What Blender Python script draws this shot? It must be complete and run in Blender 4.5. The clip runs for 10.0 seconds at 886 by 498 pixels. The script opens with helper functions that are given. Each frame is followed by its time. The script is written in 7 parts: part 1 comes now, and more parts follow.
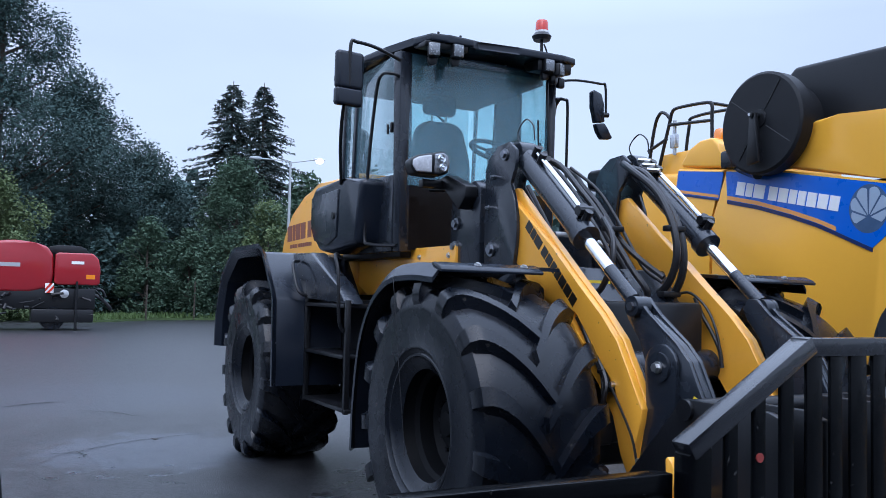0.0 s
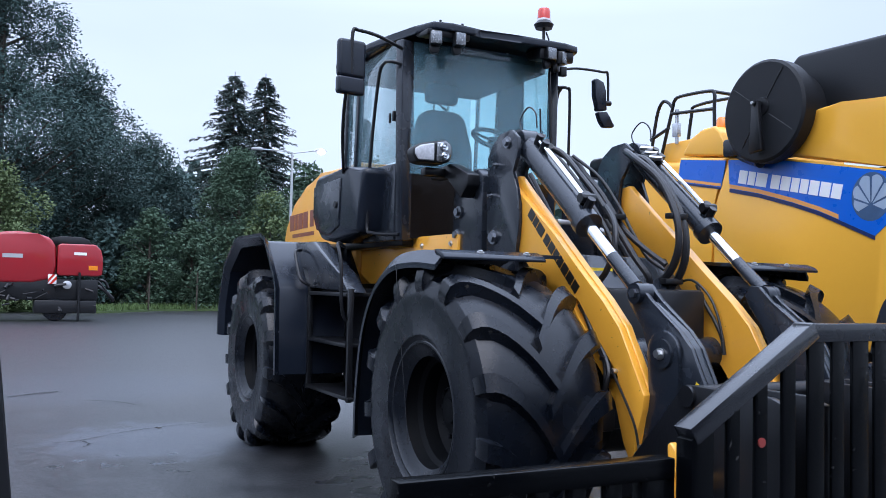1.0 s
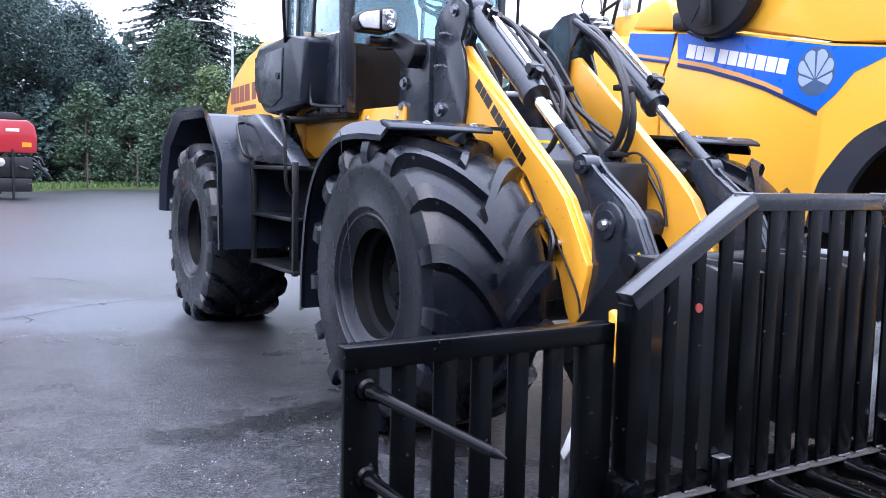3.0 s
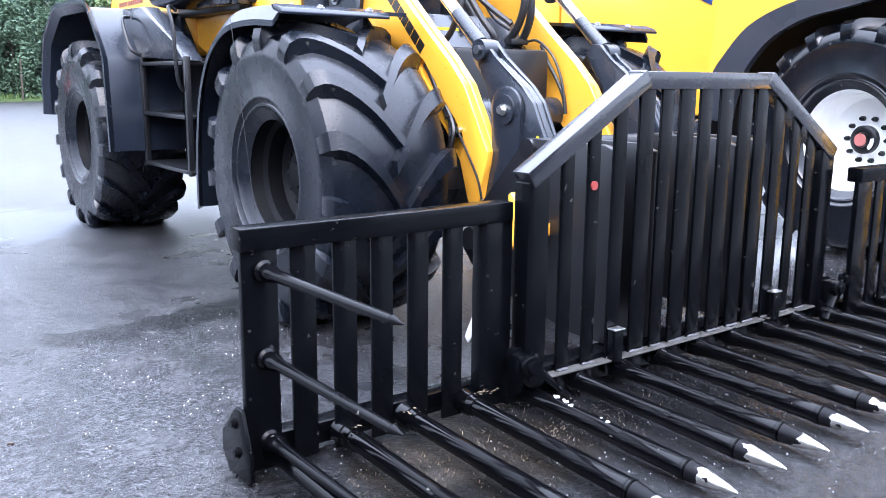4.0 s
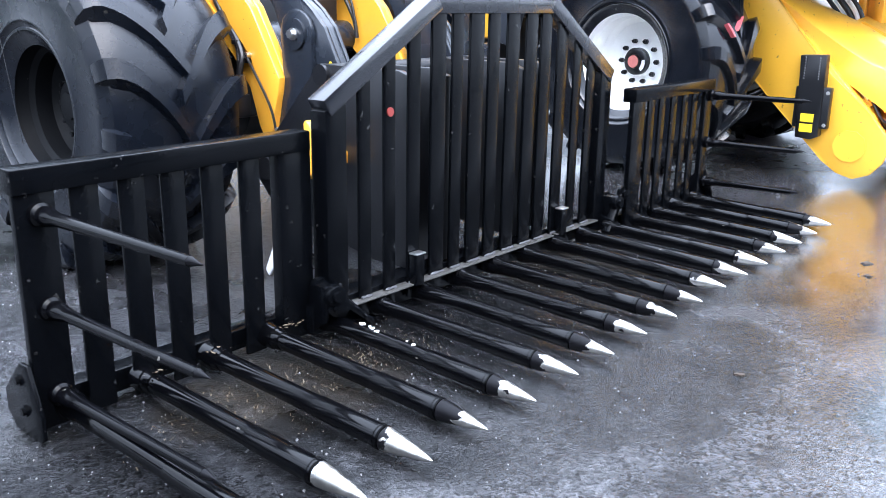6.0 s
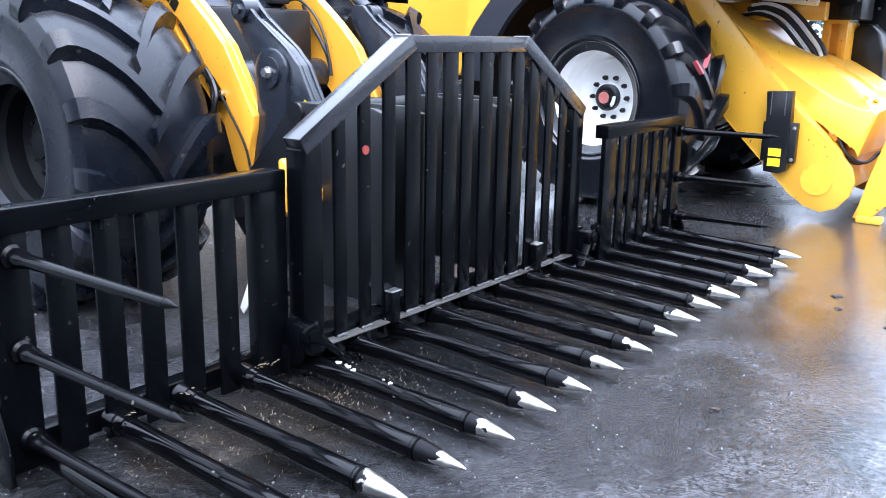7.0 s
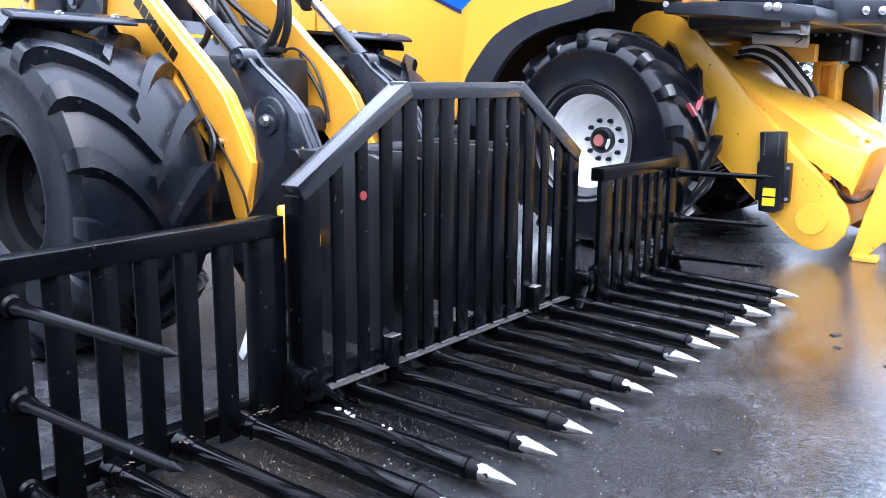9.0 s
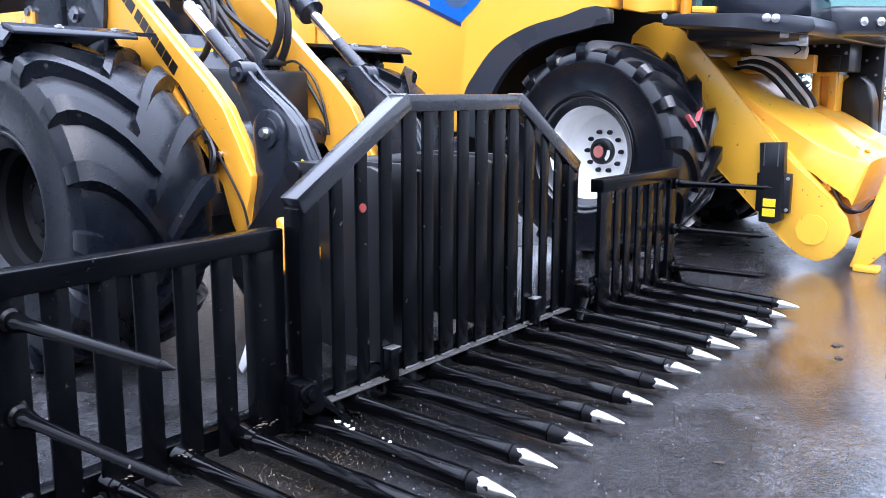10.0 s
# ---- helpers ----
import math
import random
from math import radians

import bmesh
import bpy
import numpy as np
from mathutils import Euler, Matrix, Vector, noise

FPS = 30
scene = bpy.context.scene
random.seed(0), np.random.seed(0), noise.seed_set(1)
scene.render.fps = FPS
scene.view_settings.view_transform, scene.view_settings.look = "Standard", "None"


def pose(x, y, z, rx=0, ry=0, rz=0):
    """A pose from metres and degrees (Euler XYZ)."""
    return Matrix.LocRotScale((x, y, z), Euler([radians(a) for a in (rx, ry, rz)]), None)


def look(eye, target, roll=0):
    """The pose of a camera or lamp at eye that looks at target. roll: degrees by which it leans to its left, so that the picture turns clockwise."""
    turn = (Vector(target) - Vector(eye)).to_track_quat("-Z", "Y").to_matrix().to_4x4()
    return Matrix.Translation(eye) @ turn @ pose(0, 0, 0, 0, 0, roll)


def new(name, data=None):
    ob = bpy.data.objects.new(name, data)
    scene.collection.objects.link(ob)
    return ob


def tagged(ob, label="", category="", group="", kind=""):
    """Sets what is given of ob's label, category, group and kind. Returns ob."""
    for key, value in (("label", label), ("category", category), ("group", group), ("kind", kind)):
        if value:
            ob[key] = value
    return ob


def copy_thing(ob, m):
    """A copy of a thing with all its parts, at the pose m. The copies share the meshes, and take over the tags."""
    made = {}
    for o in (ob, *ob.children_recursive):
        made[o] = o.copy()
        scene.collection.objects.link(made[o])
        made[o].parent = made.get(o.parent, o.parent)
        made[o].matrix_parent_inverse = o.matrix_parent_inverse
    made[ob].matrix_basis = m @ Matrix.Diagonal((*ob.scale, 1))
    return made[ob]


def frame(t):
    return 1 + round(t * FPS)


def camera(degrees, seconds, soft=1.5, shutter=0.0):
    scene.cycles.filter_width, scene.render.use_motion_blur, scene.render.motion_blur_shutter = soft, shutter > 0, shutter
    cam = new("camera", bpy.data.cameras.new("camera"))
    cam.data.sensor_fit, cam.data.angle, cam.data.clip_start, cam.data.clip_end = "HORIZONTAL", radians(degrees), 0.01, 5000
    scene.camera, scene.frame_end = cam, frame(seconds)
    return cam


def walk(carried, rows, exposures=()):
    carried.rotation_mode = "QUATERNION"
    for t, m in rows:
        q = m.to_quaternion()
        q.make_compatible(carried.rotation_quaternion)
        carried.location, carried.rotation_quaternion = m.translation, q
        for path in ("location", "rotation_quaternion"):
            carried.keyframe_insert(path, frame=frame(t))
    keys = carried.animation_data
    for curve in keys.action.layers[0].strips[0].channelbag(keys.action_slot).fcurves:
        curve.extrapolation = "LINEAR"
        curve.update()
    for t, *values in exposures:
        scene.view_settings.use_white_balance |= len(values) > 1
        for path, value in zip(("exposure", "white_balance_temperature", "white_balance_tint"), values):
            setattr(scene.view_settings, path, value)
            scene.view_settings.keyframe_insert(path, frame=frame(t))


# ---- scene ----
cam = camera(54.2, 10.0, 0.8)
PATH = [
    (0, (-3.414, -4.678, 1.502), (-2.506, -2.899, 1.612), 1.3),
    (0.5, (-3.423, -4.689, 1.495), (-2.518, -2.909, 1.602), 1.2),
    (1, (-3.42, -4.683, 1.483), (-2.515, -2.901, 1.572), 1.2),
    (1.5, (-3.419, -4.678, 1.476), (-2.503, -2.901, 1.535), 1.1),
    (2, (-3.409, -4.671, 1.464), (-2.481, -2.9, 1.466), 0.9),
    (3.5, (-3.386, -4.655, 1.400), (-2.299, -3.001, 1.113), 1.1),
    (4, (-3.359, -4.677, 1.335), (-2.187, -3.104, 0.945), 0.5),
    (4.5, (-3.365, -4.675, 1.318), (-2.118, -3.198, 0.806), 0.95),
    (5, (-3.363, -4.663, 1.318), (-2.045, -3.269, 0.754), 1.4),
    (5.5, (-3.354, -4.649, 1.334), (-1.925, -3.373, 0.758), 1.6),
    (6, (-3.352, -4.653, 1.349), (-1.87, -3.429, 0.795), 1.0),
    (7.5, (-3.361, -4.64, 1.367), (-1.815, -3.454, 0.915), 0.9),
    (8, (-3.362, -4.645, 1.367), (-1.815, -3.456, 0.924), 0.6),
    (8.5, (-3.363, -4.645, 1.369), (-1.814, -3.451, 0.95), 0.4),
    (9, (-3.367, -4.649, 1.373), (-1.813, -3.45, 0.991), 0.3),
    (9.5, (-3.367, -4.655, 1.371), (-1.811, -3.452, 1.01), 0.1),
    (10, (-3.361, -4.653, 1.375), (-1.805, -3.449, 1.019), 0.1),
]
EXPOSURE = [(0.0, 0.2, 5700, 16), (0.5, 0.24, 5850, 16), (1.0, 0.42, 5950, 17), (1.5, 0.17, 6100, 15), (2.1, 0.38, 6150, 16), (2.7, 1.1, 6200, 20), (3.4, 1.8, 6250, 26), (4.5, 2.5, 6200, 15), (5.5, 2.25, 6250, 15), (6.0, 2.08, 6250, 15), (7.4, 1.93, 6100, 18), (8.2, 1.83, 6100, 19), (10.0, 1.66, 6100, 21)]
walk(cam, [(t, look(eye, target, roll)) for t, eye, target, roll in PATH], EXPOSURE)

# ---- world and light ----
world = bpy.data.worlds.new("overcast")
scene.world = world
world.use_nodes = True
wn, wl = world.node_tree.nodes, world.node_tree.links
sky = wn.new("ShaderNodeTexSky")
sky.sky_type, sky.sun_disc = "NISHITA", False
sky.sun_elevation, sky.sun_rotation = radians(42), radians(212)
sky.dust_density, sky.ozone_density, sky.air_density = 2.0, 2.0, 1.0
cloud = wn.new("ShaderNodeTexNoise")
cloud.inputs["Scale"].default_value, cloud.inputs["Detail"].default_value = 1.6, 4.0
wc = wn.new("ShaderNodeTexCoord")
wm = wn.new("ShaderNodeMapping")
wm.inputs["Scale"].default_value = (1, 1, 3)
wl.new(wc.outputs["Generated"], wm.inputs["Vector"])
wl.new(wm.outputs["Vector"], cloud.inputs["Vector"])
ramp = wn.new("ShaderNodeValToRGB")
ramp.color_ramp.elements[0].position, ramp.color_ramp.elements[0].color = 0.3, (5.9, 6.9, 8.4, 1)
ramp.color_ramp.elements[1].position, ramp.color_ramp.elements[1].color = 0.75, (7.2, 8.3, 9.6, 1)
wl.new(cloud.outputs["Fac"], ramp.inputs["Fac"])
mixw = wn.new("ShaderNodeMix")
mixw.data_type = "RGBA"
mixw.inputs["Factor"].default_value = 0.88
wl.new(sky.outputs["Color"], mixw.inputs[6])
wl.new(ramp.outputs["Color"], mixw.inputs[7])
# an overcast sky is about three times as bright overhead as at the horizon
sepw, rise, gain = wn.new("ShaderNodeSeparateXYZ"), wn.new("ShaderNodeMapRange"), wn.new("ShaderNodeMix")
wl.new(wc.outputs["Generated"], sepw.inputs[0])
rise.inputs["From Min"].default_value, rise.inputs["From Max"].default_value = 0.3, 1.0
rise.inputs["To Min"].default_value, rise.inputs["To Max"].default_value = 0.98, 3.6
wl.new(sepw.outputs["Z"], rise.inputs["Value"])
gain.data_type, gain.blend_type = "RGBA", "MULTIPLY"
gain.inputs["Factor"].default_value = 1.0
wl.new(mixw.outputs[2], gain.inputs[6])
wl.new(rise.outputs[0], gain.inputs[7])
wl.new(gain.outputs[2], wn["Background"].inputs["Color"])
wn["Background"].inputs["Strength"].default_value = 0.1
sun = new("sun", bpy.data.lights.new("sun", "SUN"))
sun.data.energy, sun.data.angle, sun.data.color = 1.0, radians(45), (1.0, 0.97, 0.93)
sun.matrix_world = look((0, 0, 30), (10, 16, 0))

# ---- materials ----


def mat(name, color, rough=0.5, metal=0.0, vary=0.15, scale=6.0, fine=60.0, bump=0.02, coat=0.0, spots=0.0, spot_color=(0.2, 0.19, 0.17), wet=0.0, island=0.0, spec=0.5):
    """A painted, plastic, rubber or metal surface: base colour that varies at two scales, uneven gloss, fine relief,
    optional drops of rain (wet) and flecks of dirt or bare metal (spots)."""
    m = bpy.data.materials.new(name)
    m.use_nodes = True
    n, l = m.node_tree.nodes, m.node_tree.links
    p = n["Principled BSDF"]
    co = n.new("ShaderNodeTexCoord")
    big, small = n.new("ShaderNodeTexNoise"), n.new("ShaderNodeTexNoise")
    for t, s, d in ((big, scale, 5.0), (small, fine, 3.0)):
        t.inputs["Scale"].default_value, t.inputs["Detail"].default_value = s, d
        l.new(co.outputs["Object"], t.inputs["Vector"])
    mul = n.new("ShaderNodeMath")
    mul.operation = "MULTIPLY_ADD"
    l.new(big.outputs["Fac"], mul.inputs[0])
    mul.inputs[1].default_value, mul.inputs[2].default_value = 2 * vary, 1 - vary
    add = n.new("ShaderNodeMath")
    add.operation = "MULTIPLY_ADD"
    l.new(small.outputs["Fac"], add.inputs[0])
    add.inputs[1].default_value = vary
    l.new(mul.outputs[0], add.inputs[2])
    if island:
        oi = n.new("ShaderNodeObjectInfo")
        geo = n.new("ShaderNodeNewGeometry")
        both = n.new("ShaderNodeMath")
        both.operation = "ADD"
        l.new(oi.outputs["Random"], both.inputs[0])
        l.new(geo.outputs["Random Per Island"], both.inputs[1])
        more = n.new("ShaderNodeMath")
        more.operation = "MULTIPLY_ADD"
        l.new(both.outputs[0], more.inputs[0])
        more.inputs[1].default_value = island
        l.new(add.outputs[0], more.inputs[2])
        add = more
    base = n.new("ShaderNodeMix")
    base.data_type, base.blend_type = "RGBA", "MULTIPLY"
    base.inputs["Factor"].default_value = 1.0
    base.inputs[6].default_value = (*color, 1)
    l.new(add.outputs[0], base.inputs[7])
    out = base.outputs[2]
    rr = n.new("ShaderNodeMapRange")
    rr.inputs["To Min"].default_value, rr.inputs["To Max"].default_value = max(0.03, rough - 0.12), min(1.0, rough + 0.12)
    l.new(big.outputs["Fac"], rr.inputs["Value"])
    rough_out = rr.outputs[0]
    if spots:
        sp = n.new("ShaderNodeTexNoise")
        sp.inputs["Scale"].default_value, sp.inputs["Detail"].default_value = 23.0, 6.0
        l.new(co.outputs["Object"], sp.inputs["Vector"])
        st = n.new("ShaderNodeMapRange")
        st.inputs["From Min"].default_value, st.inputs["From Max"].default_value = 0.72 - 0.2 * spots, 0.76 - 0.2 * spots
        l.new(sp.outputs["Fac"], st.inputs["Value"])
        mx = n.new("ShaderNodeMix")
        mx.data_type = "RGBA"
        l.new(st.outputs[0], mx.inputs["Factor"])
        l.new(out, mx.inputs[6])
        mx.inputs[7].default_value = (*spot_color, 1)
        out = mx.outputs[2]
    l.new(out, p.inputs["Base Color"])
    l.new(rough_out, p.inputs["Roughness"])
    p.inputs["Metallic"].default_value = metal
    p.inputs["Specular IOR Level"].default_value = spec
    p.inputs["Coat Weight"].default_value, p.inputs["Coat Roughness"].default_value = coat, 0.08
    bp = n.new("ShaderNodeBump")
    bp.inputs["Strength"].default_value, bp.inputs["Distance"].default_value = min(1.0, bump * 10), 0.004
    l.new(small.outputs["Fac"], bp.inputs["Height"])
    last = bp
    if wet:
        vo = n.new("ShaderNodeTexVoronoi")
        vo.inputs["Scale"].default_value = 55.0
        l.new(co.outputs["Object"], vo.inputs["Vector"])
        dr = n.new("ShaderNodeMapRange")
        dr.inputs["From Min"].default_value, dr.inputs["From Max"].default_value = 0.16, 0.36
        dr.inputs["To Min"].default_value, dr.inputs["To Max"].default_value = 1.0, 0.0
        l.new(vo.outputs["Distance"], dr.inputs["Value"])
        b2 = n.new("ShaderNodeBump")
        b2.inputs["Strength"].default_value, b2.inputs["Distance"].default_value = wet, 0.003
        l.new(dr.outputs[0], b2.inputs["Height"])
        l.new(bp.outputs[0], b2.inputs["Normal"])
        last = b2
    l.new(last.outputs[0], p.inputs["Normal"])
    return m


def glass(name, tint, rough=0.02, haze_color=(0.13, 0.34, 0.42), haze_least=0.05, haze_most=0.11):
    """Thin pane: clear glass that bends nothing, with its own mirror gloss."""
    m = bpy.data.materials.new(name)
    m.use_nodes = True
    n, l = m.node_tree.nodes, m.node_tree.links
    clear, gloss, face, mix = n.new("ShaderNodeBsdfTransparent"), n.new("ShaderNodeBsdfGlossy"), n.new("ShaderNodeLayerWeight"), n.new("ShaderNodeMixShader")
    steep, share = n.new("ShaderNodeMath"), n.new("ShaderNodeMapRange")
    clear.inputs["Color"].default_value = (*tint, 1)
    gloss.inputs["Roughness"].default_value = rough
    steep.operation = "POWER"
    steep.inputs[1].default_value = 4.0
    l.new(face.outputs["Facing"], steep.inputs[0])
    share.inputs["To Min"].default_value, share.inputs["To Max"].default_value = 0.05, 0.9
    l.new(steep.outputs[0], share.inputs["Value"])
    l.new(share.outputs[0], mix.inputs[0])
    l.new(clear.outputs[0], mix.inputs[1])
    l.new(gloss.outputs[0], mix.inputs[2])
    # film of dust and dried rain; its diffuse colour also paints reflected sky haze
    dust, film, cloud, where = n.new("ShaderNodeBsdfDiffuse"), n.new("ShaderNodeMixShader"), n.new("ShaderNodeTexNoise"), n.new("ShaderNodeMapRange")
    dust.inputs["Color"].default_value = (*haze_color, 1)
    cloud.inputs["Scale"].default_value, cloud.inputs["Detail"].default_value = 5.0, 8.0
    where.inputs["From Min"].default_value, where.inputs["From Max"].default_value = 0.3, 0.7
    where.inputs["To Min"].default_value, where.inputs["To Max"].default_value = haze_least, haze_most
    l.new(cloud.outputs["Fac"], where.inputs["Value"])
    l.new(where.outputs[0], film.inputs[0])
    l.new(mix.outputs[0], film.inputs[1])
    l.new(dust.outputs[0], film.inputs[2])
    l.new(film.outputs[0], n["Material Output"].inputs["Surface"])
    return m


YELLOW = mat("yellow_paint", (0.82, 0.38, 0.035), 0.33, vary=0.06, coat=0.4, bump=0.006, spots=0.12, spot_color=(0.28, 0.17, 0.03))
COMBINE_YELLOW = mat("yellow_panel", (0.86, 0.425, 0.035), 0.4, vary=0.04, scale=1.5, coat=0.3, bump=0.003)
FEEDER_YELLOW = mat("feeder_yellow", (0.88, 0.45, 0.035), 0.42, vary=0.06, scale=2.0, coat=0.35, bump=0.006, spots=0.2, spot_color=(0.30, 0.15, 0.03))
COMBINE_GREY = mat("combine_dark_grey", (0.026, 0.030, 0.038), 0.3, vary=0.15, scale=2.0, coat=0.2, spec=0.45, bump=0.006)
BLUE = mat("blue_stripe", (0.004, 0.11, 0.55), 0.3, vary=0.04, coat=0.15, bump=0.003)
NAVY = mat("navy_line", (0.01, 0.02, 0.09), 0.35, vary=0.05)
GREY_PAINT = mat("dark_grey_paint", (0.013, 0.0165, 0.023), 0.26, vary=0.15, coat=0.3, spec=0.4, bump=0.01, wet=0.12)
GREY_PLASTIC = mat("dark_grey_plastic", (0.009, 0.0125, 0.020), 0.22, spec=0.4, vary=0.12, bump=0.02, wet=0.1)
BLACK = mat("black_plastic", (0.006, 0.0065, 0.008), 0.35, spec=0.4, vary=0.2, bump=0.02)
FORK_BLACK = mat("fork_black_paint", (0.0013, 0.0016, 0.0022), 0.22, spec=0.08, vary=0.3, coat=0.03, bump=0.008, spots=0.14, spot_color=(0.03, 0.03, 0.03), wet=0.2)
RAIL_BLACK = mat("rail_black_paint", (0.006, 0.007, 0.010), 0.26, spec=0.6, vary=0.3, coat=0.35, bump=0.006, wet=0.1)
RUBBER = mat("tyre_rubber", (0.0026, 0.0039, 0.0068), 0.27, spec=0.34, vary=0.3, scale=9, bump=0.015, spots=0.1, spot_color=(0.04, 0.038, 0.034), wet=0.05)
HOSE = mat("hose_rubber", (0.010, 0.010, 0.012), 0.42, vary=0.2, bump=0.03)
WELD = mat("weld_steel", (0.085, 0.085, 0.09), 0.4, 0.6, vary=0.4, bump=0.02)
CHROME = mat("chrome", (0.75, 0.76, 0.78), 0.16, 1.0, vary=0.05, bump=0.002)
DULL_STEEL = mat("dull_pin_steel", (0.20, 0.21, 0.23), 0.35, 1.0, vary=0.25, bump=0.01)
STEEL = mat("worn_steel", (0.52, 0.52, 0.52), 0.38, 1.0, vary=0.25, bump=0.02, spots=0.15)
SPIKE_BLACK = mat("spike_black_paint", (0.0012, 0.0013, 0.0018), 0.22, spec=0.06, vary=0.3, coat=0.16, bump=0.002, spots=0.05, spot_color=(0.10, 0.095, 0.085))
TINE_BLACK = mat("tine_black_paint", (0.0010, 0.0011, 0.0015), 0.15, spec=0.05, vary=0.3, coat=0.32, bump=0.002, spots=0.05, spot_color=(0.10, 0.095, 0.085))
WHITE_RIM = mat("white_rim_paint", (0.82, 0.82, 0.80), 0.4, vary=0.08, bump=0.01, coat=0.2)
RED_PAINT = mat("red_paint", (0.30, 0.005, 0.012), 0.34, vary=0.08, coat=0.5, bump=0.004)
CAP_RED = mat("dull_red_cap", (0.22, 0.03, 0.025), 0.5, vary=0.2)
RED_LENS = mat("red_lens", (0.55, 0.03, 0.015), 0.2, vary=0.1, coat=0.5)
AMBER = mat("amber_lens", (0.75, 0.22, 0.01), 0.2, vary=0.1, coat=0.5)
LAMP_BOWL = mat("lamp_bowl", (0.20, 0.21, 0.22), 0.18, 0.8, vary=0.5, scale=50, bump=0.1)
WHITE = mat("white_plastic", (0.75, 0.75, 0.75), 0.4, vary=0.06)
LAMP_GLASS = mat("lamp_reflector", (0.45, 0.47, 0.49), 0.22, 0.7, vary=0.4, scale=40, bump=0.08)
SEAT = mat("seat_cloth", (0.018, 0.022, 0.028), 0.85, vary=0.2, bump=0.05)
BRAND_BLACK = mat("decal_black", (0.012, 0.010, 0.008), 0.4, vary=0.1)
BRAND_WHITE = mat("decal_white", (0.80, 0.80, 0.80), 0.4, vary=0.04)
BRAND_BROWN = mat("decal_brown", (0.20, 0.055, 0.03), 0.4, vary=0.1)
LABEL_YELLOW = mat("warning_yellow", (0.80, 0.58, 0.02), 0.4, vary=0.06)
PANE = glass("cab_glass", (0.93, 0.98, 0.985), 0.02, (0.22, 0.42, 0.50), 0.07, 0.12)
SCREEN = glass("screen_glass", (0.74, 0.94, 0.96), 0.02, (0.30, 0.50, 0.60), 0.10, 0.19)
ORANGE_CREAM = mat("orange_line", (0.75, 0.33, 0.08), 0.35, vary=0.05)


def tip_material():
    """Bare worn steel with black paint left in ragged patches towards the collar, more on some tines than on others."""
    m = mat("bare_tip_steel", (0.44, 0.43, 0.405), 0.36, 1.0, vary=0.3, scale=30, bump=0.015)
    n, l = m.node_tree.nodes, m.node_tree.links
    p = n["Principled BSDF"]
    co, oi, sep, no = n.new("ShaderNodeTexCoord"), n.new("ShaderNodeObjectInfo"), n.new("ShaderNodeSeparateXYZ"), n.new("ShaderNodeTexNoise")
    no.inputs["Scale"].default_value, no.inputs["Detail"].default_value = 24.0, 5.0
    l.new(co.outputs["Object"], sep.inputs[0])
    l.new(co.outputs["Object"], no.inputs["Vector"])
    rag, ran, cut = n.new("ShaderNodeMath"), n.new("ShaderNodeMath"), n.new("ShaderNodeMapRange")
    rag.operation = ran.operation = "MULTIPLY_ADD"
    l.new(no.outputs["Fac"], rag.inputs[0])
    rag.inputs[1].default_value = 0.22
    l.new(sep.outputs["Y"], rag.inputs[2])
    l.new(oi.outputs["Random"], ran.inputs[0])
    ran.inputs[1].default_value = 0.11
    l.new(rag.outputs[0], ran.inputs[2])
    cut.inputs["From Min"].default_value, cut.inputs["From Max"].default_value = -0.705, -0.697
    l.new(ran.outputs[0], cut.inputs["Value"])
    old = p.inputs["Base Color"].links[0].from_socket
    mx = n.new("ShaderNodeMix")
    mx.data_type = "RGBA"
    l.new(cut.outputs[0], mx.inputs["Factor"])
    l.new(old, mx.inputs[6])
    mx.inputs[7].default_value = (0.004, 0.004, 0.005, 1)
    l.new(mx.outputs[2], p.inputs["Base Color"])
    p.inputs["Specular IOR Level"].default_value = 0.1
    bare = n.new("ShaderNodeMath")
    bare.operation = "SUBTRACT"
    bare.inputs[0].default_value = 1.0
    l.new(cut.outputs[0], bare.inputs[1])
    l.new(bare.outputs[0], p.inputs["Metallic"])
    return m


TIP_STEEL = tip_material()

# ---- mesh helpers ----


def empty(name, x=0, y=0, z=0):
    e = new(name)
    e.location = (x, y, z)
    e.empty_display_size = 0.1
    return e


def clusters(bm):
    """The separate pieces of a bmesh; shells that touch count as one piece."""
    seen, out = set(), []
    for v in bm.verts:
        if v in seen:
            continue
        todo, isle = [v], []
        seen.add(v)
        while todo:
            w = todo.pop()
            isle.append(w)
            for e in w.link_edges:
                o = e.other_vert(w)
                if o not in seen:
                    seen.add(o)
                    todo.append(o)
        lo = [min(w.co[i] for w in isle) - 0.001 for i in range(3)]
        hi = [max(w.co[i] for w in isle) + 0.001 for i in range(3)]
        hit = [c for c in out if all(lo[i] <= c[1][i] and c[0][i] <= hi[i] for i in range(3))]
        for c in hit:
            out.remove(c)
            lo, hi, isle = [min(a, b) for a, b in zip(lo, c[0])], [max(a, b) for a, b in zip(hi, c[1])], isle + c[2]
        out.append((lo, hi, isle))
    return [c[2] for c in out]


APART = ("_bolt", "_pin", "_clamp", "_coupling", "_fitting", "_mark", "_line", "_bar", "_rib", "_bead", "_rod", "_handle", "armrest", "_stripe", "_label", "wheel_nut", "gusset", "_catch")


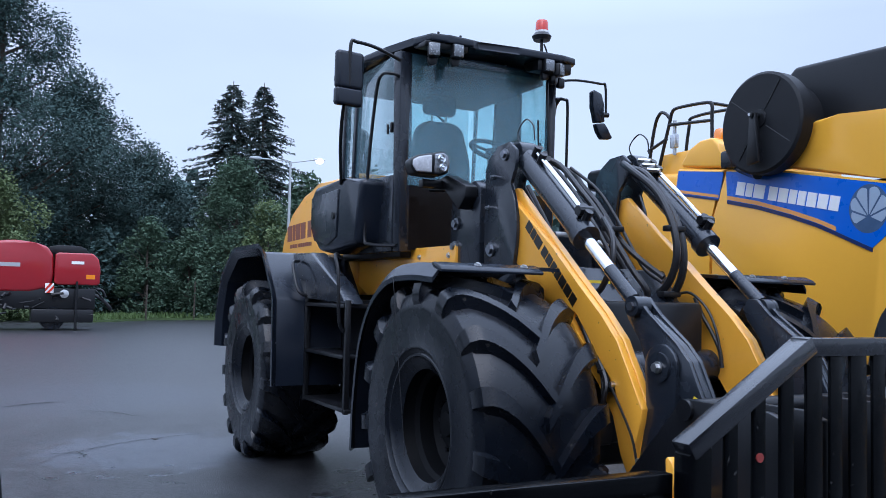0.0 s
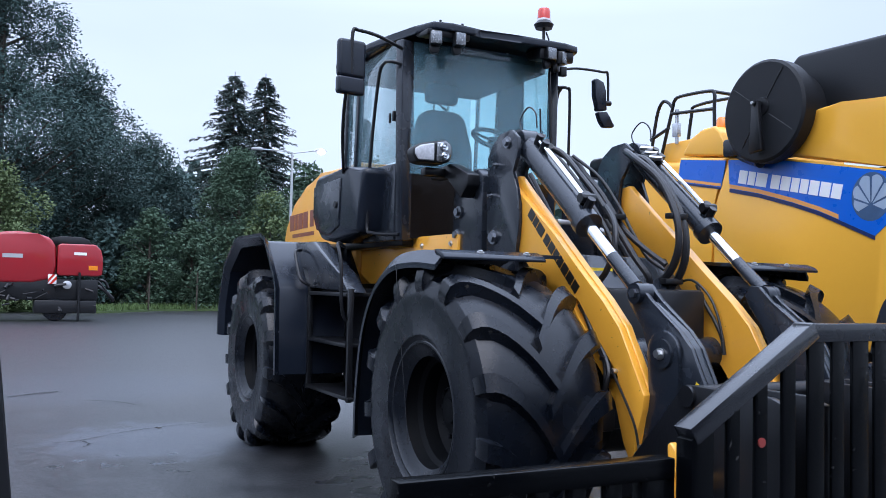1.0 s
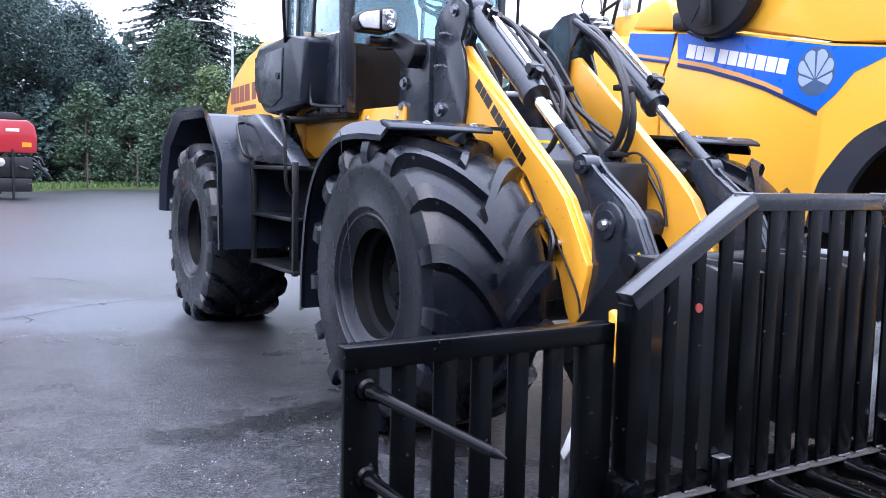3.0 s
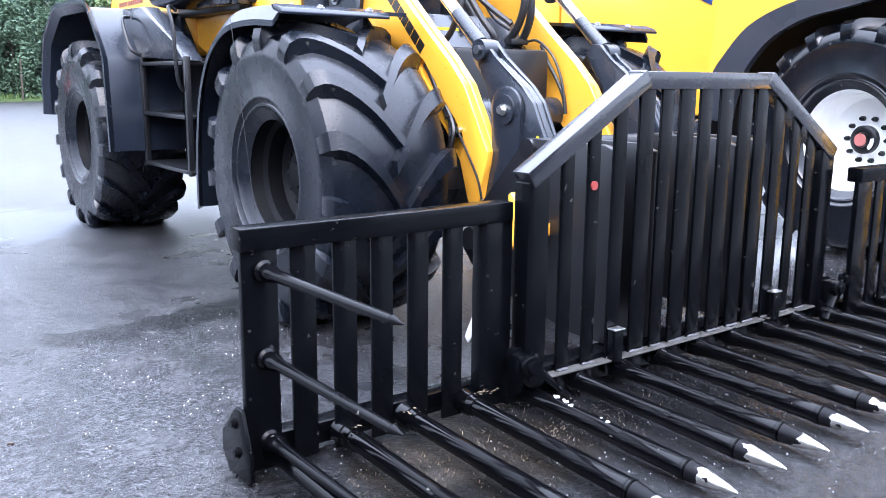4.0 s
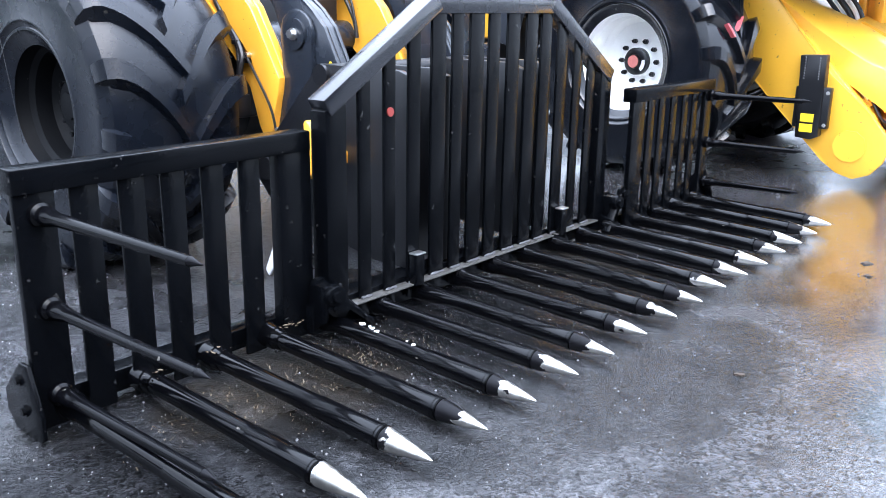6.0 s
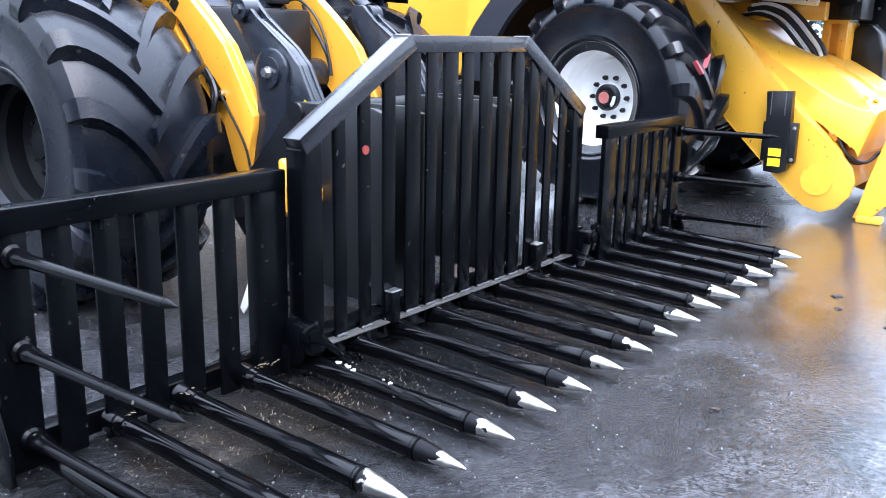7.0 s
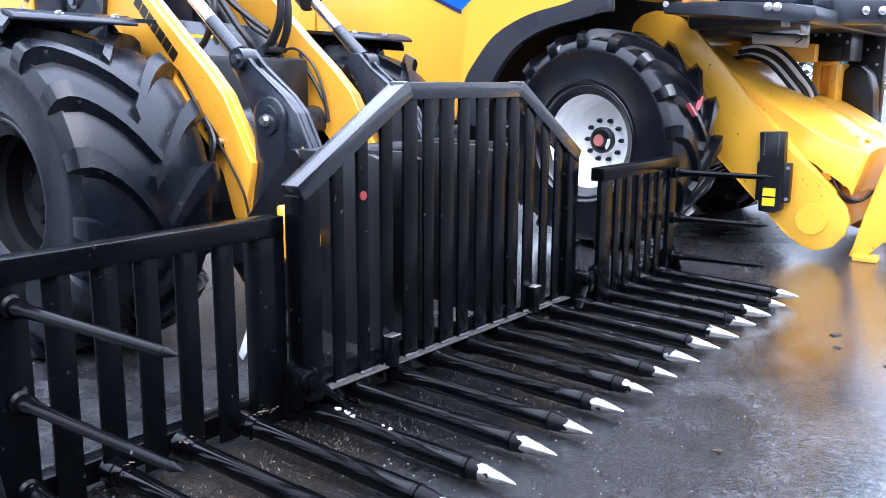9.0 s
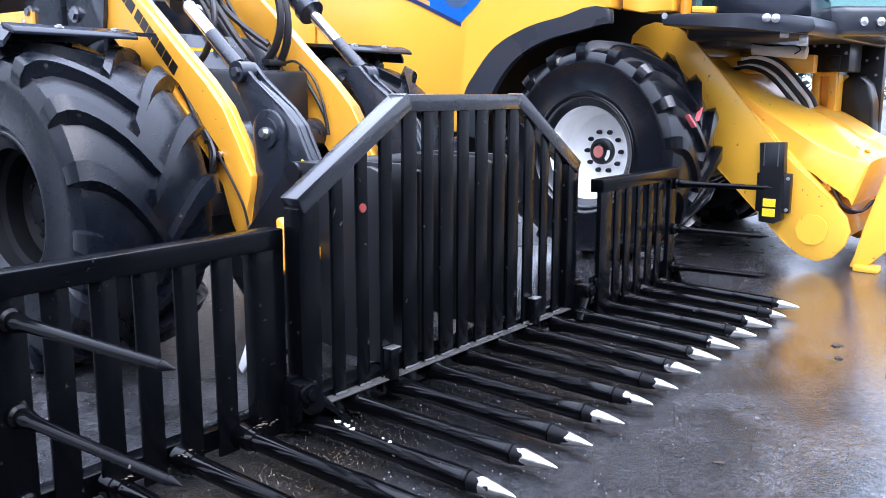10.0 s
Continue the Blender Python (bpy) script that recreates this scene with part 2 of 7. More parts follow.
def part(name, bm, material, parent=None, label="", sharp=35):
    """Links a bmesh as one mesh object, in the parent's own coordinates; rows of bolts, clamps and the like become one object each."""
    if name.endswith(APART):
        groups = clusters(bm)
        if len(groups) > 1:
            made = None
            for isle in groups:
                keep = set(isle)
                one = bm.copy()
                one.verts.ensure_lookup_table()
                bm.verts.index_update()
                stay = {v.index for v in keep}
                bmesh.ops.delete(one, geom=[v for i, v in enumerate(one.verts) if i not in stay], context="VERTS")
                made = link(name, one, material, parent, label, sharp)
            bm.free()
            return made
    return link(name, bm, material, parent, label, sharp)


def link(name, bm, material, parent, label, sharp):
    me = bpy.data.meshes.new(name)
    bmesh.ops.recalc_face_normals(bm, faces=bm.faces)
    lim = radians(sharp)
    for f in bm.faces:
        f.smooth = True
    for e in bm.edges:
        if len(e.link_faces) != 2 or e.calc_face_angle(0) > lim:
            e.smooth = False
    bm.to_mesh(me)
    bm.free()
    me.materials.append(material)
    ob = new(name, me)
    if parent:
        ob.parent = parent
    if label:
        ob["label"] = label
    return ob


def again(ob, m, parent=None):
    """Another object on the same mesh."""
    o = new(ob.name.split(".")[0], ob.data)
    o.parent = parent or ob.parent
    o.matrix_basis = m
    if ob.get("label"):
        o["label"] = ob["label"]
    return o


def B():
    return bmesh.new()


def bevel(bm, edges, r, seg=2):
    if r > 0:
        bmesh.ops.bevel(bm, geom=list(edges), offset=r, segments=seg, profile=0.5, affect="EDGES", clamp_overlap=True)


def box(bm, x0, x1, y0, y1, z0, z1, r=0.004, m=None, seg=2):
    vs = [bm.verts.new((x, y, z)) for x in (x0, x1) for y in (y0, y1) for z in (z0, z1)]
    fs = [bm.faces.new([vs[i] for i in q]) for q in ((0, 1, 3, 2), (4, 6, 7, 5), (0, 4, 5, 1), (2, 3, 7, 6), (0, 2, 6, 4), (1, 5, 7, 3))]
    if m:
        bmesh.ops.transform(bm, matrix=m, verts=vs)
    bevel(bm, {e for f in fs for e in f.edges}, r, seg)
    return bm


def prism(bm, pts, a, b, axis="x", r=0.004, m=None, seg=2):
    """A polygon, extruded from a to b along an axis. x: points are (y, z); y: (x, z); z: (x, y)."""
    def at(p, q):
        return {"x": (q, p[0], p[1]), "y": (p[0], q, p[1]), "z": (p[0], p[1], q)}[axis]
    lo, hi = [bm.verts.new(at(p, a)) for p in pts], [bm.verts.new(at(p, b)) for p in pts]
    n = len(pts)
    fs = [bm.faces.new(lo), bm.faces.new(hi[::-1])]
    fs += [bm.faces.new((lo[i], hi[i], hi[(i + 1) % n], lo[(i + 1) % n])) for i in range(n)]
    if m:
        bmesh.ops.transform(bm, matrix=m, verts=lo + hi)
    bevel(bm, {e for f in fs for e in f.edges}, r, seg)
    return bm


def frame_of(d):
    d = Vector(d).normalized()
    u = d.cross((0, 0, 1) if abs(d.z) < 0.95 else (1, 0, 0)).normalized()
    return d, u, d.cross(u)


def rod(bm, p, q, r, r2=None, n=14, caps=True):
    """A round bar or cone from p to q."""
    p, q, r2 = Vector(p), Vector(q), r if r2 is None else r2
    _, u, v = frame_of(q - p)
    a, b = [], []
    for i in range(n):
        c = u * math.cos(2 * math.pi * i / n) + v * math.sin(2 * math.pi * i / n)
        a.append(bm.verts.new(p + c * r))
        b.append(bm.verts.new(q + c * max(r2, 0.0005)))
    for i in range(n):
        bm.faces.new((a[i], a[(i + 1) % n], b[(i + 1) % n], b[i]))
    if caps:
        bm.faces.new(a[::-1])
        bm.faces.new(b)
    return bm


def smooth_line(pts, k=6):
    """Catmull-Rom through the points."""
    P = [Vector(p) for p in pts]
    P = [2 * P[0] - P[1]] + P + [2 * P[-1] - P[-2]]
    out = []
    for i in range(1, len(P) - 2):
        a, b, c, d = P[i - 1 : i + 3]
        for j in range(k):
            t = j / k
            out.append(0.5 * (2 * b + (c - a) * t + (2 * a - 5 * b + 4 * c - d) * t * t + (3 * b - a - 3 * c + d) * t**3))
    return out + [P[-2]]


def tube(bm, pts, r, n=10, k=6):
    """A bent round bar or hose along the points; k = 0 keeps the corners."""
    line = smooth_line(pts, k) if k else [Vector(p) for p in pts]
    d0, u, v = frame_of(line[1] - line[0])
    rings = []
    for i, p in enumerate(line):
        d = (line[min(i + 1, len(line) - 1)] - line[max(i - 1, 0)]).normalized()
        u = (u - d * u.dot(d)).normalized()
        w = d.cross(u)
        rings.append([bm.verts.new(p + (u * math.cos(2 * math.pi * j / n) + w * math.sin(2 * math.pi * j / n)) * r) for j in range(n)])
    for a, b in zip(rings, rings[1:]):
        for j in range(n):
            bm.faces.new((a[j], a[(j + 1) % n], b[(j + 1) % n], b[j]))
    bm.faces.new(rings[0][::-1])
    bm.faces.new(rings[-1])
    return bm


def lathe(bm, prof, n=48, m=None, close=False, caps=False):
    """A profile of (radius, x) turned about the x axis."""
    rings = []
    for r, h in prof:
        rings.append([bm.verts.new((h, r * math.cos(2 * math.pi * j / n), r * math.sin(2 * math.pi * j / n))) for j in range(n)])
    pairs = list(zip(rings, rings[1:])) + ([(rings[-1], rings[0])] if close else [])
    for a, b in pairs:
        for j in range(n):
            bm.faces.new((a[j], a[(j + 1) % n], b[(j + 1) % n], b[j]))
    if not close:
        for ring, (r, _) in ((rings[0], prof[0]), (rings[-1], prof[-1])):
            if caps or r < 0.035:
                bm.faces.new(ring)
    if m:
        bmesh.ops.transform(bm, matrix=m, verts=[v for r in rings for v in r])
    return bm


def bolt(bm, p, d, r=0.012, h=0.012):
    d = Vector(d).normalized()
    rod(bm, Vector(p), Vector(p) + d * h * 0.4, r * 1.5, n=12)
    rod(bm, Vector(p) + d * h * 0.4, Vector(p) + d * h, r, n=6)


# ---- ground ----


def asphalt():
    m = bpy.data.materials.new("wet_asphalt")
    m.use_nodes = True
    n, l = m.node_tree.nodes, m.node_tree.links
    p = n["Principled BSDF"]
    co = n.new("ShaderNodeTexCoord")

    def tex(kind, scale, detail=4.0):
        t = n.new(kind)
        t.inputs["Scale"].default_value = scale
        if "Detail" in t.inputs:
            t.inputs["Detail"].default_value = detail
        l.new(co.outputs["Object"], t.inputs["Vector"])
        return t

    def span(src, a, b, c, d):
        r = n.new("ShaderNodeMapRange")
        for k, v in (("From Min", a), ("From Max", b), ("To Min", c), ("To Max", d)):
            r.inputs[k].default_value = v
        l.new(src, r.inputs["Value"])
        return r.outputs[0]

    soft, patch, mid, grain = tex("ShaderNodeTexNoise", 1.1, 4), tex("ShaderNodeTexNoise", 0.45, 3), tex("ShaderNodeTexNoise", 3.5, 6), tex("ShaderNodeTexNoise", 130, 3)
    stone, mottle = tex("ShaderNodeTexVoronoi", 82), tex("ShaderNodeTexNoise", 26, 7)
    tone = n.new("ShaderNodeValToRGB")
    tone.color_ramp.elements[0].position, tone.color_ramp.elements[0].color = 0.25, (0.0018, 0.0020, 0.0024, 1)
    tone.color_ramp.elements[1].position, tone.color_ramp.elements[1].color = 0.8, (0.0145, 0.0147, 0.0158, 1)
    blend = n.new("ShaderNodeMath")
    blend.operation = "MULTIPLY_ADD"
    l.new(grain.outputs["Fac"], blend.inputs[0])
    blend.inputs[1].default_value = 0.7
    l.new(span(mid.outputs["Fac"], 0.3, 0.7, -0.02, 0.38), blend.inputs[2])
    l.new(blend.outputs[0], tone.inputs["Fac"])
    # each stone of the wearing course has a tone of its own
    cell, tint = n.new("ShaderNodeSeparateColor"), n.new("ShaderNodeMix")
    l.new(stone.outputs["Color"], cell.inputs[0])
    tint.data_type, tint.blend_type = "RGBA", "MULTIPLY"
    tint.inputs["Factor"].default_value = 1.0
    l.new(tone.outputs["Color"], tint.inputs[6])
    uneven = n.new("ShaderNodeMath")
    uneven.operation = "MULTIPLY"
    l.new(span(cell.outputs[0], 0.55, 1.0, 0.35, 3.8), uneven.inputs[0])
    l.new(span(mottle.outputs["Fac"], 0.35, 0.65, 0.72, 1.3), uneven.inputs[1])
    l.new(uneven.outputs[0], tint.inputs[7])
    # pale worn patch, brown mud stains and near-black patches, with uneven edges
    colour = tint.outputs[2]
    # the bluish patch at y 8.5 puts far sky sheen into the colour
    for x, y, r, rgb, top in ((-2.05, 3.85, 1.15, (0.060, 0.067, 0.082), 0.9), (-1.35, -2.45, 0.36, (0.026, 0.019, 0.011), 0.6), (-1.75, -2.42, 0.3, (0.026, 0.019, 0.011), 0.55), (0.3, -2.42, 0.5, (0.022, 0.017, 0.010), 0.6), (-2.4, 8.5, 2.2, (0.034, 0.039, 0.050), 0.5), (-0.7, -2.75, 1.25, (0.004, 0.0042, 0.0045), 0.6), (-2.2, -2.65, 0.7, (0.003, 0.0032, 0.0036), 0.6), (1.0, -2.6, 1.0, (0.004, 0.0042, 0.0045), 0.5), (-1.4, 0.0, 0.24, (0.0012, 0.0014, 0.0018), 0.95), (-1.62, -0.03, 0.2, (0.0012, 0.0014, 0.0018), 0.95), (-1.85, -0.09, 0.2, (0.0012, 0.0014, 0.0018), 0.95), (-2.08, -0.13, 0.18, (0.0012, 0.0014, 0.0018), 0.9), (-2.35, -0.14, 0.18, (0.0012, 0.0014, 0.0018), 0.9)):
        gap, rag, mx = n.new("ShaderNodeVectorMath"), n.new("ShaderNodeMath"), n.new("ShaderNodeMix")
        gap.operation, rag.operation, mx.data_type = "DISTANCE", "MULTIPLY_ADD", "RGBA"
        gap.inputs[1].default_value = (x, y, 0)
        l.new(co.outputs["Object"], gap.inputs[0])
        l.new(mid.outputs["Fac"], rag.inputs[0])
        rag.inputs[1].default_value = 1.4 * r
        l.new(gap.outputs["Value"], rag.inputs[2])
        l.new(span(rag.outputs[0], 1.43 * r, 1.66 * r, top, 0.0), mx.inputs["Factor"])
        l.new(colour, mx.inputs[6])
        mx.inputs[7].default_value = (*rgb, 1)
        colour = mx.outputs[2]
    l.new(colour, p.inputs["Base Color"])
    wetness = n.new("ShaderNodeMath")
    wetness.operation = "ADD"
    l.new(span(patch.outputs["Fac"], 0.38, 0.62, 0.22, 0.28), wetness.inputs[0])
    l.new(span(mid.outputs["Fac"], 0.3, 0.7, 0.0, 0.05), wetness.inputs[1])
    # places where the rain stands as a film, with uneven edges
    film = None
    for x, y, r in ((2.6, -4.1, 2.0), (3.1, -3.2, 1.2), (0.9, -4.1, 0.9), (2.1, -1.1, 1.3), (-0.6, -2.45, 0.6), (0.6, -2.4, 0.7), (0.7, -4.45, 0.9), (-0.1, -4.6, 0.8), (1.7, -4.1, 1.0)):
        gap = n.new("ShaderNodeVectorMath")
        gap.operation = "DISTANCE"
        gap.inputs[1].default_value = (x, y, 0)
        l.new(co.outputs["Object"], gap.inputs[0])
        rag = n.new("ShaderNodeMath")
        rag.operation = "MULTIPLY_ADD"
        l.new(soft.outputs["Fac"], rag.inputs[0])
        rag.inputs[1].default_value = 1.6 * r
        l.new(gap.outputs["Value"], rag.inputs[2])
        one = span(rag.outputs[0], 1.35 * r, 2.0 * r, 1.0, 0.0)
        if film is None:
            film = one
        else:
            top = n.new("ShaderNodeMath")
            top.operation = "MAXIMUM"
            l.new(film, top.inputs[0])
            l.new(one, top.inputs[1])
            film = top.outputs[0]
    calm = n.new("ShaderNodeMix")
    l.new(film, calm.inputs["Factor"])
    l.new(wetness.outputs[0], calm.inputs[2])
    calm.inputs[3].default_value = 0.17
    # the open yard beyond the loader is coarser and evenly wet
    place, coarse = n.new("ShaderNodeSeparateXYZ"), n.new("ShaderNodeMix")
    l.new(co.outputs["Object"], place.inputs[0])
    open_yard = span(place.outputs["Y"], 0.5, 7.0, 0.0, 1.0)
    l.new(open_yard, coarse.inputs["Factor"])
    l.new(calm.outputs[0], coarse.inputs[2])
    coarse.inputs[3].default_value = 0.34
    l.new(coarse.outputs[0], p.inputs["Roughness"])
    wet_far = n.new("ShaderNodeMath")
    wet_far.operation = "MAXIMUM"
    l.new(span(film, 0, 1, 0.27, 1.15), wet_far.inputs[0])
    l.new(span(open_yard, 0, 1, 0.25, 0.72), wet_far.inputs[1])
    shine = n.new("ShaderNodeMath")
    shine.operation = "MULTIPLY"
    pool = n.new("ShaderNodeMath")
    pool.operation = "MULTIPLY"
    l.new(wet_far.outputs[0], pool.inputs[0])
    l.new(span(mottle.outputs["Fac"], 0.35, 0.65, 0.66, 1.26), pool.inputs[1])
    l.new(pool.outputs[0], shine.inputs[0])
    l.new(span(cell.outputs[1], 0.2, 1.0, 0.35, 1.9), shine.inputs[1])
    # trodden dirt under the near end of the fork holds no film of water
    gloss = shine.outputs[0]
    for x, y, r, least in ((-2.3, -2.6, 0.62, 0.35), (-1.75, -2.75, 0.6, 0.5)):
        gap, rag, dull = n.new("ShaderNodeVectorMath"), n.new("ShaderNodeMath"), n.new("ShaderNodeMath")
        gap.operation, rag.operation, dull.operation = "DISTANCE", "MULTIPLY_ADD", "MULTIPLY"
        gap.inputs[1].default_value = (x, y, 0)
        l.new(co.outputs["Object"], gap.inputs[0])
        l.new(mid.outputs["Fac"], rag.inputs[0])
        rag.inputs[1].default_value = 1.2 * r
        l.new(gap.outputs["Value"], rag.inputs[2])
        l.new(gloss, dull.inputs[0])
        l.new(span(rag.outputs[0], 1.1 * r, 1.75 * r, least, 1.0), dull.inputs[1])
        gloss = dull.outputs[0]
    l.new(gloss, p.inputs["Specular IOR Level"])
    b1, b2 = n.new("ShaderNodeBump"), n.new("ShaderNodeBump")
    b1.inputs["Strength"].default_value, b1.inputs["Distance"].default_value = 0.4, 0.005
    l.new(stone.outputs["Distance"], b1.inputs["Height"])
    l.new(span(film, 0, 1, 0.4, 0.05), b1.inputs["Strength"])
    b2.inputs["Strength"].default_value, b2.inputs["Distance"].default_value = 0.38, 0.005
    l.new(grain.outputs["Fac"], b2.inputs["Height"])
    l.new(span(film, 0, 1, 0.34, 0.06), b2.inputs["Strength"])
    l.new(b1.outputs[0], b2.inputs["Normal"])
    l.new(b2.outputs[0], p.inputs["Normal"])
    return m


ASPHALT = asphalt()
CRACK = mat("crack_tar", (0.008, 0.008, 0.009), 0.55, vary=0.2)
GRASS = mat("grass_blades", (0.05, 0.085, 0.022), 0.7, vary=0.35, scale=3, fine=30, island=0.25)
SOIL = mat("turf", (0.055, 0.085, 0.028), 0.9, vary=0.35, scale=2, fine=20, bump=0.05)

g = B()
box(g, -420, 420, -420, 420, -0.4, 0.0, 0)
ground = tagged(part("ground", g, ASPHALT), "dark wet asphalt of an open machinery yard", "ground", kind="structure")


def ribbon(bm, pts, w, z, seed):
    rnd = random.Random(seed)
    line = smooth_line([(x, y, 0) for x, y in pts], 8)
    a = []
    for i, p in enumerate(line):
        d = (line[min(i + 1, len(line) - 1)] - line[max(i - 1, 0)]).normalized()
        s = Vector((-d.y, d.x, 0))
        ww = w * rnd.uniform(0.3, 1.0)
        o = s * rnd.uniform(-0.015, 0.015)
        a.append((bm.verts.new(p + o + s * ww + Vector((0, 0, z))), bm.verts.new(p + o - s * ww + Vector((0, 0, z)))))
    for q, r in zip(a, a[1:]):
        bm.faces.new((q[0], q[1], r[1], r[0]))


bm = B()
ribbon(bm, [(-2.95, 3.95), (-2.72, 4.01), (-2.3, 4.35), (-1.86, 4.55), (-1.4, 4.7)], 0.012, 0.006, 1)
ribbon(bm, [(-2.72, 4.01), (-2.66, 3.8), (-2.72, 3.65)], 0.014, 0.0065, 2)
ribbon(bm, [(-3.3, 7.5), (-2.96, 7.75), (-2.7, 7.85)], 0.03, 0.006, 3)
ribbon(bm, [(-2.5, 6.9), (-2.12, 6.63), (-1.9, 6.2)], 0.014, 0.006, 4)
tagged(part("asphalt_crack", bm, CRACK), "thin dark cracks in the wet asphalt", "crack", kind="stuff")

# loose stones, straw and leaf litter
STONE = mat("pale_grit", (0.085, 0.085, 0.085), 0.6, vary=0.3, island=0.4)
STRAW = mat("straw", (0.055, 0.040, 0.024), 0.75, vary=0.3, island=0.4)
DEAD_LEAF = mat("dead_leaf", (0.022, 0.016, 0.011), 0.5, vary=0.3, island=0.2)
rnd = random.Random(11)
vs, fs = [], []
for i in range(7000):
    x, y = rnd.uniform(-4.2, 4.0), rnd.triangular(-5.0, 2.5, -2.8)
    s = rnd.choice((0.0014, 0.002, 0.0026, 0.0035, 0.005)) * rnd.uniform(0.7, 1.3)
    k = len(vs)
    for dx, dy, dz in ((1, 0, 0), (-0.5, 0.9, 0), (-0.6, -0.8, 0), (0.1, 0.1, 1.1), (0.7, 0.6, 0.5)):
        vs.append((x + dx * s * rnd.uniform(0.7, 1.3), y + dy * s * rnd.uniform(0.7, 1.3), max(-0.001, dz * s)))
    fs += [(k, k + 1, k + 3), (k + 1, k + 2, k + 3), (k + 2, k, k + 4), (k + 2, k + 4, k + 3), (k, k + 3, k + 4)]
me = bpy.data.meshes.new("grit")
me.from_pydata(vs, [], fs)
me.materials.append(STONE)
tagged(new("grit", me), "pale loose grit scattered on the asphalt", "gravel", kind="stuff")
vs, fs = [], []
for cx, cy, n_, sp in ((-1.25, -2.42, 130, 0.16), (-1.65, -2.40, 90, 0.15), (-1.5, -2.5, 80, 0.2), (-0.95, -2.45, 60, 0.15), (-1.95, -2.4, 50, 0.12), (0.2, -2.4, 50, 0.5)):
    for i in range(n_ * 2):
        x, y, a, L = rnd.gauss(cx, sp), rnd.gauss(cy, sp * 0.6), rnd.uniform(0, 6.28), rnd.uniform(0.004, 0.022) * rnd.random()
        z, dz = rnd.uniform(0.002, 0.012), rnd.uniform(-0.002, 0.012)
        dx, dy, k = math.cos(a) * L, math.sin(a) * L, len(vs)
        w = rnd.uniform(0.0008, 0.0022)
        nx, ny = -math.sin(a) * w, math.cos(a) * w
        vs += [(x + nx, y + ny, z), (x - nx, y - ny, z), (x + dx - nx, y + dy - ny, z + dz), (x + dx + nx, y + dy + ny, z + dz)]
        fs.append((k, k + 1, k + 2, k + 3))
for cx, cy, cz, n_ in ((-1.30, -2.20, 0.128, 22), (-1.62, -2.19, 0.122, 8), (-1.88, -2.19, 0.122, 8)):
    for i in range(n_):
        x, y, z = rnd.gauss(cx, 0.03), rnd.gauss(cy, 0.012), cz + rnd.uniform(-0.012, 0.004)
        a, L, w = rnd.uniform(-0.5, 0.5) + rnd.choice((0, 3.1)), rnd.uniform(0.006, 0.02), rnd.uniform(0.001, 0.004)
        dx, dy, nx, ny, k = math.cos(a) * L, math.sin(a) * L, -math.sin(a) * w, math.cos(a) * w, len(vs)
        vs += [(x + nx, y + ny, z), (x - nx, y - ny, z + 0.002), (x + dx - nx, y + dy - ny, z + 0.004), (x + dx + nx, y + dy + ny, z + 0.002)]
        fs.append((k, k + 1, k + 2, k + 3))
me = bpy.data.meshes.new("straw_litter")
me.from_pydata(vs, [], fs)
me.materials.append(STRAW)
tagged(new("straw_litter", me), "brown chopped straw litter under the fork", "straw", kind="stuff")
for x, y, s in ((1.62, -3.55, 0.03), (1.38, -3.62, 0.018), (-2.85, -1.35, 0.012), (-0.3, -3.6, 0.02), (1.2, -3.9, 0.02), (-1.95, 4.5, 0.03)):
    bm = B()
    for k in range(3):
        a = rnd.uniform(0, 6.28)
        prism(bm, [(x + s * math.cos(a + q) * f, y + s * math.sin(a + q) * f) for q, f in ((0, 1.2), (1.2, 0.6), (2.2, 0.9), (3.3, 1.1), (4.4, 0.5), (5.3, 0.8))], 0.0, 0.002 + 0.0025 * k, "z", 0)
    tagged(part("dead_leaf", bm, DEAD_LEAF), "dark wet dead leaf lying on the asphalt", "leaf")

# grass strip at the yard's far edge
bm = B()
edge = [(-70, 43.5), (-30, 44), (-6, 40), (0.5, 37.0), (3.5, 40.5), (8, 42), (14, 42.5), (40, 43), (70, 43), (70, 75), (-70, 75)]
prism(bm, edge, -0.1, 0.10, "z", 0)
tagged(part("grass_bank", bm, SOIL), "strip of green turf along the yard edge", "grass", kind="structure")
vs, fs = [], []
for i in range(9000):
    x = rnd.uniform(-9, 16)
    y0 = np.interp(x, [-30, -6, 0.5, 3.5, 8, 14, 40], [44, 40, 37.0, 40.5, 42, 42.5, 43])
    y = y0 + abs(rnd.gauss(0, 1.8))
    h, a, w = rnd.uniform(0.08, 0.38), rnd.uniform(0, 6.28), rnd.uniform(0.02, 0.05)
    k = len(vs)
    lx, ly = rnd.uniform(-0.12, 0.12), rnd.uniform(-0.12, 0.12)
    vs += [(x - w * math.cos(a), y - w * math.sin(a), 0.09), (x + w * math.cos(a), y + w * math.sin(a), 0.09), (x + lx, y + ly, 0.09 + h)]
    fs.append((k, k + 1, k + 2))
me = bpy.data.meshes.new("grass_tufts")
me.from_pydata(vs, [], fs)
me.materials.append(GRASS)
tagged(new("grass_tufts", me), "uneven green grass along the yard edge", "grass", kind="stuff")

# ---- trees ----


def leafmat(name, color, tr=0.25):
    m = mat(name, color, 0.65, vary=0.3, scale=0.7, fine=6, bump=0.0, island=0.12)
    m.node_tree.nodes["Principled BSDF"].inputs["Specular IOR Level"].default_value = 0.25
    return m


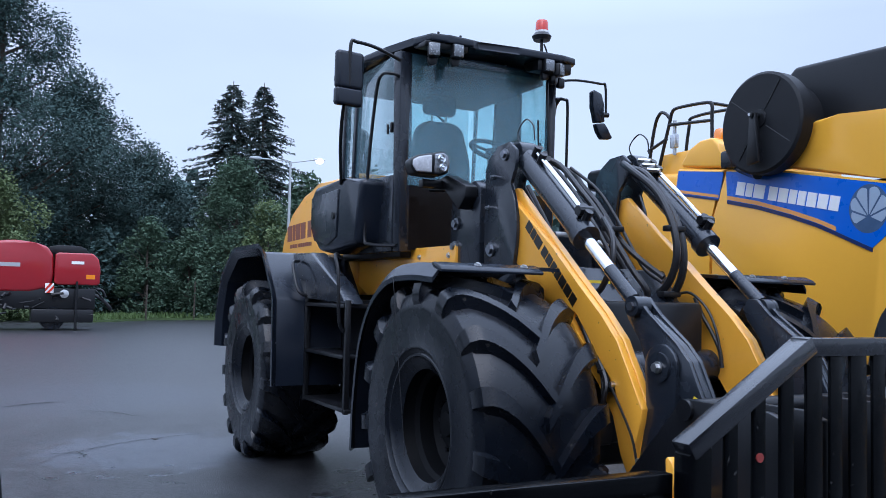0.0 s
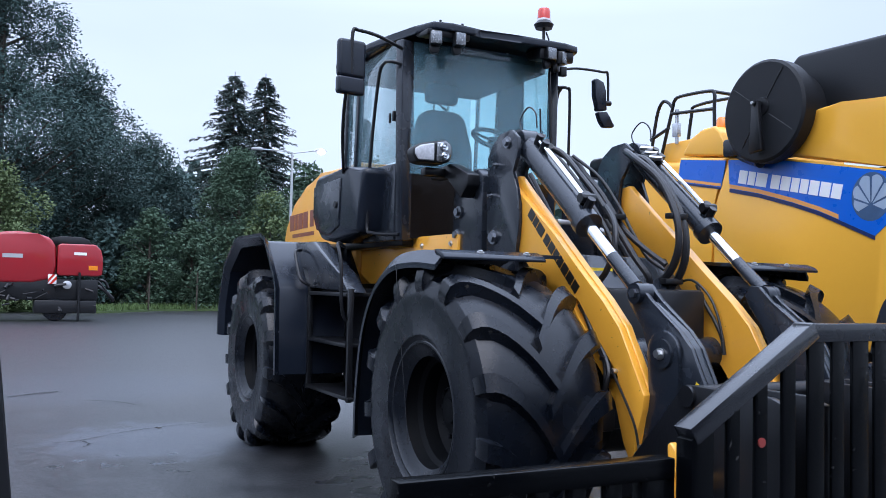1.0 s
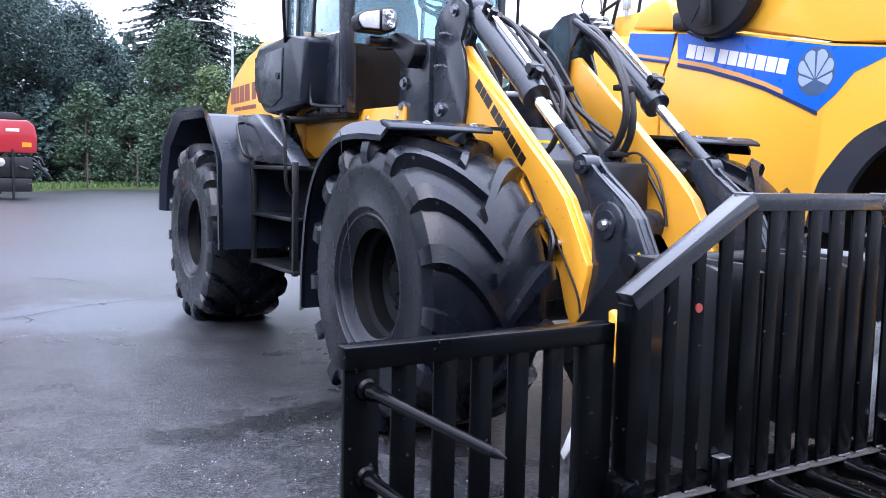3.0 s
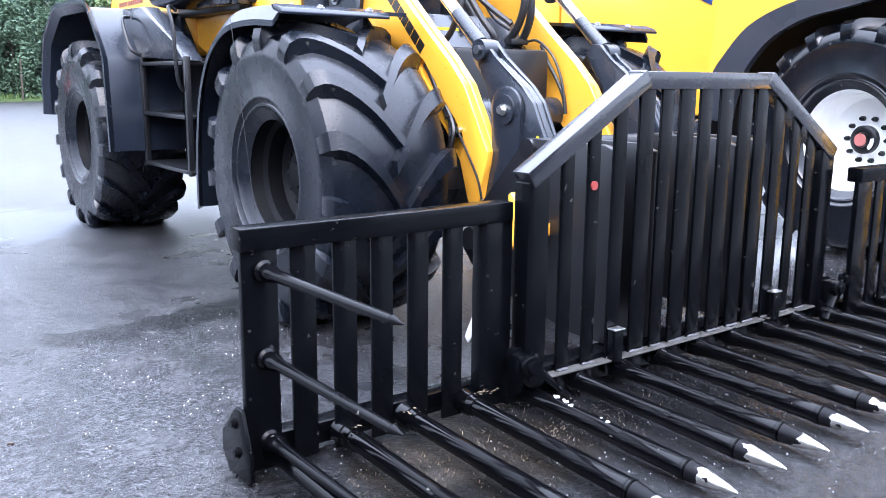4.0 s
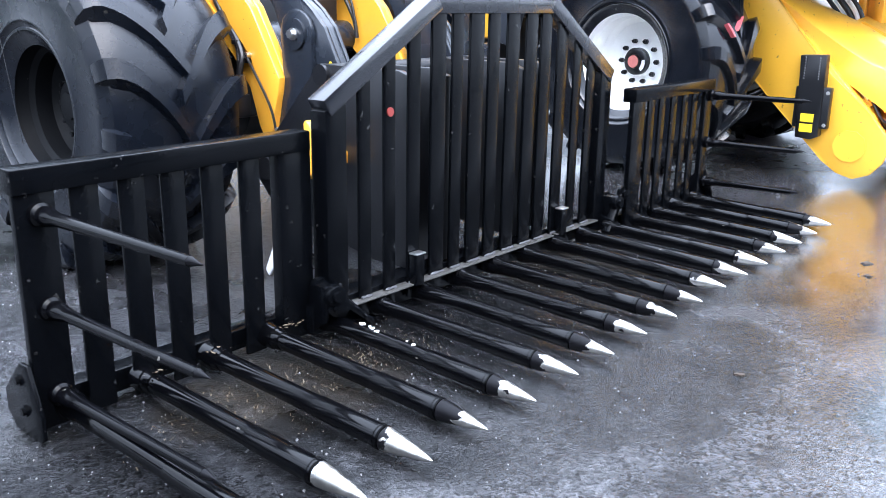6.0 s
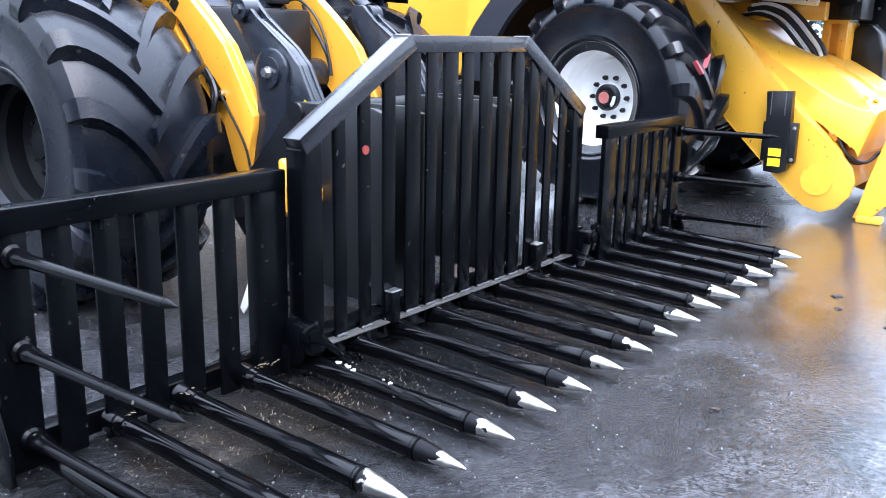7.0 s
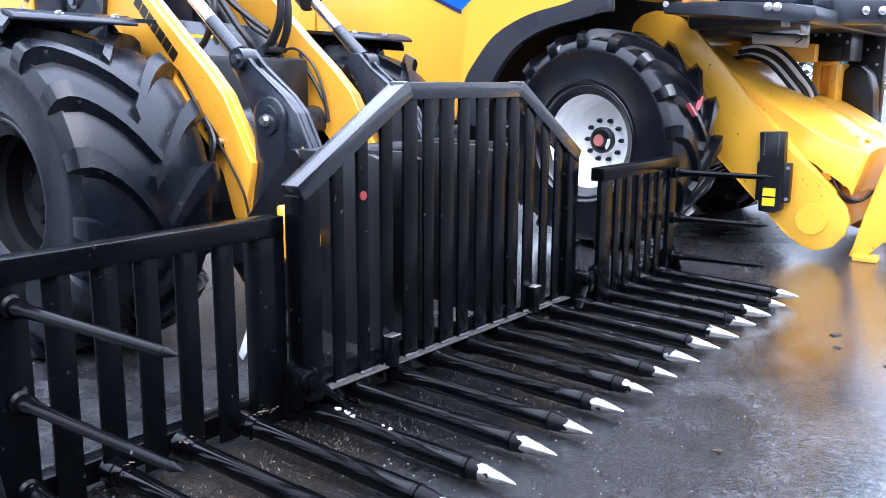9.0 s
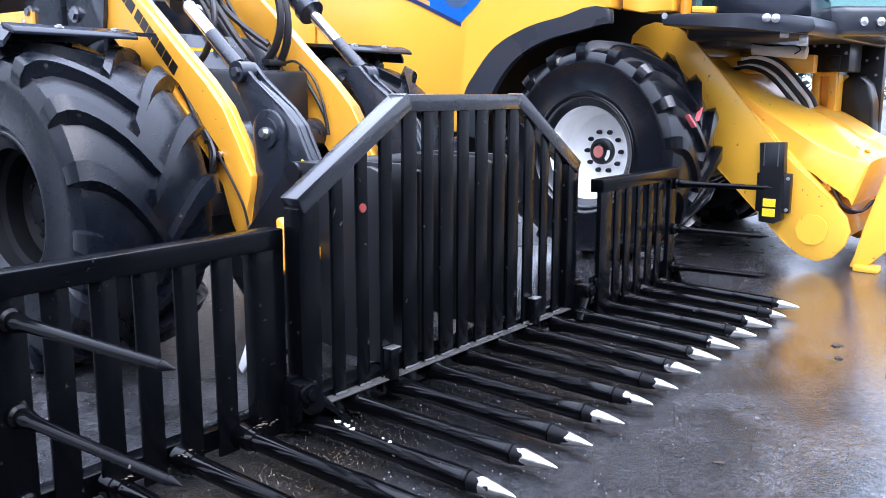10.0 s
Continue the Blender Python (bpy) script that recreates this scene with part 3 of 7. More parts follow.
LEAF_DARK = leafmat("leaf_dark", (0.041, 0.072, 0.066))
LEAF_MID = leafmat("leaf_mid", (0.046, 0.080, 0.050))
LEAF_LIGHT = leafmat("leaf_light", (0.084, 0.116, 0.050))
NEEDLE = leafmat("spruce_needle", (0.026, 0.042, 0.038))
BARK = mat("bark", (0.045, 0.036, 0.028), 0.9, vary=0.4, scale=5, bump=0.1)


def leaf_cloud(centres, count, size, seed, droop=0.3):
    rnd = random.Random(seed)
    vs, fs = [], []
    tot = sum(r ** 2 for *_, r in centres)
    for cx, cy, cz, r in centres:
        for i in range(int(count * r * r / tot)):
            while True:
                d = Vector((rnd.gauss(0, 1), rnd.gauss(0, 1), rnd.gauss(0, 1)))
                if d.length > 0.01:
                    break
            d.normalize()
            q = Vector((cx, cy, cz)) + d * r * (rnd.uniform(0.35, 1.0) ** 0.6) * rnd.uniform(0.75, 1.12)
            s = size * rnd.uniform(0.6, 1.4)
            u = Vector((rnd.gauss(0, 1), rnd.gauss(0, 1), rnd.gauss(0, 0.5) - droop)).normalized()
            w = u.cross(Vector((rnd.gauss(0, 1), rnd.gauss(0, 1), rnd.gauss(0, 1)))).normalized()
            k = len(vs)
            vs += [q - u * s, q + w * s * 0.45, q + u * s, q - w * s * 0.45]
            fs.append((k, k + 1, k + 2, k + 3))
    return vs, fs


def broad_tree(x, y, h, r, seed, material, count, leaf=0.16, low=0.12, lean=0.0, label="", crown_top=0.75):
    """A broad-leaved tree: tapered trunk, limbs, and a crown of many small leaves on uneven clumps."""
    rnd = random.Random(seed)
    e = empty("tree", x, y, 0.0)
    bm = B()
    rod(bm, (0, 0, 0), (lean * 0.5, 0, h * 0.45), h * 0.022, h * 0.014, 10)
    rod(bm, (lean * 0.5, 0, h * 0.44), (lean, 0, h * 0.9), h * 0.0145, h * 0.003, 8)
    centres = []
    for i in range(26):
        z = h * (low + (0.97 - low) * (i + 0.5) / 26)
        f = (z / h - low) / (1 - low)
        env = r * (math.sin(math.pi * min(1, (f * 0.9 + 0.12))) ** 0.7) * (1.0 if f < crown_top else max(0.15, 1 - (f - crown_top) / (1 - crown_top) * 0.8))
        for j in range(2):
            a = rnd.uniform(0, 6.28)
            d = env * rnd.uniform(0.25, 0.95)
            c = (lean * f + d * math.cos(a), d * math.sin(a) * 0.8, z + rnd.uniform(-0.3, 0.3))
            centres.append((*c, r * rnd.uniform(0.22, 0.40)))
            if rnd.random() < 0.6:
                rod(bm, (lean * f * 0.7, 0, max(0.3, z - d * 0.7)), c, h * 0.006, h * 0.0015, 6)
    part("trunk", bm, BARK, e, "dark rough bark")
    vs, fs = leaf_cloud(centres, count, leaf, seed + 1)
    me = bpy.data.meshes.new("crown")
    me.from_pydata(vs, [], fs)
    me.materials.append(material)
    c = new("crown", me)
    c.parent = e
    tagged(e, label, "tree", "trees behind the yard")
    return e


def spruce(x, y, h, r, seed):
    rnd = random.Random(seed)
    e = empty("spruce", x, y, 0.0)
    bm = B()
    rod(bm, (0, 0, 0), (0, 0, h), h * 0.016, 0.02, 10)
    vs, fs = [], []
    z = h * 0.12
    while z < h * 0.985:
        f = 1 - z / h
        n_ = 9 if f > 0.3 else 7
        for j in range(n_):
            a = rnd.uniform(0, 6.28)
            L = r * (f ** 0.85) * rnd.uniform(0.65, 1.15) + 0.12
            d = Vector((math.cos(a), math.sin(a), 0))
            side = Vector((-d.y, d.x, 0))
            end = Vector((0, 0, z)) + d * L + Vector((0, 0, -0.32 * L + 0.10 * L * L / max(r, 1)))
            rod(bm, (0, 0, z), end, 0.025, 0.006, 4, False)
            for k in range(max(9, int(L * 34))):
                t = rnd.uniform(0.12, 1.03)
                q = Vector((0, 0, z)) + d * L * t + Vector((0, 0, (-0.32 * L * t) + 0.10 * L * t * L / max(r, 1)))
                s = rnd.uniform(0.16, 0.38) * (1.15 - 0.5 * t)
                u = (d * rnd.uniform(0.2, 0.9) + side * rnd.choice((-1, 1)) * rnd.uniform(0.3, 1) + Vector((0, 0, rnd.uniform(-0.9, 0.15)))).normalized()
                w = u.cross(Vector((rnd.gauss(0, 1), rnd.gauss(0, 1), 1))).normalized() * 0.30
                b = len(vs)
                vs += [q, q + (u + w) * s * 0.6, q + u * s * 1.3, q + (u - w) * s * 0.6]
                fs.append((b, b + 1, b + 2, b + 3))
        z += h * 0.021 * (0.6 + f)
    part("trunk", bm, BARK, e, "dark rough bark")
    me = bpy.data.meshes.new("crown")
    me.from_pydata(vs, [], fs)
    me.materials.append(NEEDLE)
    c = new("crown", me)
    c.parent = e
    tagged(e, "tall dark green spruce with ragged drooping branches", "tree", "trees behind the yard")
    return e


broad_tree(-4.0, 43.5, 18.4, 5.6, 21, LEAF_DARK, 95000, 0.085, 0.05, 0.2, "tall dark broad-leaved tree with gaps in its crown", 0.6)
broad_tree(-0.7, 45.5, 12.4, 4.8, 22, LEAF_DARK, 85000, 0.085, 0.05, 0.8, "dark broad-leaved tree with thin outer twigs", 0.6)
broad_tree(3.8, 47.5, 9.4, 3.6, 23, LEAF_DARK, 40000, 0.085, 0.05, 0, "dark low broad-leaved tree with an uneven crown")
broad_tree(-3.6, 38.0, 6.2, 2.5, 24, LEAF_LIGHT, 18000, 0.085, 0.05, 0, "light green leafy bush tree behind the red baler")
broad_tree(8.2, 43.5, 8.8, 3.1, 25, LEAF_MID, 34000, 0.085, 0.03, 0, "rounded mid green broad-leaved tree")
broad_tree(5.6, 42.8, 4.6, 1.9, 26, LEAF_MID, 8000, 0.10, 0.02, 0, "young green broad-leaved tree at the yard edge")
broad_tree(9.6, 42.0, 6.3, 2.2, 27, LEAF_LIGHT, 20000, 0.085, 0.03, 0, "light green young broad-leaved tree")
broad_tree(3.3, 42.0, 5.2, 1.5, 28, LEAF_MID, 6500, 0.10, 0.02, 0, "slim muted green sapling with open crown")
broad_tree(1.2, 43.0, 4.6, 2.0, 29, LEAF_DARK, 3800, 0.15, 0.02, 0, "dark green undergrowth bush")
broad_tree(13.0, 46.0, 8.6, 3.2, 30, LEAF_MID, 5500, 0.17, 0.03, 0, "mid green broad-leaved tree")
broad_tree(17.5, 48.0, 9.2, 3.6, 31, LEAF_MID, 4500, 0.2, 0.03, 0, "mid green broad-leaved tree with brownish tint")
broad_tree(-10.0, 44.0, 15.0, 5.0, 32, LEAF_DARK, 6000, 0.24, 0.04, 0, "tall dark broad-leaved tree")
broad_tree(7.0, 44.5, 4.0, 2.6, 33, LEAF_DARK, 4200, 0.15, 0.0, 0, "dark green undergrowth bush")
broad_tree(11.5, 44.0, 4.2, 2.6, 34, LEAF_DARK, 4200, 0.15, 0.0, 0, "dark green undergrowth bush")
broad_tree(-1.5, 47.5, 7.0, 3.6, 35, LEAF_DARK, 5000, 0.2, 0.0, 0, "dark green dense undergrowth tree")
broad_tree(5.0, 48.5, 7.6, 3.6, 36, LEAF_DARK, 5000, 0.2, 0.0, 0, "dark green dense undergrowth tree")
spruce(10.2, 54.0, 15.9, 7.4, 41)
spruce(12.6, 55.0, 16.3, 6.8, 42)

# far wood that closes the horizon
vs, fs = [], []
rnd = random.Random(77)
for i in range(26000):
    a = rnd.uniform(-180, 180)
    dist = rnd.uniform(95, 112) if not (-40 < a < 60) else rnd.uniform(66, 80)
    h = 7.5 + 2.5 * math.sin(a * 0.21) + 1.6 * math.sin(a * 0.77 + 1)
    q = Vector((dist * math.sin(radians(a)), dist * math.cos(radians(a)), h * rnd.random() ** 0.8))
    s = rnd.uniform(0.4, 1.0)
    u = Vector((rnd.gauss(0, 1), rnd.gauss(0, 1), rnd.gauss(0, 1))).normalized()
    w = u.cross(Vector((rnd.gauss(0, 1), rnd.gauss(0, 1), rnd.gauss(0, 1)))).normalized()
    k = len(vs)
    vs += [q - u * s, q + w * s * 0.6, q + u * s, q - w * s * 0.6]
    fs.append((k, k + 1, k + 2, k + 3))
me = bpy.data.meshes.new("far_wood")
me.from_pydata(vs, [], fs)
me.materials.append(LEAF_DARK)
tagged(new("far_wood", me), "distant dark green wood on the horizon", "woods", kind="stuff")

# added dark walls, out of view to south and west, block horizon light
bm = B()
box(bm, -16, 3, -11.4, -11.0, 0, 4.4, 0.02)
BLOCKER_DARK = mat("dark_cladding", (0.03, 0.031, 0.034), 0.7, vary=0.2)
tagged(part("wall_south", bm, BLOCKER_DARK), "plain dark unseen wall, added to block horizon light", "wall", kind="structure")
bm = B()
box(bm, -16.4, -16.0, -11.4, 14, 0, 3.0, 0.02)
tagged(part("wall_west", bm, BLOCKER_DARK), "plain dark unseen wall, added to block horizon light", "wall", kind="structure")

# ---- street lamp and fence posts ----
GALV = mat("galvanised_steel", (0.42, 0.44, 0.45), 0.5, 0.6, vary=0.15)
lamp = empty("street_lamp", 7.1, 30, 0)
bm = B()
rod(bm, (0, 0, 0), (0, 0, 6.95), 0.075, 0.045, 14)
part("pole", bm, GALV, lamp)
for s, L in ((-1, 1.3), (1, 1.05)):
    bm = B()
    tube(bm, [(0, 0, 6.9), (s * 0.3, 0, 6.97), (s * L, 0, 7.02 + (0.1 if s > 0 else -0.05))], 0.025, 8)
    part("arm", bm, GALV, lamp)
    bm = B()
    zz = 7.02 + (0.12 if s > 0 else -0.05)
    prism(bm, [(s * (L - 0.05), zz - 0.05), (s * (L - 0.05), zz + 0.05), (s * (L + 0.15), zz + 0.07), (s * (L + 0.42), zz + 0.02), (s * (L + 0.4), zz - 0.05)], -0.1, 0.1, "y", 0.02)
    head = part("lamp_head", bm, GALV if s < 0 else WHITE, lamp)
    if s > 0:
        glow = bpy.data.materials.new("lit_lamp")
        glow.use_nodes = True
        em = glow.node_tree.nodes["Principled BSDF"]
        em.inputs["Emission Color"].default_value, em.inputs["Emission Strength"].default_value = (1, 0.95, 0.85, 1), 9.0
        bm = B()
        lathe(bm, [(0.02, -0.17), (0.10, -0.12), (0.135, 0.0), (0.10, 0.12), (0.02, 0.17)], 20, pose(s * (L + 0.2), 0, zz - 0.05))
        part("lamp_glass", bm, glow, head, "lit white lamp glass")
tagged(lamp, "grey steel street lamp with two arms, one lit", "street lamp")
for i, (x, y) in enumerate(((3.05, 40.0), (5.6, 41.2), (8.0, 41.6))):
    bm = B()
    rod(bm, (0, 0, 0), (0.02, 0, 1.7 + 0.25 * (i % 2)), 0.045, 0.04, 8)
    o = part("fence_post", bm, BARK)
    o.location = (x, y, 0.05)
    tagged(o, "thin dark wooden post at the grass edge", "post", "posts at the grass edge")

# ---- wheels ----


def tyre_mesh(R, W, rim, lug_h=0.05):
    """The carcass of a farm tyre about the x axis, with bulging walls."""
    bm = B()
    h, rb = W / 2, R - lug_h
    prof = [(rim - 0.03, -0.40 * W), (rim + 0.015, -0.44 * W), (rim + 0.035, -0.456 * W), (rim + 0.042, -0.470 * W), (rim + 0.052, -0.470 * W), (rim + 0.058, -0.464 * W), (rim + 0.08, -0.478 * W), (rim + 0.086, -0.492 * W), (rim + 0.097, -0.492 * W), (rim + 0.104, -0.487 * W), (0.55 * (rim + rb) + 0.02, -0.505 * W), (rb - 0.10, -0.50 * W),
            (rb - 0.045, -0.465 * W), (rb - 0.012, -0.36 * W), (rb, -0.18 * W), (rb + 0.003, 0)]
    prof += [(r, -x) for r, x in prof[-2::-1]]
    lathe(bm, prof, 72)
    return bm


def tread_bar(R, W, s, sweep=0.42, lug_w=0.038, lug_h=0.055):
    """One curved bar of the tread on side s; its middle leads as the tyre rolls towards -y. A square nose by the
    middle, a flat top with a slightly hollow trailing flank, and a blunt end over the shoulder."""
    bm = B()
    h = W / 2
    stations = [(-0.09, 0), (0.04, 0), (0.18, 0), (0.31, 0), (0.45, 0), (0.58, 0), (0.7, 0.001), (0.81, 0.005), (0.9, 0.016), (0.97, 0.045), (1.01, 0.09), (1.01, 0.14)]
    rows = []
    for i, (u, drop) in enumerate(stations):
        c = min(1, max(0, u))
        lag = sweep * (1 - (1 - c) ** 1.75) - (0.05 if u < 0 else 0)
        wt = lug_w * (0.88 + 0.40 * c)
        rt, rl = R - drop, R - drop - lug_h - 0.015
        out = i >= 9
        xx, xo, xi = s * h * min(u, 1.0), s * 0.012 if out else 0, 0.955 if out else 1
        row = []
        for dw, r, x in ((-wt - 0.014, rl, xx * xi), (-wt, rt, xx + xo), (wt, rt, xx + xo), (wt + 0.012, rt - 0.034, xx * (1 + xi) / 2), (wt + 0.032, rl, xx * xi)):
            tt = -lag + dw / R
            row.append(bm.verts.new((x, -r * math.sin(tt), r * math.cos(tt))))
        rows.append(row)
    for a, b in zip(rows, rows[1:]):
        for j in range(4):
            bm.faces.new((a[j], a[j + 1], b[j + 1], b[j]))
    bm.faces.new(rows[0])
    bm.faces.new(rows[-1][::-1])
    bevel(bm, [e for e in bm.edges if len(e.link_faces) == 2 and e.calc_face_angle(0) > 0.7], 0.006, 2)
    return bm


def rim_mesh(rim, W, dish, nave=0.40):
    """An open dish: flange, well, step and disc; the outer side is -x."""
    bm = B()
    prof = [(rim + 0.02, -0.44 * W), (rim + 0.025, -0.415 * W), (rim - 0.015, -0.39 * W), (rim - 0.03, -0.30 * W), (rim - 0.055, -0.27 * W), (rim - 0.06, dish - 0.05),
            (rim - 0.10, dish), (0.62 * rim, dish + 0.015), ((nave + 0.02) * rim, dish - 0.01), (nave * rim, dish - 0.03), (0.0015, dish - 0.03)]
    back = [(0.0015, dish + 0.02), (rim - 0.07, dish + 0.03), (rim - 0.035, -0.26 * W), (rim - 0.035, 0.36 * W), (rim + 0.02, 0.42 * W), (rim - 0.05, 0.42 * W)]
    lathe(bm, prof, 56)
    lathe(bm, back, 56)
    return bm


def wheel(parent, x, y, z, R, W, rim, lugs, side, rim_mat, shared, dish, studs, hub_mat, nave=0.40, nut_r=0.021, studs_out=0.14, yaw=0.0, rubber=None):
    """A wheel under a vehicle: a tyre with its bars, and a rim with hub and nuts. side -1: outer face towards -x."""
    key = (R, W)
    rubber = rubber or RUBBER
    if key not in shared:
        b = part("tyre", tyre_mesh(R, W, rim), rubber, parent, "black farm tyre with curved bars, wet")
        for s in (-1, 1):
            first = None
            for k in range(lugs):
                turn = Matrix.Rotation(2 * math.pi * (k + (0.33 if s > 0 else 0)) / lugs, 4, "X")
                if first is None:
                    first = part("tread_bar", tread_bar(R, W, s), rubber, b, sharp=32)
                    first.matrix_basis = turn
                else:
                    again(first, turn)
        a = part("wheel_rim", rim_mesh(rim, W, dish, nave), rim_mat, parent)
        bm = B()
        lathe(bm, [(nave * rim, dish - 0.03), (nave * rim, dish - 0.075), ((nave - 0.04) * rim, dish - 0.085), (0.55 * nave * rim, dish - 0.085), (0.5 * nave * rim, dish - 0.11), (0.02, dish - 0.115)], 32)
        part("hub", bm, hub_mat, a)
        nut = B()
        rod(nut, (0, 0, 0), (-1.3 * nut_r, 0, 0), nut_r, n=6)
        rod(nut, (-1.2 * nut_r, 0, 0), (-2.2 * nut_r, 0, 0), 0.62 * nut_r, n=8)
        d = part("wheel_nut", nut, BLACK, a)
        nuts = [d] + [again(d, Matrix()) for _ in range(studs - 1)]
        for i, o in enumerate(nuts):
            t = 2 * math.pi * i / studs
            o.matrix_basis = Matrix.Translation((dish - 0.012, (nave + studs_out) * rim * math.cos(t), (nave + studs_out) * rim * math.sin(t)))
        shared[key] = (b, a)
        pair = (b, a)
    else:
        pair = [copy_thing(o, Matrix()) for o in shared[key]]
        for o in pair:
            o.parent = parent
    for o in pair:
        o.matrix_basis = Matrix.Translation((x, y, z)) @ Matrix.Rotation(radians(yaw), 4, "Z") @ (Matrix.Diagonal((-1, 1, 1, 1)) if side > 0 else Matrix())


# ---- wheel loader ----
loader = tagged(empty("wheel_loader"), "yellow and dark grey wheel loader with lowered boom", "wheel loader")
SH = {}
RIM_DARK = mat("dark_rim", (0.003, 0.0034, 0.0042), 0.55, spec=0.1, vary=0.2, spots=0.1)
for x, s in ((-1.02, -1), (1.02, 1)):
    for y in (-0.40, 3.36):
        wheel(loader, x, y, 0.80, 0.82, 0.72, 0.335, 15, s, RIM_DARK, SH, -0.06, 12, RIM_DARK)

# chassis, axles
bm = B()
box(bm, -0.42, 0.42, 1.0, 4.7, 0.75, 1.55, 0.03)
box(bm, -0.36, 0.36, -0.75, 1.1, 0.7, 1.5, 0.03)
part("chassis", bm, BLACK, loader, "black steel chassis")
for y in (-0.40, 3.28):
    bm = B()
    rod(bm, (-0.95, y, 0.8), (0.95, y, 0.8), 0.13, n=18)
    rod(bm, (-0.25, y, 0.78), (0.25, y, 0.78), 0.27, n=20)
    part("axle", bm, BLACK, loader)
# yellow frame sides under the cab
for s in (-1, 1):
    bm = B()
    prism(bm, [(3.1, 1.88), (0.72, 1.87), (0.72, 1.70), (1.75, 1.70), (1.95, 1.52), (2.35, 1.50), (2.9, 1.72)], *sorted((s * 0.56, s * 0.47)), "x", 0.012)
    part("frame_side", bm, YELLOW, loader, "yellow painted frame side")
    bm = B()
    for y, z in ((0.82, 1.80), (1.3, 1.80), (2.6, 1.8)):
        bolt(bm, (s * 0.56, y, z), (s, 0, 0), 0.014, 0.016)
    part("frame_bolt", bm, STEEL, loader)
# engine hood
bm = B()
prism(bm, [(2.55, 1.6), (2.55, 2.60), (3.55, 2.60), (4.05, 2.53), (4.45, 2.37), (4.72, 2.12), (4.86, 1.8), (4.88, 1.5), (2.6, 1.5)], -0.62, 0.62, "x", 0.10, seg=4)
hood = part("engine_hood", bm, YELLOW, loader, "rounded yellow engine hood")


def text_bars(parent, name, y0, z0, y1, z1, hgt, x, groups, material, out=-1, t=0.003, gap=0.16, shear=0.0):
    """A row of plain upright bars in place of lettering, from (y0, z0) to (y1, z1) on a face at x."""
    total = sum(groups) + gap * len(groups)
    d = Vector((0, y1 - y0, z1 - z0))
    L = d.length
    d.normalize()
    up = Vector((0, -d.z, d.y)) * (1 if d.y <= 0 else 1)
    if up.z < 0:
        up = -up
    made, pos = None, 0
    for w in groups:
        if w > 0.3:
            a, b = pos / total * L, (pos + w) / total * L
            q = [Vector((0, y0, z0)) + d * (a + k) + up * v for k, v in ((0, 0), (b - a, 0), (b - a + shear, hgt), (shear, hgt))]
            made = part(name, prism(B(), [(p.y, p.z) for p in q], x, x + out * t, "x", 0), material, parent, "plain bar in place of a letter")
        pos += w + gap
    return made


text_bars(hood, "model_mark", 4.55, 2.06, 3.72, 2.08, 0.17, -0.62, [1.1, 0.6, 1, 1, 0.2, 0.8], BRAND_BROWN, t=0.003)
text_bars(hood, "model_line", 4.45, 1.985, 3.72, 1.99, 0.04, -0.62, [1, 1, 1, 1, 0.1, 1, 1, 1, 1, 1, 1, 1], BRAND_BROWN, t=0.003)
bm = B()
rod(bm, (-0.35, 3.05, 2.55), (-0.35, 3.05, 2.98), 0.075, n=18)
tube(bm, [(-0.35, 3.05, 2.95), (-0.35, 3.06, 3.02), (-0.35, 3.14, 3.06)], 0.06, 12)
part("exhaust", bm, BLACK, loader)

# cab
cab = part("cab", box(B(), -0.66, 0.66, 1.46, 2.72, 1.80, 2.02, 0.02), BLACK, loader, "dark grey cab with large tinted windows")


def bar(p, q, a, b, name, material, parent, label="", r=0.012):
    """A post of cross-section a by b from p to q."""
    p, q = Vector(p), Vector(q)
    d = q - p
    bm = B()
    m = Matrix.Translation((p + q) / 2) @ d.to_track_quat("Z", "X").to_matrix().to_4x4()
    box(bm, -a / 2, a / 2, -b / 2, b / 2, -d.length / 2, d.length / 2, r, m)
    return part(name, bm, material, parent, label)


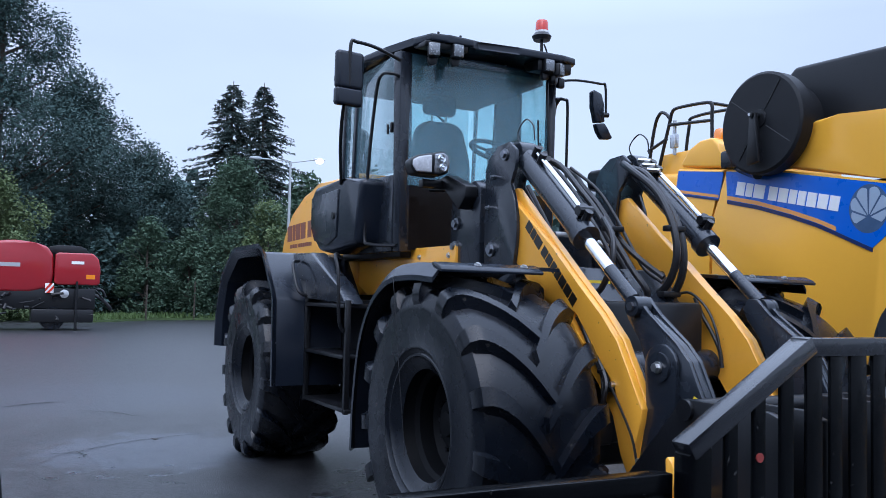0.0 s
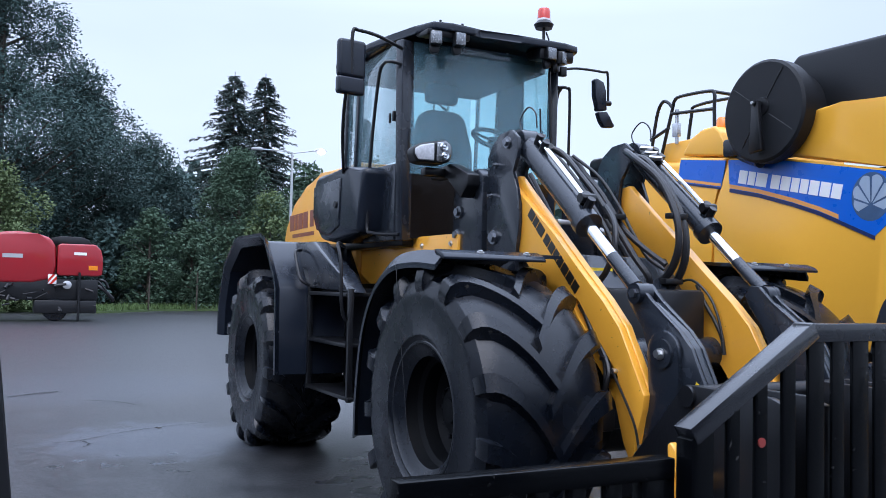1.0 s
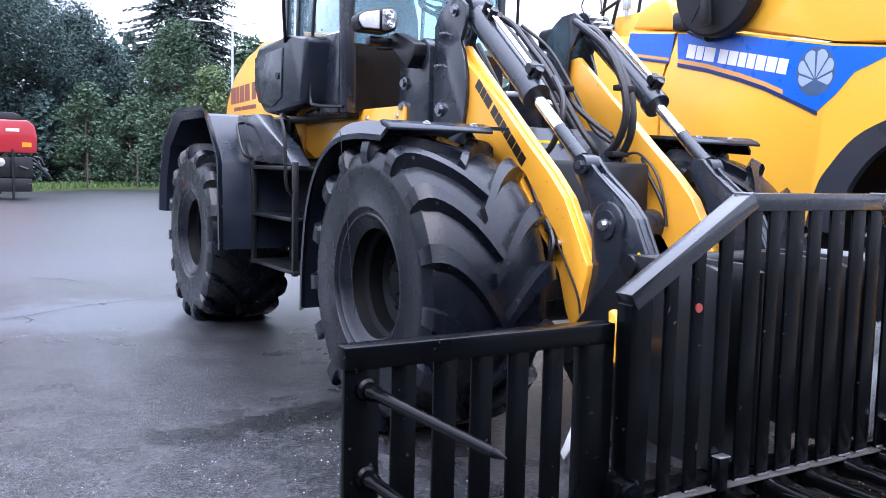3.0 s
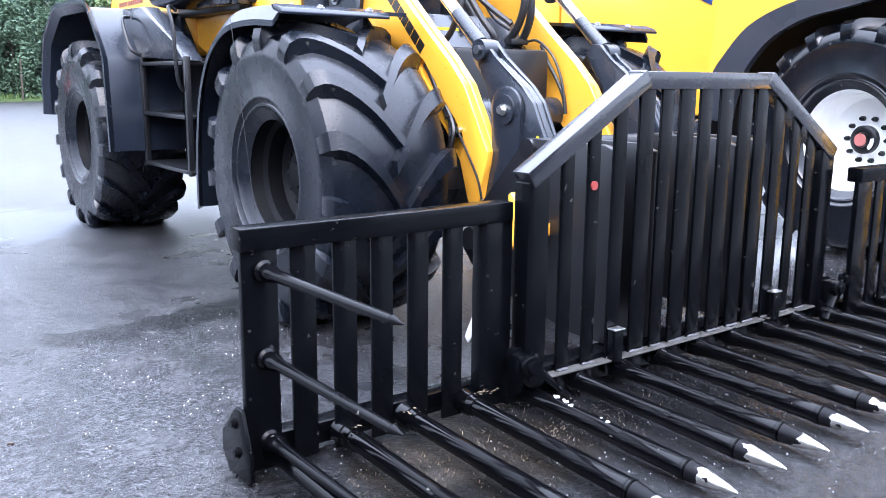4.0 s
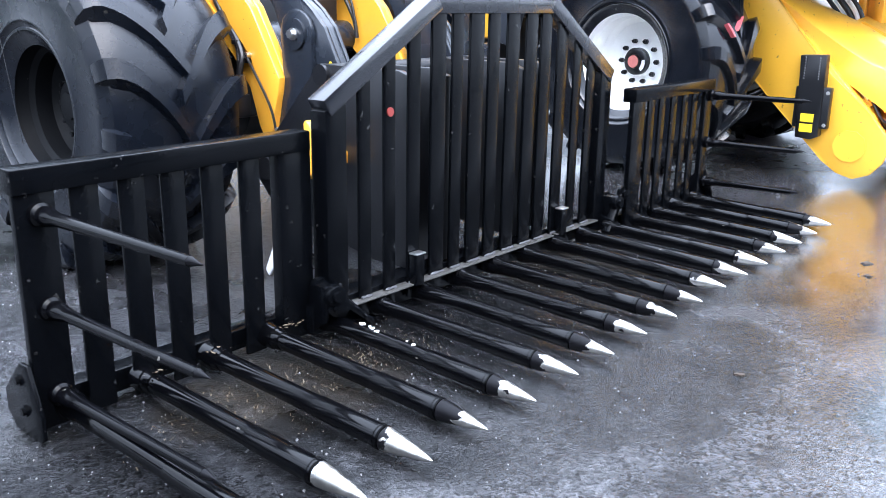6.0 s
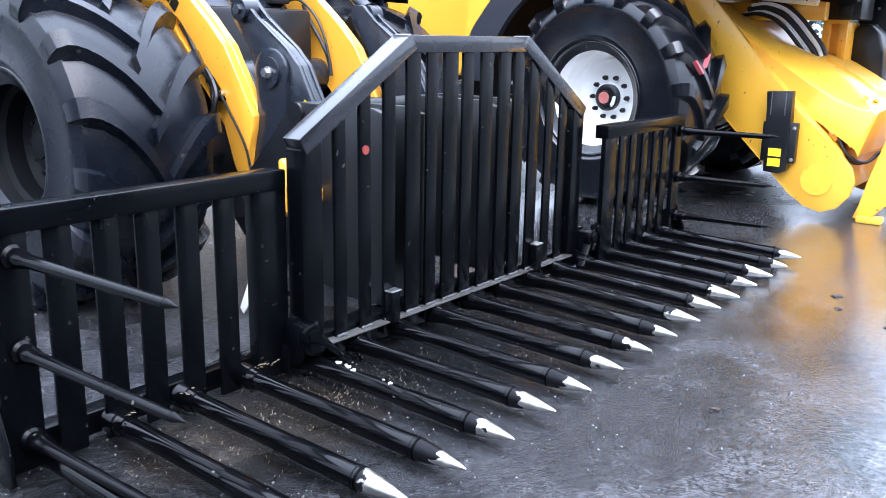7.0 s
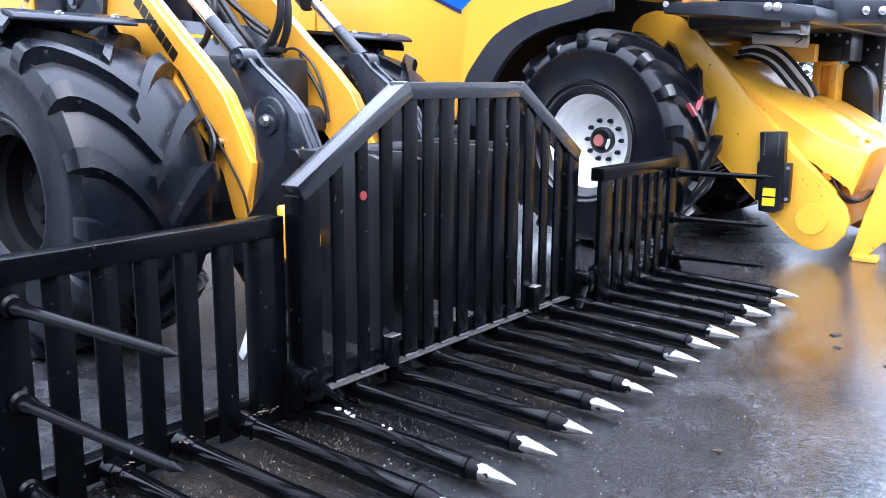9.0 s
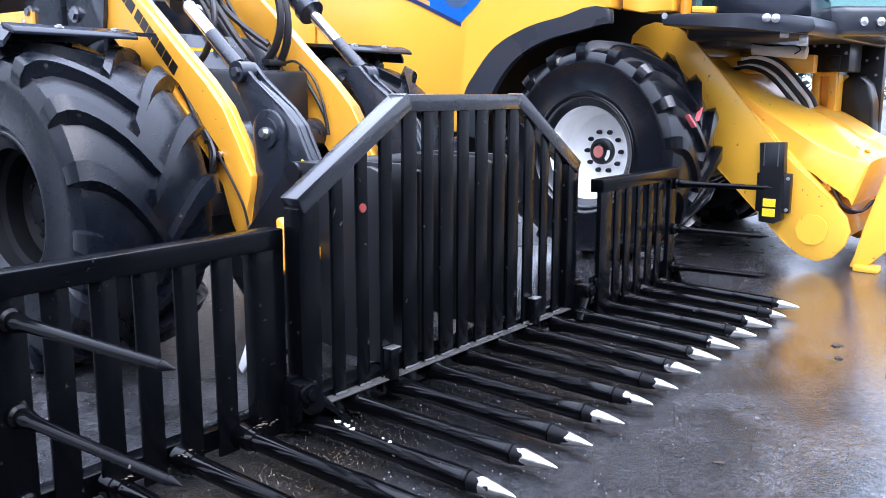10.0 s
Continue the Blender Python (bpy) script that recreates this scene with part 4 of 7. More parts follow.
for s in (-1, 1):
    front_x = (-0.655, -0.688, 0.125) if s < 0 else (0.685, 0.70, 0.085)
    bar((front_x[0], 1.43, 1.84), (front_x[1], 1.42, 3.40), front_x[2], 0.085, "pillar", GREY_PAINT, cab)
    bar((s * 0.70, 2.36, 2.42), (s * 0.70, 2.30, 3.42), 0.055, 0.06, "pillar", GREY_PAINT, cab)
    bar((s * 0.66, 2.74, 1.9), (s * (0.66 if s < 0 else 0.69), 2.70, 3.42), 0.07 if s < 0 else 0.035, 0.07 if s < 0 else 0.035, "pillar", GREY_PAINT, cab)
    # side pane, rear quarter pane
    bm = B()
    box(bm, s * 0.712 - 0.003, s * 0.712 + 0.003, 1.475, 2.33, 2.46, 3.40, 0.001)
    o = part("side_pane", bm, PANE, cab)
    o.visible_shadow = False
    bm = B()
    prism(bm, [(s * 0.715, 2.36), (s * 0.668, 2.72), (s * 0.662, 2.72), (s * 0.709, 2.36)], 2.5, 3.40, "z", 0)
    o = part("quarter_pane", bm, PANE, cab)
    o.visible_shadow = False
    # door lower panel and the bulging side locker behind it
    bm = B()
    prism(bm, [(1.45, 1.84), (1.45, 2.44), (2.05, 2.46), (2.10, 1.84)], *sorted((s * 0.68, s * 0.74)), "x", 0.015)
    part("door_panel", bm, GREY_PAINT, cab, "dark grey lower door panel")
    bm = B()
    prism(bm, [(1.62, 2.42), (1.72, 1.90), (2.28, 1.84), (2.62, 1.88), (2.82, 2.02), (2.86, 2.36), (2.76, 2.46), (2.0, 2.46)], *sorted((s * 0.60, s * 0.93)), "x", 0.055, seg=4)
    lock = part("side_locker", bm, GREY_PLASTIC, cab, "bulging dark grey plastic side cover")
    bm = B()
    prism(bm, [(2.12, 2.38), (2.14, 1.98), (2.35, 1.92), (2.70, 1.97), (2.80, 2.1), (2.80, 2.36)], *sorted((s * 0.925, s * 0.942)), "x", 0.02, seg=3)
    part("cover_panel", bm, GREY_PAINT, lock)
    bm = B()
    rod(bm, (s * 0.94, 2.20, 2.16), (s * 0.957, 2.20, 2.16), 0.03, n=16)
    part("latch", bm, BLACK, lock)
    # grab rail
    bm = B()
    tube(bm, [(s * 0.72, 1.38, 3.20), (s * 0.80, 1.40, 3.215), (s * 0.83, 1.50, 3.22), (s * 0.84, 1.58, 3.10), (s * 0.86, 1.66, 2.5), (s * 0.86, 1.70, 1.98), (s * 0.84, 1.62, 1.90), (s * 0.72, 1.40, 1.885)], 0.014, 8, 5)
    part("grab_rail", bm, BLACK, cab)
    bm = B()
    box(bm, *sorted((s * 0.712, s * 0.74)), 1.50, 1.53, 2.78, 2.86, 0.006)
    box(bm, *sorted((s * 0.712, s * 0.73)), 1.60, 1.62, 2.78, 2.86, 0.006)
    part("door_catch", bm, BLACK, cab)
bm = B()
box(bm, 0.675, 0.702, 1.88, 2.31, 2.44, 3.40, 0.012)
part("door_frame", bm, SEAT, cab)
# windscreen, bowed
bm = B()
cols = []
for i in range(13):
    x = -0.66 + 1.32 * i / 12
    y = 1.40 - 0.09 * (1 - (x / 0.66) ** 2)
    cols.append([bm.verts.new((x, y + k, z)) for z, k in ((2.36, 0.0), (2.8, 0.0), (3.40, 0.02))])
for a, b in zip(cols, cols[1:]):
    for j in range(2):
        bm.faces.new((a[j], b[j], b[j + 1], a[j + 1]))
o = part("windscreen", bm, SCREEN, cab, "large bowed tinted windscreen")
sol = o.modifiers.new("thickness", "SOLIDIFY")
sol.thickness = 0.005
o.visible_shadow = False
bm = B()
box(bm, -0.6, 0.6, 2.70, 2.706, 2.50, 3.38, 0.001)
o = part("rear_pane", bm, PANE, cab)
o.visible_shadow = False
# lower dash, rear wall, wiper
bm = B()
bow = [(-0.65 + 1.30 * i / 10, 1.40 - 0.09 * (1 - ((-0.65 + 1.30 * i / 10) / 0.66) ** 2)) for i in range(11)]
prism(bm, [(x, y + 0.006) for x, y in bow] + [(x, y + 0.03) for x, y in bow[::-1]], 1.86, 2.40, "z", 0)
part("front_panel", bm, mat("gloss_black_panel", (0.008, 0.006, 0.005), 0.1, vary=0.2, spec=0.35), cab, "glossy black panel below the windscreen")
bm = B()
prism(bm, [(1.42, 1.86), (1.42, 2.10), (1.55, 2.28), (1.72, 2.30), (1.78, 1.86)], -0.55, 0.62, "x", 0.03)
part("dashboard", bm, BLACK, cab)
bm = B()
box(bm, -0.62, 0.62, 2.60, 2.71, 1.85, 2.52, 0.02)
part("rear_wall", bm, BLACK, cab)
bm = B()
tube(bm, [(0.62, 1.33, 2.42), (0.60, 1.30, 2.8), (0.585, 1.31, 3.30)], 0.012, 6)
tube(bm, [(0.64, 1.35, 2.38), (0.52, 1.31, 2.7), (0.5, 1.31, 2.98)], 0.008, 6)
part("wiper", bm, BLACK, cab)
bm = B()
tube(bm, [(0.48, 2.62, 2.6), (0.47, 2.62, 3.0), (0.2, 2.6, 3.22), (0.05, 2.58, 3.3)], 0.012, 6, 3)
part("rear_bracket", bm, BLACK, cab)
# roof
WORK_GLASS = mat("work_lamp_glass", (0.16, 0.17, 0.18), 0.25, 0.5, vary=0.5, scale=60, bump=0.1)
bm = B()
prism(bm, [(-0.60, 1.11), (-0.66, 1.31), (-0.74, 1.65), (-0.80, 1.95), (-0.80, 2.70), (-0.70, 2.82), (0.70, 2.82), (0.80, 2.70), (0.81, 1.95), (0.80, 1.30), (0.735, 1.12), (0.60, 1.085), (0.18, 1.10), (-0.17, 1.15), (-0.24, 1.10), (-0.44, 1.095)], 3.432, 3.492, "z", 0.016, seg=3)
roof = part("roof", bm, GREY_PLASTIC, cab, "dark grey overhanging cab roof")
bm = B()
prism(bm, [(-0.50, 1.25), (-0.64, 1.75), (-0.66, 2.6), (0.66, 2.6), (0.68, 1.45), (0.6, 1.25)], 3.488, 3.512, "z", 0.01)
part("roof_cap", bm, GREY_PLASTIC, roof)
bm = B()
box(bm, -0.66, 0.66, 1.48, 2.70, 3.325, 3.425, 0.01)
part("headliner", bm, SEAT, roof, "dark fabric headliner")
for x in (-0.53, -0.34):
    part("roof_stud", rod(B(), (x, 1.13, 3.48), (x, 1.13, 3.512), 0.010, n=8), BLACK, roof)
for xs, low, lamps in (((-0.64, -0.27), 3.385, ((-0.578, 3.362, -14), (-0.376, 3.378, 0))), ((0.37, 0.70), 3.345, ((0.458, 3.385, 6), (0.568, 3.364, 34)))):
    bm = B()
    prism(bm, [(1.13, low), (1.30, low + 0.02), (1.36, 3.436), (1.12, 3.436)], *xs, "x", 0.012)
    hang = part("lamp_housing", bm, BLACK, roof)
    for x, z, yaw in lamps:
        m = pose(x, 1.10, z, 0, 0, yaw)
        bm = B()
        box(bm, -0.047, 0.047, -0.015, 0.04, -0.052, 0.052, 0.012, m)
        prism(bm, [(-0.038, -0.045), (0.038, -0.045), (0.030, -0.10), (-0.02, -0.115), (-0.036, -0.09)], 0.03, 0.07, "y", 0.006, m)
        wl_ = part("work_light", bm, BLACK, hang)
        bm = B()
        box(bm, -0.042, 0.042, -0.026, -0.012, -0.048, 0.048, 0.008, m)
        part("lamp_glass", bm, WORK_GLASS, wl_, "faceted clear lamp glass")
bm = B()
front, back = [], []
for i in range(9):
    x = -0.34 + i * 0.10
    yy = 1.395 - 0.09 * (1 - (x / 0.66) ** 2)
    front.append((x, yy - 0.004))
    back.append((x, yy - 0.001))
prism(bm, front + back[::-1], 3.335, 3.395, "z", 0)
o = part("sun_strip", bm, glass("strip_glass", (0.55, 0.6, 0.62)), cab, "faint dark strip along the top of the windscreen")
o.visible_shadow = False
bm = B()
rod(bm, (0.615, 1.45, 3.52), (0.615, 1.45, 3.73), 0.013)
rod(bm, (0.615, 1.45, 3.705), (0.615, 1.45, 3.74), 0.07, 0.085, 20)
rod(bm, (0.615, 1.45, 3.74), (0.615, 1.45, 3.77), 0.085, 0.06, 20)
tube(bm, [(0.63, 1.45, 3.53), (0.67, 1.45, 3.60), (0.64, 1.45, 3.68)], 0.007, 6)
bcn = part("beacon", bm, BLACK, roof)
bm = B()
lathe(bm, [(0.056, 0), (0.053, 0.075), (0.046, 0.092), (0.01, 0.096)], 20, pose(0.615, 1.45, 3.785, 0, -90, 0))
part("beacon_lens", bm, RED_LENS, bcn, "red beacon lens")
bm = B()
rod(bm, (0.615, 1.45, 3.768), (0.615, 1.45, 3.787), 0.058, n=20)
part("beacon_ring", bm, WHITE, bcn, "pale ring under the lens")
# mirrors
for s in (-1, 1):
    bm = B()
    if s < 0:
        tube(bm, [(-0.72, 1.38, 3.32), (-0.95, 1.32, 3.37), (-1.12, 1.30, 3.385), (-1.17, 1.30, 3.36), (-1.17, 1.31, 3.05)], 0.014, 8, 5)
        tube(bm, [(-1.18, 1.38, 2.95), (-1.17, 1.45, 2.78), (-1.10, 1.65, 2.62), (-0.96, 2.0, 2.47), (-0.93, 2.08, 2.42)], 0.014, 8, 5)
    else:
        tube(bm, [(0.74, 1.39, 3.355), (0.90, 1.35, 3.38), (1.15, 1.33, 3.378), (1.205, 1.33, 3.36), (1.213, 1.33, 3.10)], 0.011, 8, 5)
        box(bm, 0.735, 0.80, 1.36, 1.41, 3.30, 3.385, 0.01)
        rod(bm, (1.14, 1.33, 3.108), (1.235, 1.33, 3.112), 0.022, n=10)
        tube(bm, [(0.72, 1.40, 3.19), (0.80, 1.36, 3.20), (0.83, 1.36, 3.10), (0.86, 1.42, 2.3)], 0.013, 8, 5)
    arm = part("mirror_arm", bm, BLACK, cab)
    bm = B()
    if s < 0:
        box(bm, -0.115, 0.115, -0.035, 0.035, -0.13, 0.16, 0.03, pose(-1.165, 1.335, 3.155, 0, 0, 8), 4)
        box(bm, -0.112, 0.112, -0.034, 0.034, -0.07, 0.064, 0.022, pose(-1.168, 1.335, 2.972, 0, 0, 8), 4)
    else:
        prism(bm, [(1.046, 3.298), (1.072, 3.312), (1.150, 3.285), (1.168, 3.20), (1.186, 3.042), (1.084, 3.026), (1.058, 3.16)], 1.30, 1.36, "y", 0.016, seg=3)
        prism(bm, [(1.086, 3.018), (1.186, 3.034), (1.215, 2.985), (1.268, 2.918), (1.255, 2.900), (1.158, 2.892), (1.115, 2.945)], 1.302, 1.358, "y", 0.014, seg=3)
    part("mirror", bm, GREY_PLASTIC, arm, "black plastic mirror housing")
# seat and wheel
bm = B()
prism(bm, [(-0.22, 2.36), (-0.25, 2.72), (-0.19, 3.0), (-0.11, 3.06), (0.17, 3.06), (0.25, 3.0), (0.33, 2.72), (0.34, 2.36)], 2.13, 2.28, "y", 0.05, seg=4)
seat = part("driver_seat", bm, SEAT, cab, "dark cloth driver seat")
bm = B()
box(bm, -0.13, 0.19, 2.15, 2.26, 3.12, 3.31, 0.05, None, 4)
part("headrest", bm, SEAT, seat)
bm = B()
for x in (-0.04, 0.10):
    rod(bm, (x, 2.21, 3.0), (x, 2.21, 3.15), 0.009, n=8)
part("headrest_rod", bm, STEEL, seat)
bm = B()
box(bm, -0.22, 0.34, 1.78, 2.2, 2.26, 2.42, 0.05, None, 3)
part("seat_cushion", bm, SEAT, seat)
bm = B()
box(bm, 0.35, 0.42, 1.75, 2.15, 2.48, 2.55, 0.02)
box(bm, -0.33, -0.26, 1.75, 2.15, 2.48, 2.55, 0.02)
part("armrest", bm, SEAT, seat)
bm = B()
M = pose(0.27, 1.66, 2.755, 34, 0, 0)
ring = [M @ Vector((0.19 * math.cos(2 * math.pi * i / 24), 0.19 * math.sin(2 * math.pi * i / 24), 0)) for i in range(25)]
tube(bm, ring, 0.02, 8, 0)
for a in (30, 150, 270):
    rod(bm, M @ Vector((0, 0, -0.02)), M @ Vector((0.185 * math.cos(radians(a)), 0.185 * math.sin(radians(a)), 0)), 0.012, n=6)
rod(bm, M @ Vector((0, 0, 0.0)), M @ Vector((0, 0, -0.04)), 0.05, n=14)
rod(bm, M @ Vector((0, 0, -0.03)), (0.27, 1.58, 2.2), 0.04, n=10)
part("steering_wheel", bm, BLACK, cab)

# fenders: front pair curved, rear pair angular with flaps and steps


def shell(bm, line, x0, x1, t, lip=0.0):
    """A bent sheet of thickness t that follows a line in the y-z plane, from x0 to x1, with a lip on the outer side."""
    n = len(line)
    nor = []
    for i in range(n):
        a, b = Vector(line[max(i - 1, 0)]), Vector(line[min(i + 1, n - 1)])
        d = (b - a).normalized()
        nor.append(Vector((-d.y, d.x)))
    rows = []
    w = math.copysign(0.055, x1 - x0)
    for (y, z), k in zip(line, nor):
        out_, in_ = (y + k.x * t, z + k.y * t), (y, z)
        if lip:
            sec = [(x1, *in_), (x1, *out_), (x0 + w, *out_), (x0, y + k.x * t - k.x * math.copysign(lip, t), z + k.y * t - k.y * math.copysign(lip, t)), (x0, y - k.x * math.copysign(lip, t) * 1.15, z - k.y * math.copysign(lip, t) * 1.15), (x0 + w, *in_)]
        else:
            sec = [(x0, *in_), (x1, *in_), (x1, *out_), (x0, *out_)]
        rows.append([bm.verts.new(p) for p in sec])
    m = len(rows[0])
    for a, b in zip(rows, rows[1:]):
        for j in range(m):
            bm.faces.new((a[j], a[(j + 1) % m], b[(j + 1) % m], b[j]))
    bm.faces.new(rows[0])
    bm.faces.new(rows[-1][::-1])


front_line = [(v.x, v.y) for v in smooth_line([(0.56, 0.52, 0), (0.55, 0.8, 0), (0.47, 1.2, 0), (0.29, 1.48, 0), (0.02, 1.635, 0), (-0.3, 1.67, 0), (-0.62, 1.655, 0)], 4)]
rear_line = [(4.32, 0.95), (4.30, 1.25), (4.12, 1.62), (3.72, 1.845), (3.6, 1.86), (2.78, 1.86), (2.70, 1.835), (2.38, 1.50), (2.34, 1.44), (2.30, 0.74)]
for s in (-1, 1):
    bm = B()
    shell(bm, front_line, s * 1.40, s * 0.60, -0.02, 0.07)
    f = part("front_fender", bm, GREY_PLASTIC, loader, "curved dark grey plastic front fender")
    bm = B()
    prism(bm, [(-0.58, 1.684), (-0.615, 1.686), (-0.68, 1.664), (-0.703, 1.645), (-0.70, 1.630), (-0.60, 1.655)], *sorted((s * 0.76, s * 1.39)), "x", 0.005)
    part("fender_flange", bm, GREY_PLASTIC, f)
    bm = B()
    for x in (0.86, 1.15):
        bolt(bm, (s * x, -0.655, 1.672), (0, -0.32, 0.95), 0.014, 0.014)
    part("flange_bolt", bm, STEEL, f)
    if s < 0:
        bm = B()
        tube(bm, [(-1.40, -0.105, 1.63), (-1.402, -0.17, 1.35), (-1.40, -0.27, 0.885), (-1.40, -0.33, 0.62)], 0.002, 6, 4)
        part("fender_wire", bm, BLACK, f, "thin wire hanging from the fender edge")
    bm = B()
    for y, z in ((-0.45, 1.672), (-0.1, 1.675)):
        bolt(bm, (s * 1.2, y, z), (0, 0, 1), 0.016, 0.016)
    bolt(bm, (s * 0.75, -0.45, 1.672), (0, 0, 1), 0.016, 0.016)
    part("fender_bolt", bm, STEEL, f)
    bm = B()
    shell(bm, rear_line[::-1], s * 1.42, s * 0.62, -0.03, 0.06)
    f = part("rear_fender", bm, GREY_PLASTIC, loader, "angular dark grey plastic rear fender")
    bm = B()
    prism(bm, [(2.78, 1.855), (2.36, 1.46), (1.34, 1.43), (1.59, 1.57), (2.23, 1.845)], *sorted((s * 0.98, s * 1.12)), "x", 0.02)
    part("fender_box", bm, GREY_PAINT, f, "dark grey box with grab handle")
    bm = B()
    tube(bm, [(s * 1.13, 2.52, 1.78), (s * 1.20, 2.46, 1.76), (s * 1.21, 2.36, 1.62), (s * 1.20, 2.28, 1.52), (s * 1.13, 2.27, 1.48)], 0.014, 8, 4)
    tube(bm, [(s * 1.10, 1.55, 1.78), (s * 1.17, 1.50, 1.80), (s * 1.18, 1.40, 1.66), (s * 1.17, 1.38, 1.3), (s * 1.1, 1.40, 1.2)], 0.013, 8, 4)
    part("grab_handle", bm, BLACK, f)
    steps = part("step_frame", prism(B(), [(2.32, 1.46), (2.32, 0.66), (2.22, 0.62), (1.36, 0.62), (1.36, 1.46)], *sorted((s * 0.62, s * 0.80)), "x", 0.01), BLACK, loader, "black step ladder under the cab")
    for z, y1 in ((1.43, 1.40), (1.05, 1.40), (0.66, 1.32)):
        bm = B()
        box(bm, *sorted((s * 0.80, s * 1.13)), y1, 2.30, z - 0.03, z, 0.006)
        part("step", bm, BLACK, steps)
    for y in (1.36, 2.30):
        bm = B()
        box(bm, *sorted((s * 1.09, s * 1.13)), y - 0.02, y + 0.02, 0.62, 1.46, 0.004)
        part("step_side", bm, BLACK, steps)

# boom tower, headlights
for s in (-1, 1):
    bm = B()
    for xa, edge in ((0.38, [(0.0, 2.36), (0.10, 2.26), (0.13, 2.12), (0.11, 1.9), (-0.01, 1.74)]), (0.51, [(-0.03, 2.38), (-0.01, 2.31), (0.04, 2.24), (0.015, 2.19), (-0.02, 2.12), (-0.042, 2.02), (-0.05, 1.92), (-0.04, 1.82), (-0.01, 1.73)])):
        prism(bm, [(0.36, 1.6), (0.36, 2.36), (0.30, 2.44), (0.20, 2.50), (0.06, 2.51), (-0.02, 2.45)] + edge + [(-0.02, 1.6)], *sorted((s * xa, s * (xa + 0.025))), "x", 0.006)
    tower = part("boom_tower", bm, GREY_PAINT, loader, "dark grey boom tower plates")
    bm = B()
    for y, z, r in ((0.10, 2.43, 0.026), (0.26, 1.82, 0.032), (0.24, 2.3, 0.010), (0.30, 2.1, 0.010)):
        bolt(bm, (s * 0.535, y, z), (s, 0, 0), r, 0.03)
    part("tower_pin", bm, DULL_STEEL, tower)
    bm = B()
    prism(bm, [(0.42, 1.68), (0.42, 2.26), (0.50, 2.31), (0.84, 2.27), (0.86, 1.70)], *sorted((s * 0.40, s * 0.54)), "x", 0.02)
    blk = part("tower_block", bm, GREY_PAINT, loader, "dark grey frame block beside the boom")
    bm = B()
    for y, z, r in ((0.74, 2.02, 0.030), (0.76, 1.86, 0.026), (0.55, 2.2, 0.012)):
        bolt(bm, (s * 0.54, y, z), (s, 0, 0), r, 0.035)
    part("block_pin", bm, DULL_STEEL, blk)
    bm = B()
    prism(bm, [(0.45, 2.18), (0.45, 2.26), (0.72, 2.36), (1.02, 2.33), (1.02, 2.27), (0.75, 2.27), (0.55, 2.1)], *sorted((s * 0.54, s * 0.64)), "x", 0.012)
    box(bm, *sorted((s * 0.62, s * 0.80)), 0.78, 0.86, 2.27, 2.33, 0.012)
    brk = part("lamp_bracket", bm, BLACK, loader)
    bm = B()
    m = pose(s * 0.79, 0.72, 2.425, 0, s * 4, s * 6)
    shape = [(-0.145, -0.02), (-0.12, -0.07), (0.06, -0.09), (0.13, -0.07), (0.15, -0.01), (0.145, 0.05), (0.11, 0.085), (-0.09, 0.06), (-0.14, 0.03)]
    prism(bm, [(-s * x, z) for x, z in shape], -0.05, 0.11, "y", 0.02, m, 3)
    hl = part("headlight", bm, BLACK, brk, "black headlight with clear lens and turn signal")
    bm = B()
    prism(bm, [(-s * x, z) for x, z in ((0.02, -0.07), (0.06, -0.078), (0.12, -0.06), (0.137, -0.01), (0.132, 0.045), (0.10, 0.07), (0.03, 0.062))], -0.066, -0.045, "y", 0.012, m, 3)
    part("headlight_glass", bm, LAMP_BOWL, hl, "clear faceted headlight glass")
    for bx, bz, br in ((0.075, 0.028, 0.03), (0.08, -0.034, 0.028)):
        bm = B()
        lathe(bm, [(0.004, -0.084), (0.4 * br, -0.082), (0.55 * br, -0.068), (0.9 * br, -0.074), (br, -0.078), (br, -0.062)], 20, m @ pose(-s * bx, 0, bz, 0, 0, 90))
        part("lamp_lens", bm, CHROME, hl, "bright round lamp lens")
    bm = B()
    prism(bm, [(-s * x, z) for x, z in ((-0.135, -0.015), (-0.11, -0.058), (0.005, -0.068), (0.012, 0.058), (-0.085, 0.045), (-0.13, 0.022))], -0.062, -0.045, "y", 0.012, m, 3)
    part("turn_signal", bm, mat("signal_lens", (0.42, 0.43, 0.45), 0.25, vary=0.3, scale=30, coat=0.5), hl, "clear grey turn signal lens")

# boom arms
boom_top = [(0.16, 2.20), (0.06, 2.215), (-0.42, 1.81), (-0.66, 1.61), (-0.88, 1.435), (-1.03, 1.30), (-1.13, 1.13), (-1.232, 0.965), (-1.22, 0.89), (-1.175, 0.76), (-1.145, 0.58), (-1.12, 0.56)]
boom_low = [(-1.06, 0.70), (-0.97, 0.87), (-0.82, 1.04), (-0.62, 1.23), (-0.345, 1.45), (0.0, 1.73), (0.16, 1.86)]
